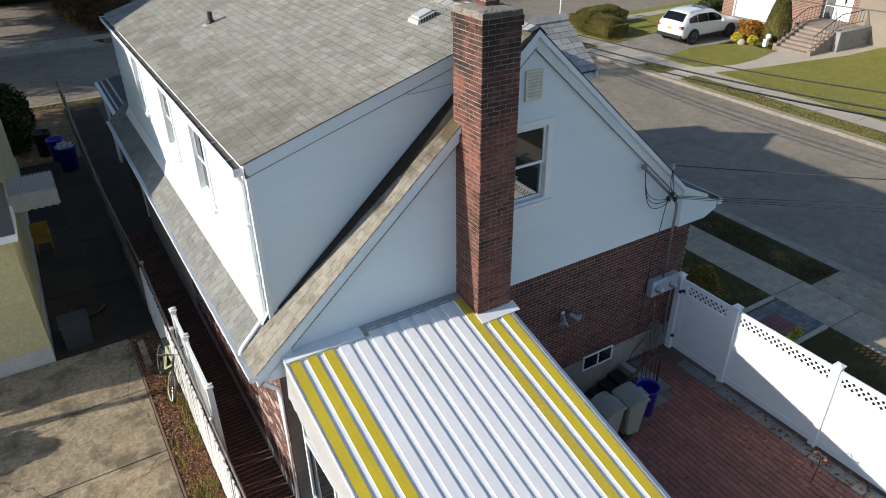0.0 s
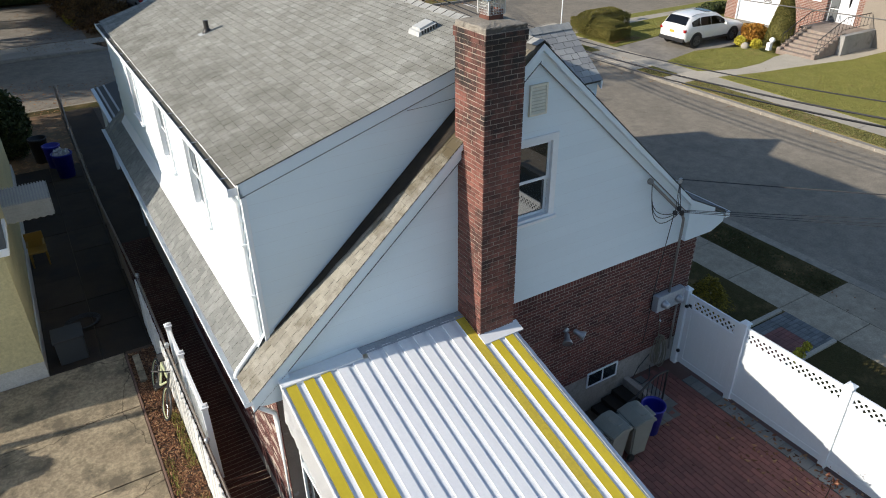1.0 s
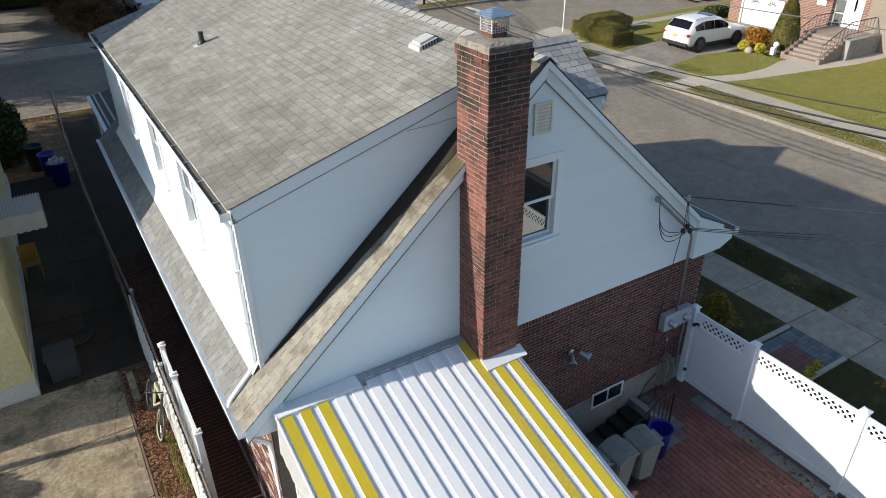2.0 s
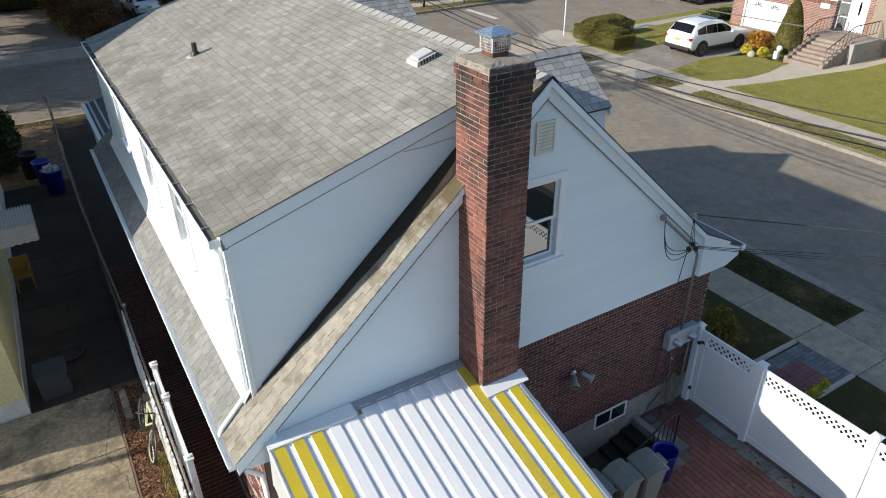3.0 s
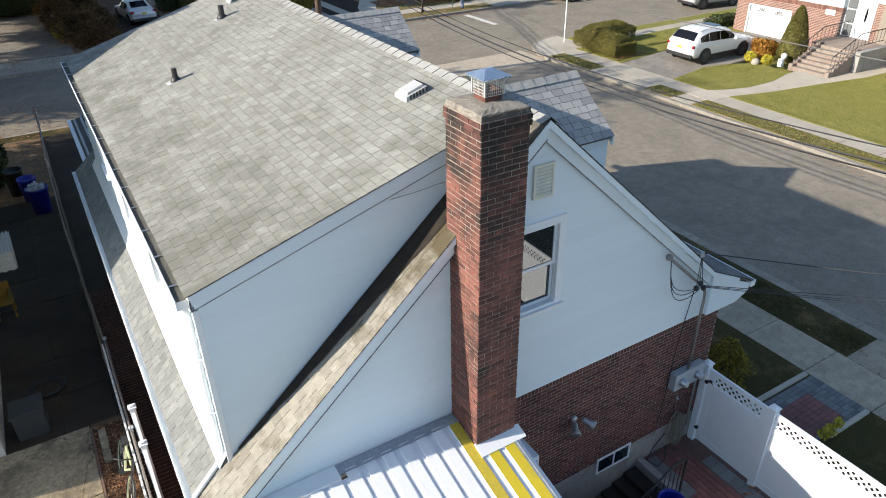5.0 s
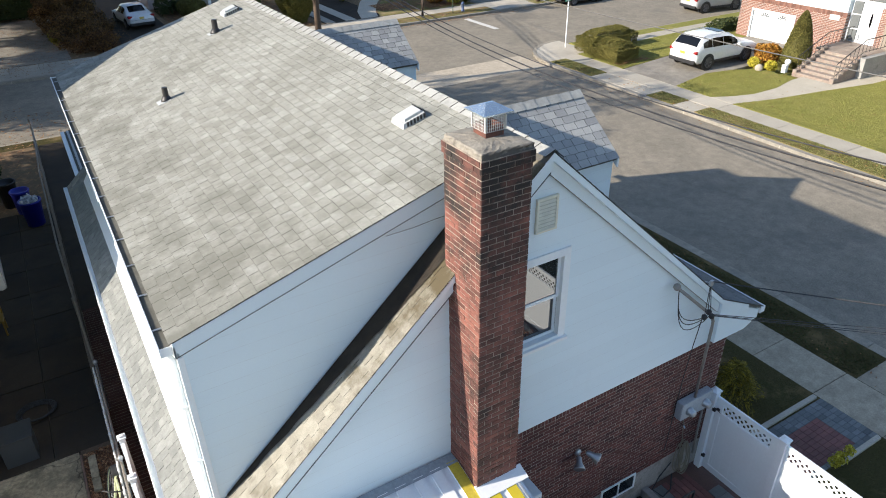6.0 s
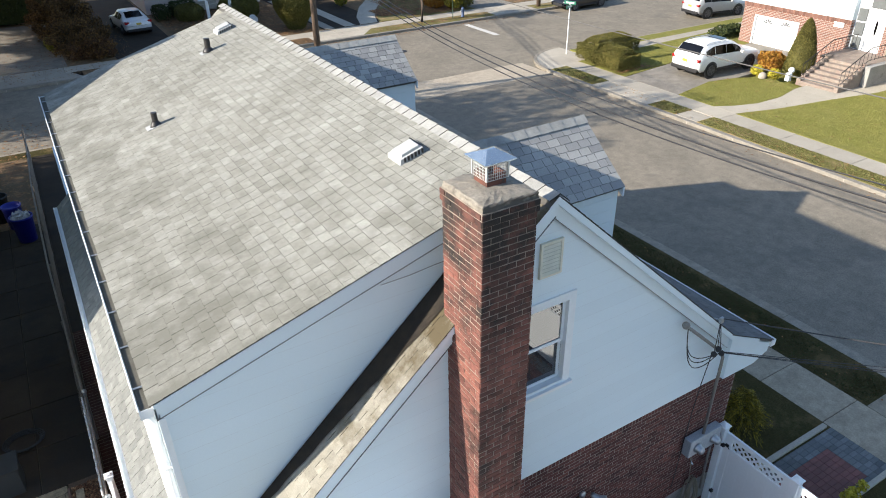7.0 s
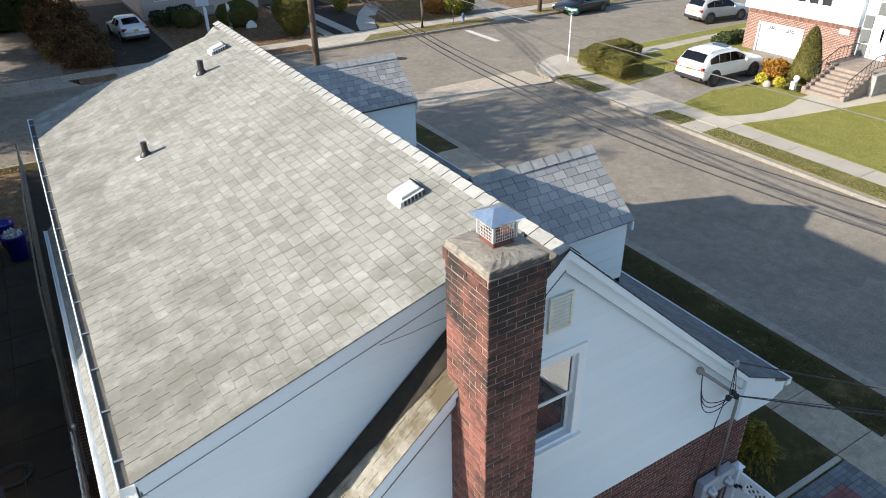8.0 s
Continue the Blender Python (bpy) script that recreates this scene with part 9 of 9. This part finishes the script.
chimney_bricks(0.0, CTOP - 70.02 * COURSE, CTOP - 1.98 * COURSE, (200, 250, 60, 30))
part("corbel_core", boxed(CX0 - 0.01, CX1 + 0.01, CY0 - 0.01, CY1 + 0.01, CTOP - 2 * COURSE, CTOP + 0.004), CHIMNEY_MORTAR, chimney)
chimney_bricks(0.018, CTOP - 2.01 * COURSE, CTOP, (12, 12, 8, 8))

# paving pieces
rng = random.Random(8)
spots = []
for i in range(int(4.75 / 0.12)):
    x = 5.85 + i * 0.12
    for j in range(int(11.6 / 0.24)):
        y = -3.2 + j * 0.24 + (0.12 if i % 2 else 0)
        if (7.5 < x < 9.5 and y > 7.25) or y > 8.28 or x > 10.3:
            continue
        spots.append(pose(x, y, -0.045 + rng.uniform(-0.002, 0.002), rng.uniform(-0.6, 0.6), rng.uniform(-0.6, 0.6), 90))
v, f = block_mesh(0.233, 0.113, 0.05, 0.005)
lay_pieces("paver", spots, v, f, PAVER, patio, 300, (9.3, 6.0, 0))
v, f = block_mesh(0.2, 0.29, 0.05, 0.005)
spots = [pose(10.51, -3.0 + i * 0.205, -0.043, 0, 0, 90) for i in range(53)] + [pose(9.58 + 0.02, 7.4 + i * 0.205, -0.043, 0, 0, 90) for i in range(5)]
spots += [pose(8.65 + i * 0.205, 7.2, -0.043) for i in range(5)]
lay_pieces("border_paver", spots, v, f, GREY_PAVER, patio, 120)
spots = [pose(12.33 + i * 0.205, 7.0 + j * 0.105, -0.132) for i in range(11) for j in range(12) if 0 < j < 9 and i < 8]
v, f = block_mesh(0.2, 0.1, 0.05, 0.004)
lay_pieces("path_paver", spots, v, f, PAVER, pw, 150)
spots = [pose(12.33 + i * 0.205, 7.0 + j * 0.105, -0.132) for i in range(11) for j in range(12) if not (0 < j < 9 and i < 8)]
lay_pieces("path_border_paver", spots, v, f, GREY_PAVER, pw, 150)
rng = random.Random(14)
spots = []
for j in range(int(13.5 / 0.105)):
    y = 7.0 + j * 0.105
    a = 1.205 - (0.106 if j % 2 else 0.0)
    while a < 2.14:
        lo, hi = max(a, 1.205), min(a + 0.213, 2.146)
        a += 0.213
        if hi - lo > 0.03:
            spots.append(pose((lo + hi) / 2, y, -0.05 + rng.uniform(-0.003, 0.003), rng.uniform(-0.8, 0.8), 0, 0) @ Matrix.Diagonal(((hi - lo) / 0.213, 1, 1, 1)))
v, f = block_mesh(0.211, 0.092, 0.05, 0.003)
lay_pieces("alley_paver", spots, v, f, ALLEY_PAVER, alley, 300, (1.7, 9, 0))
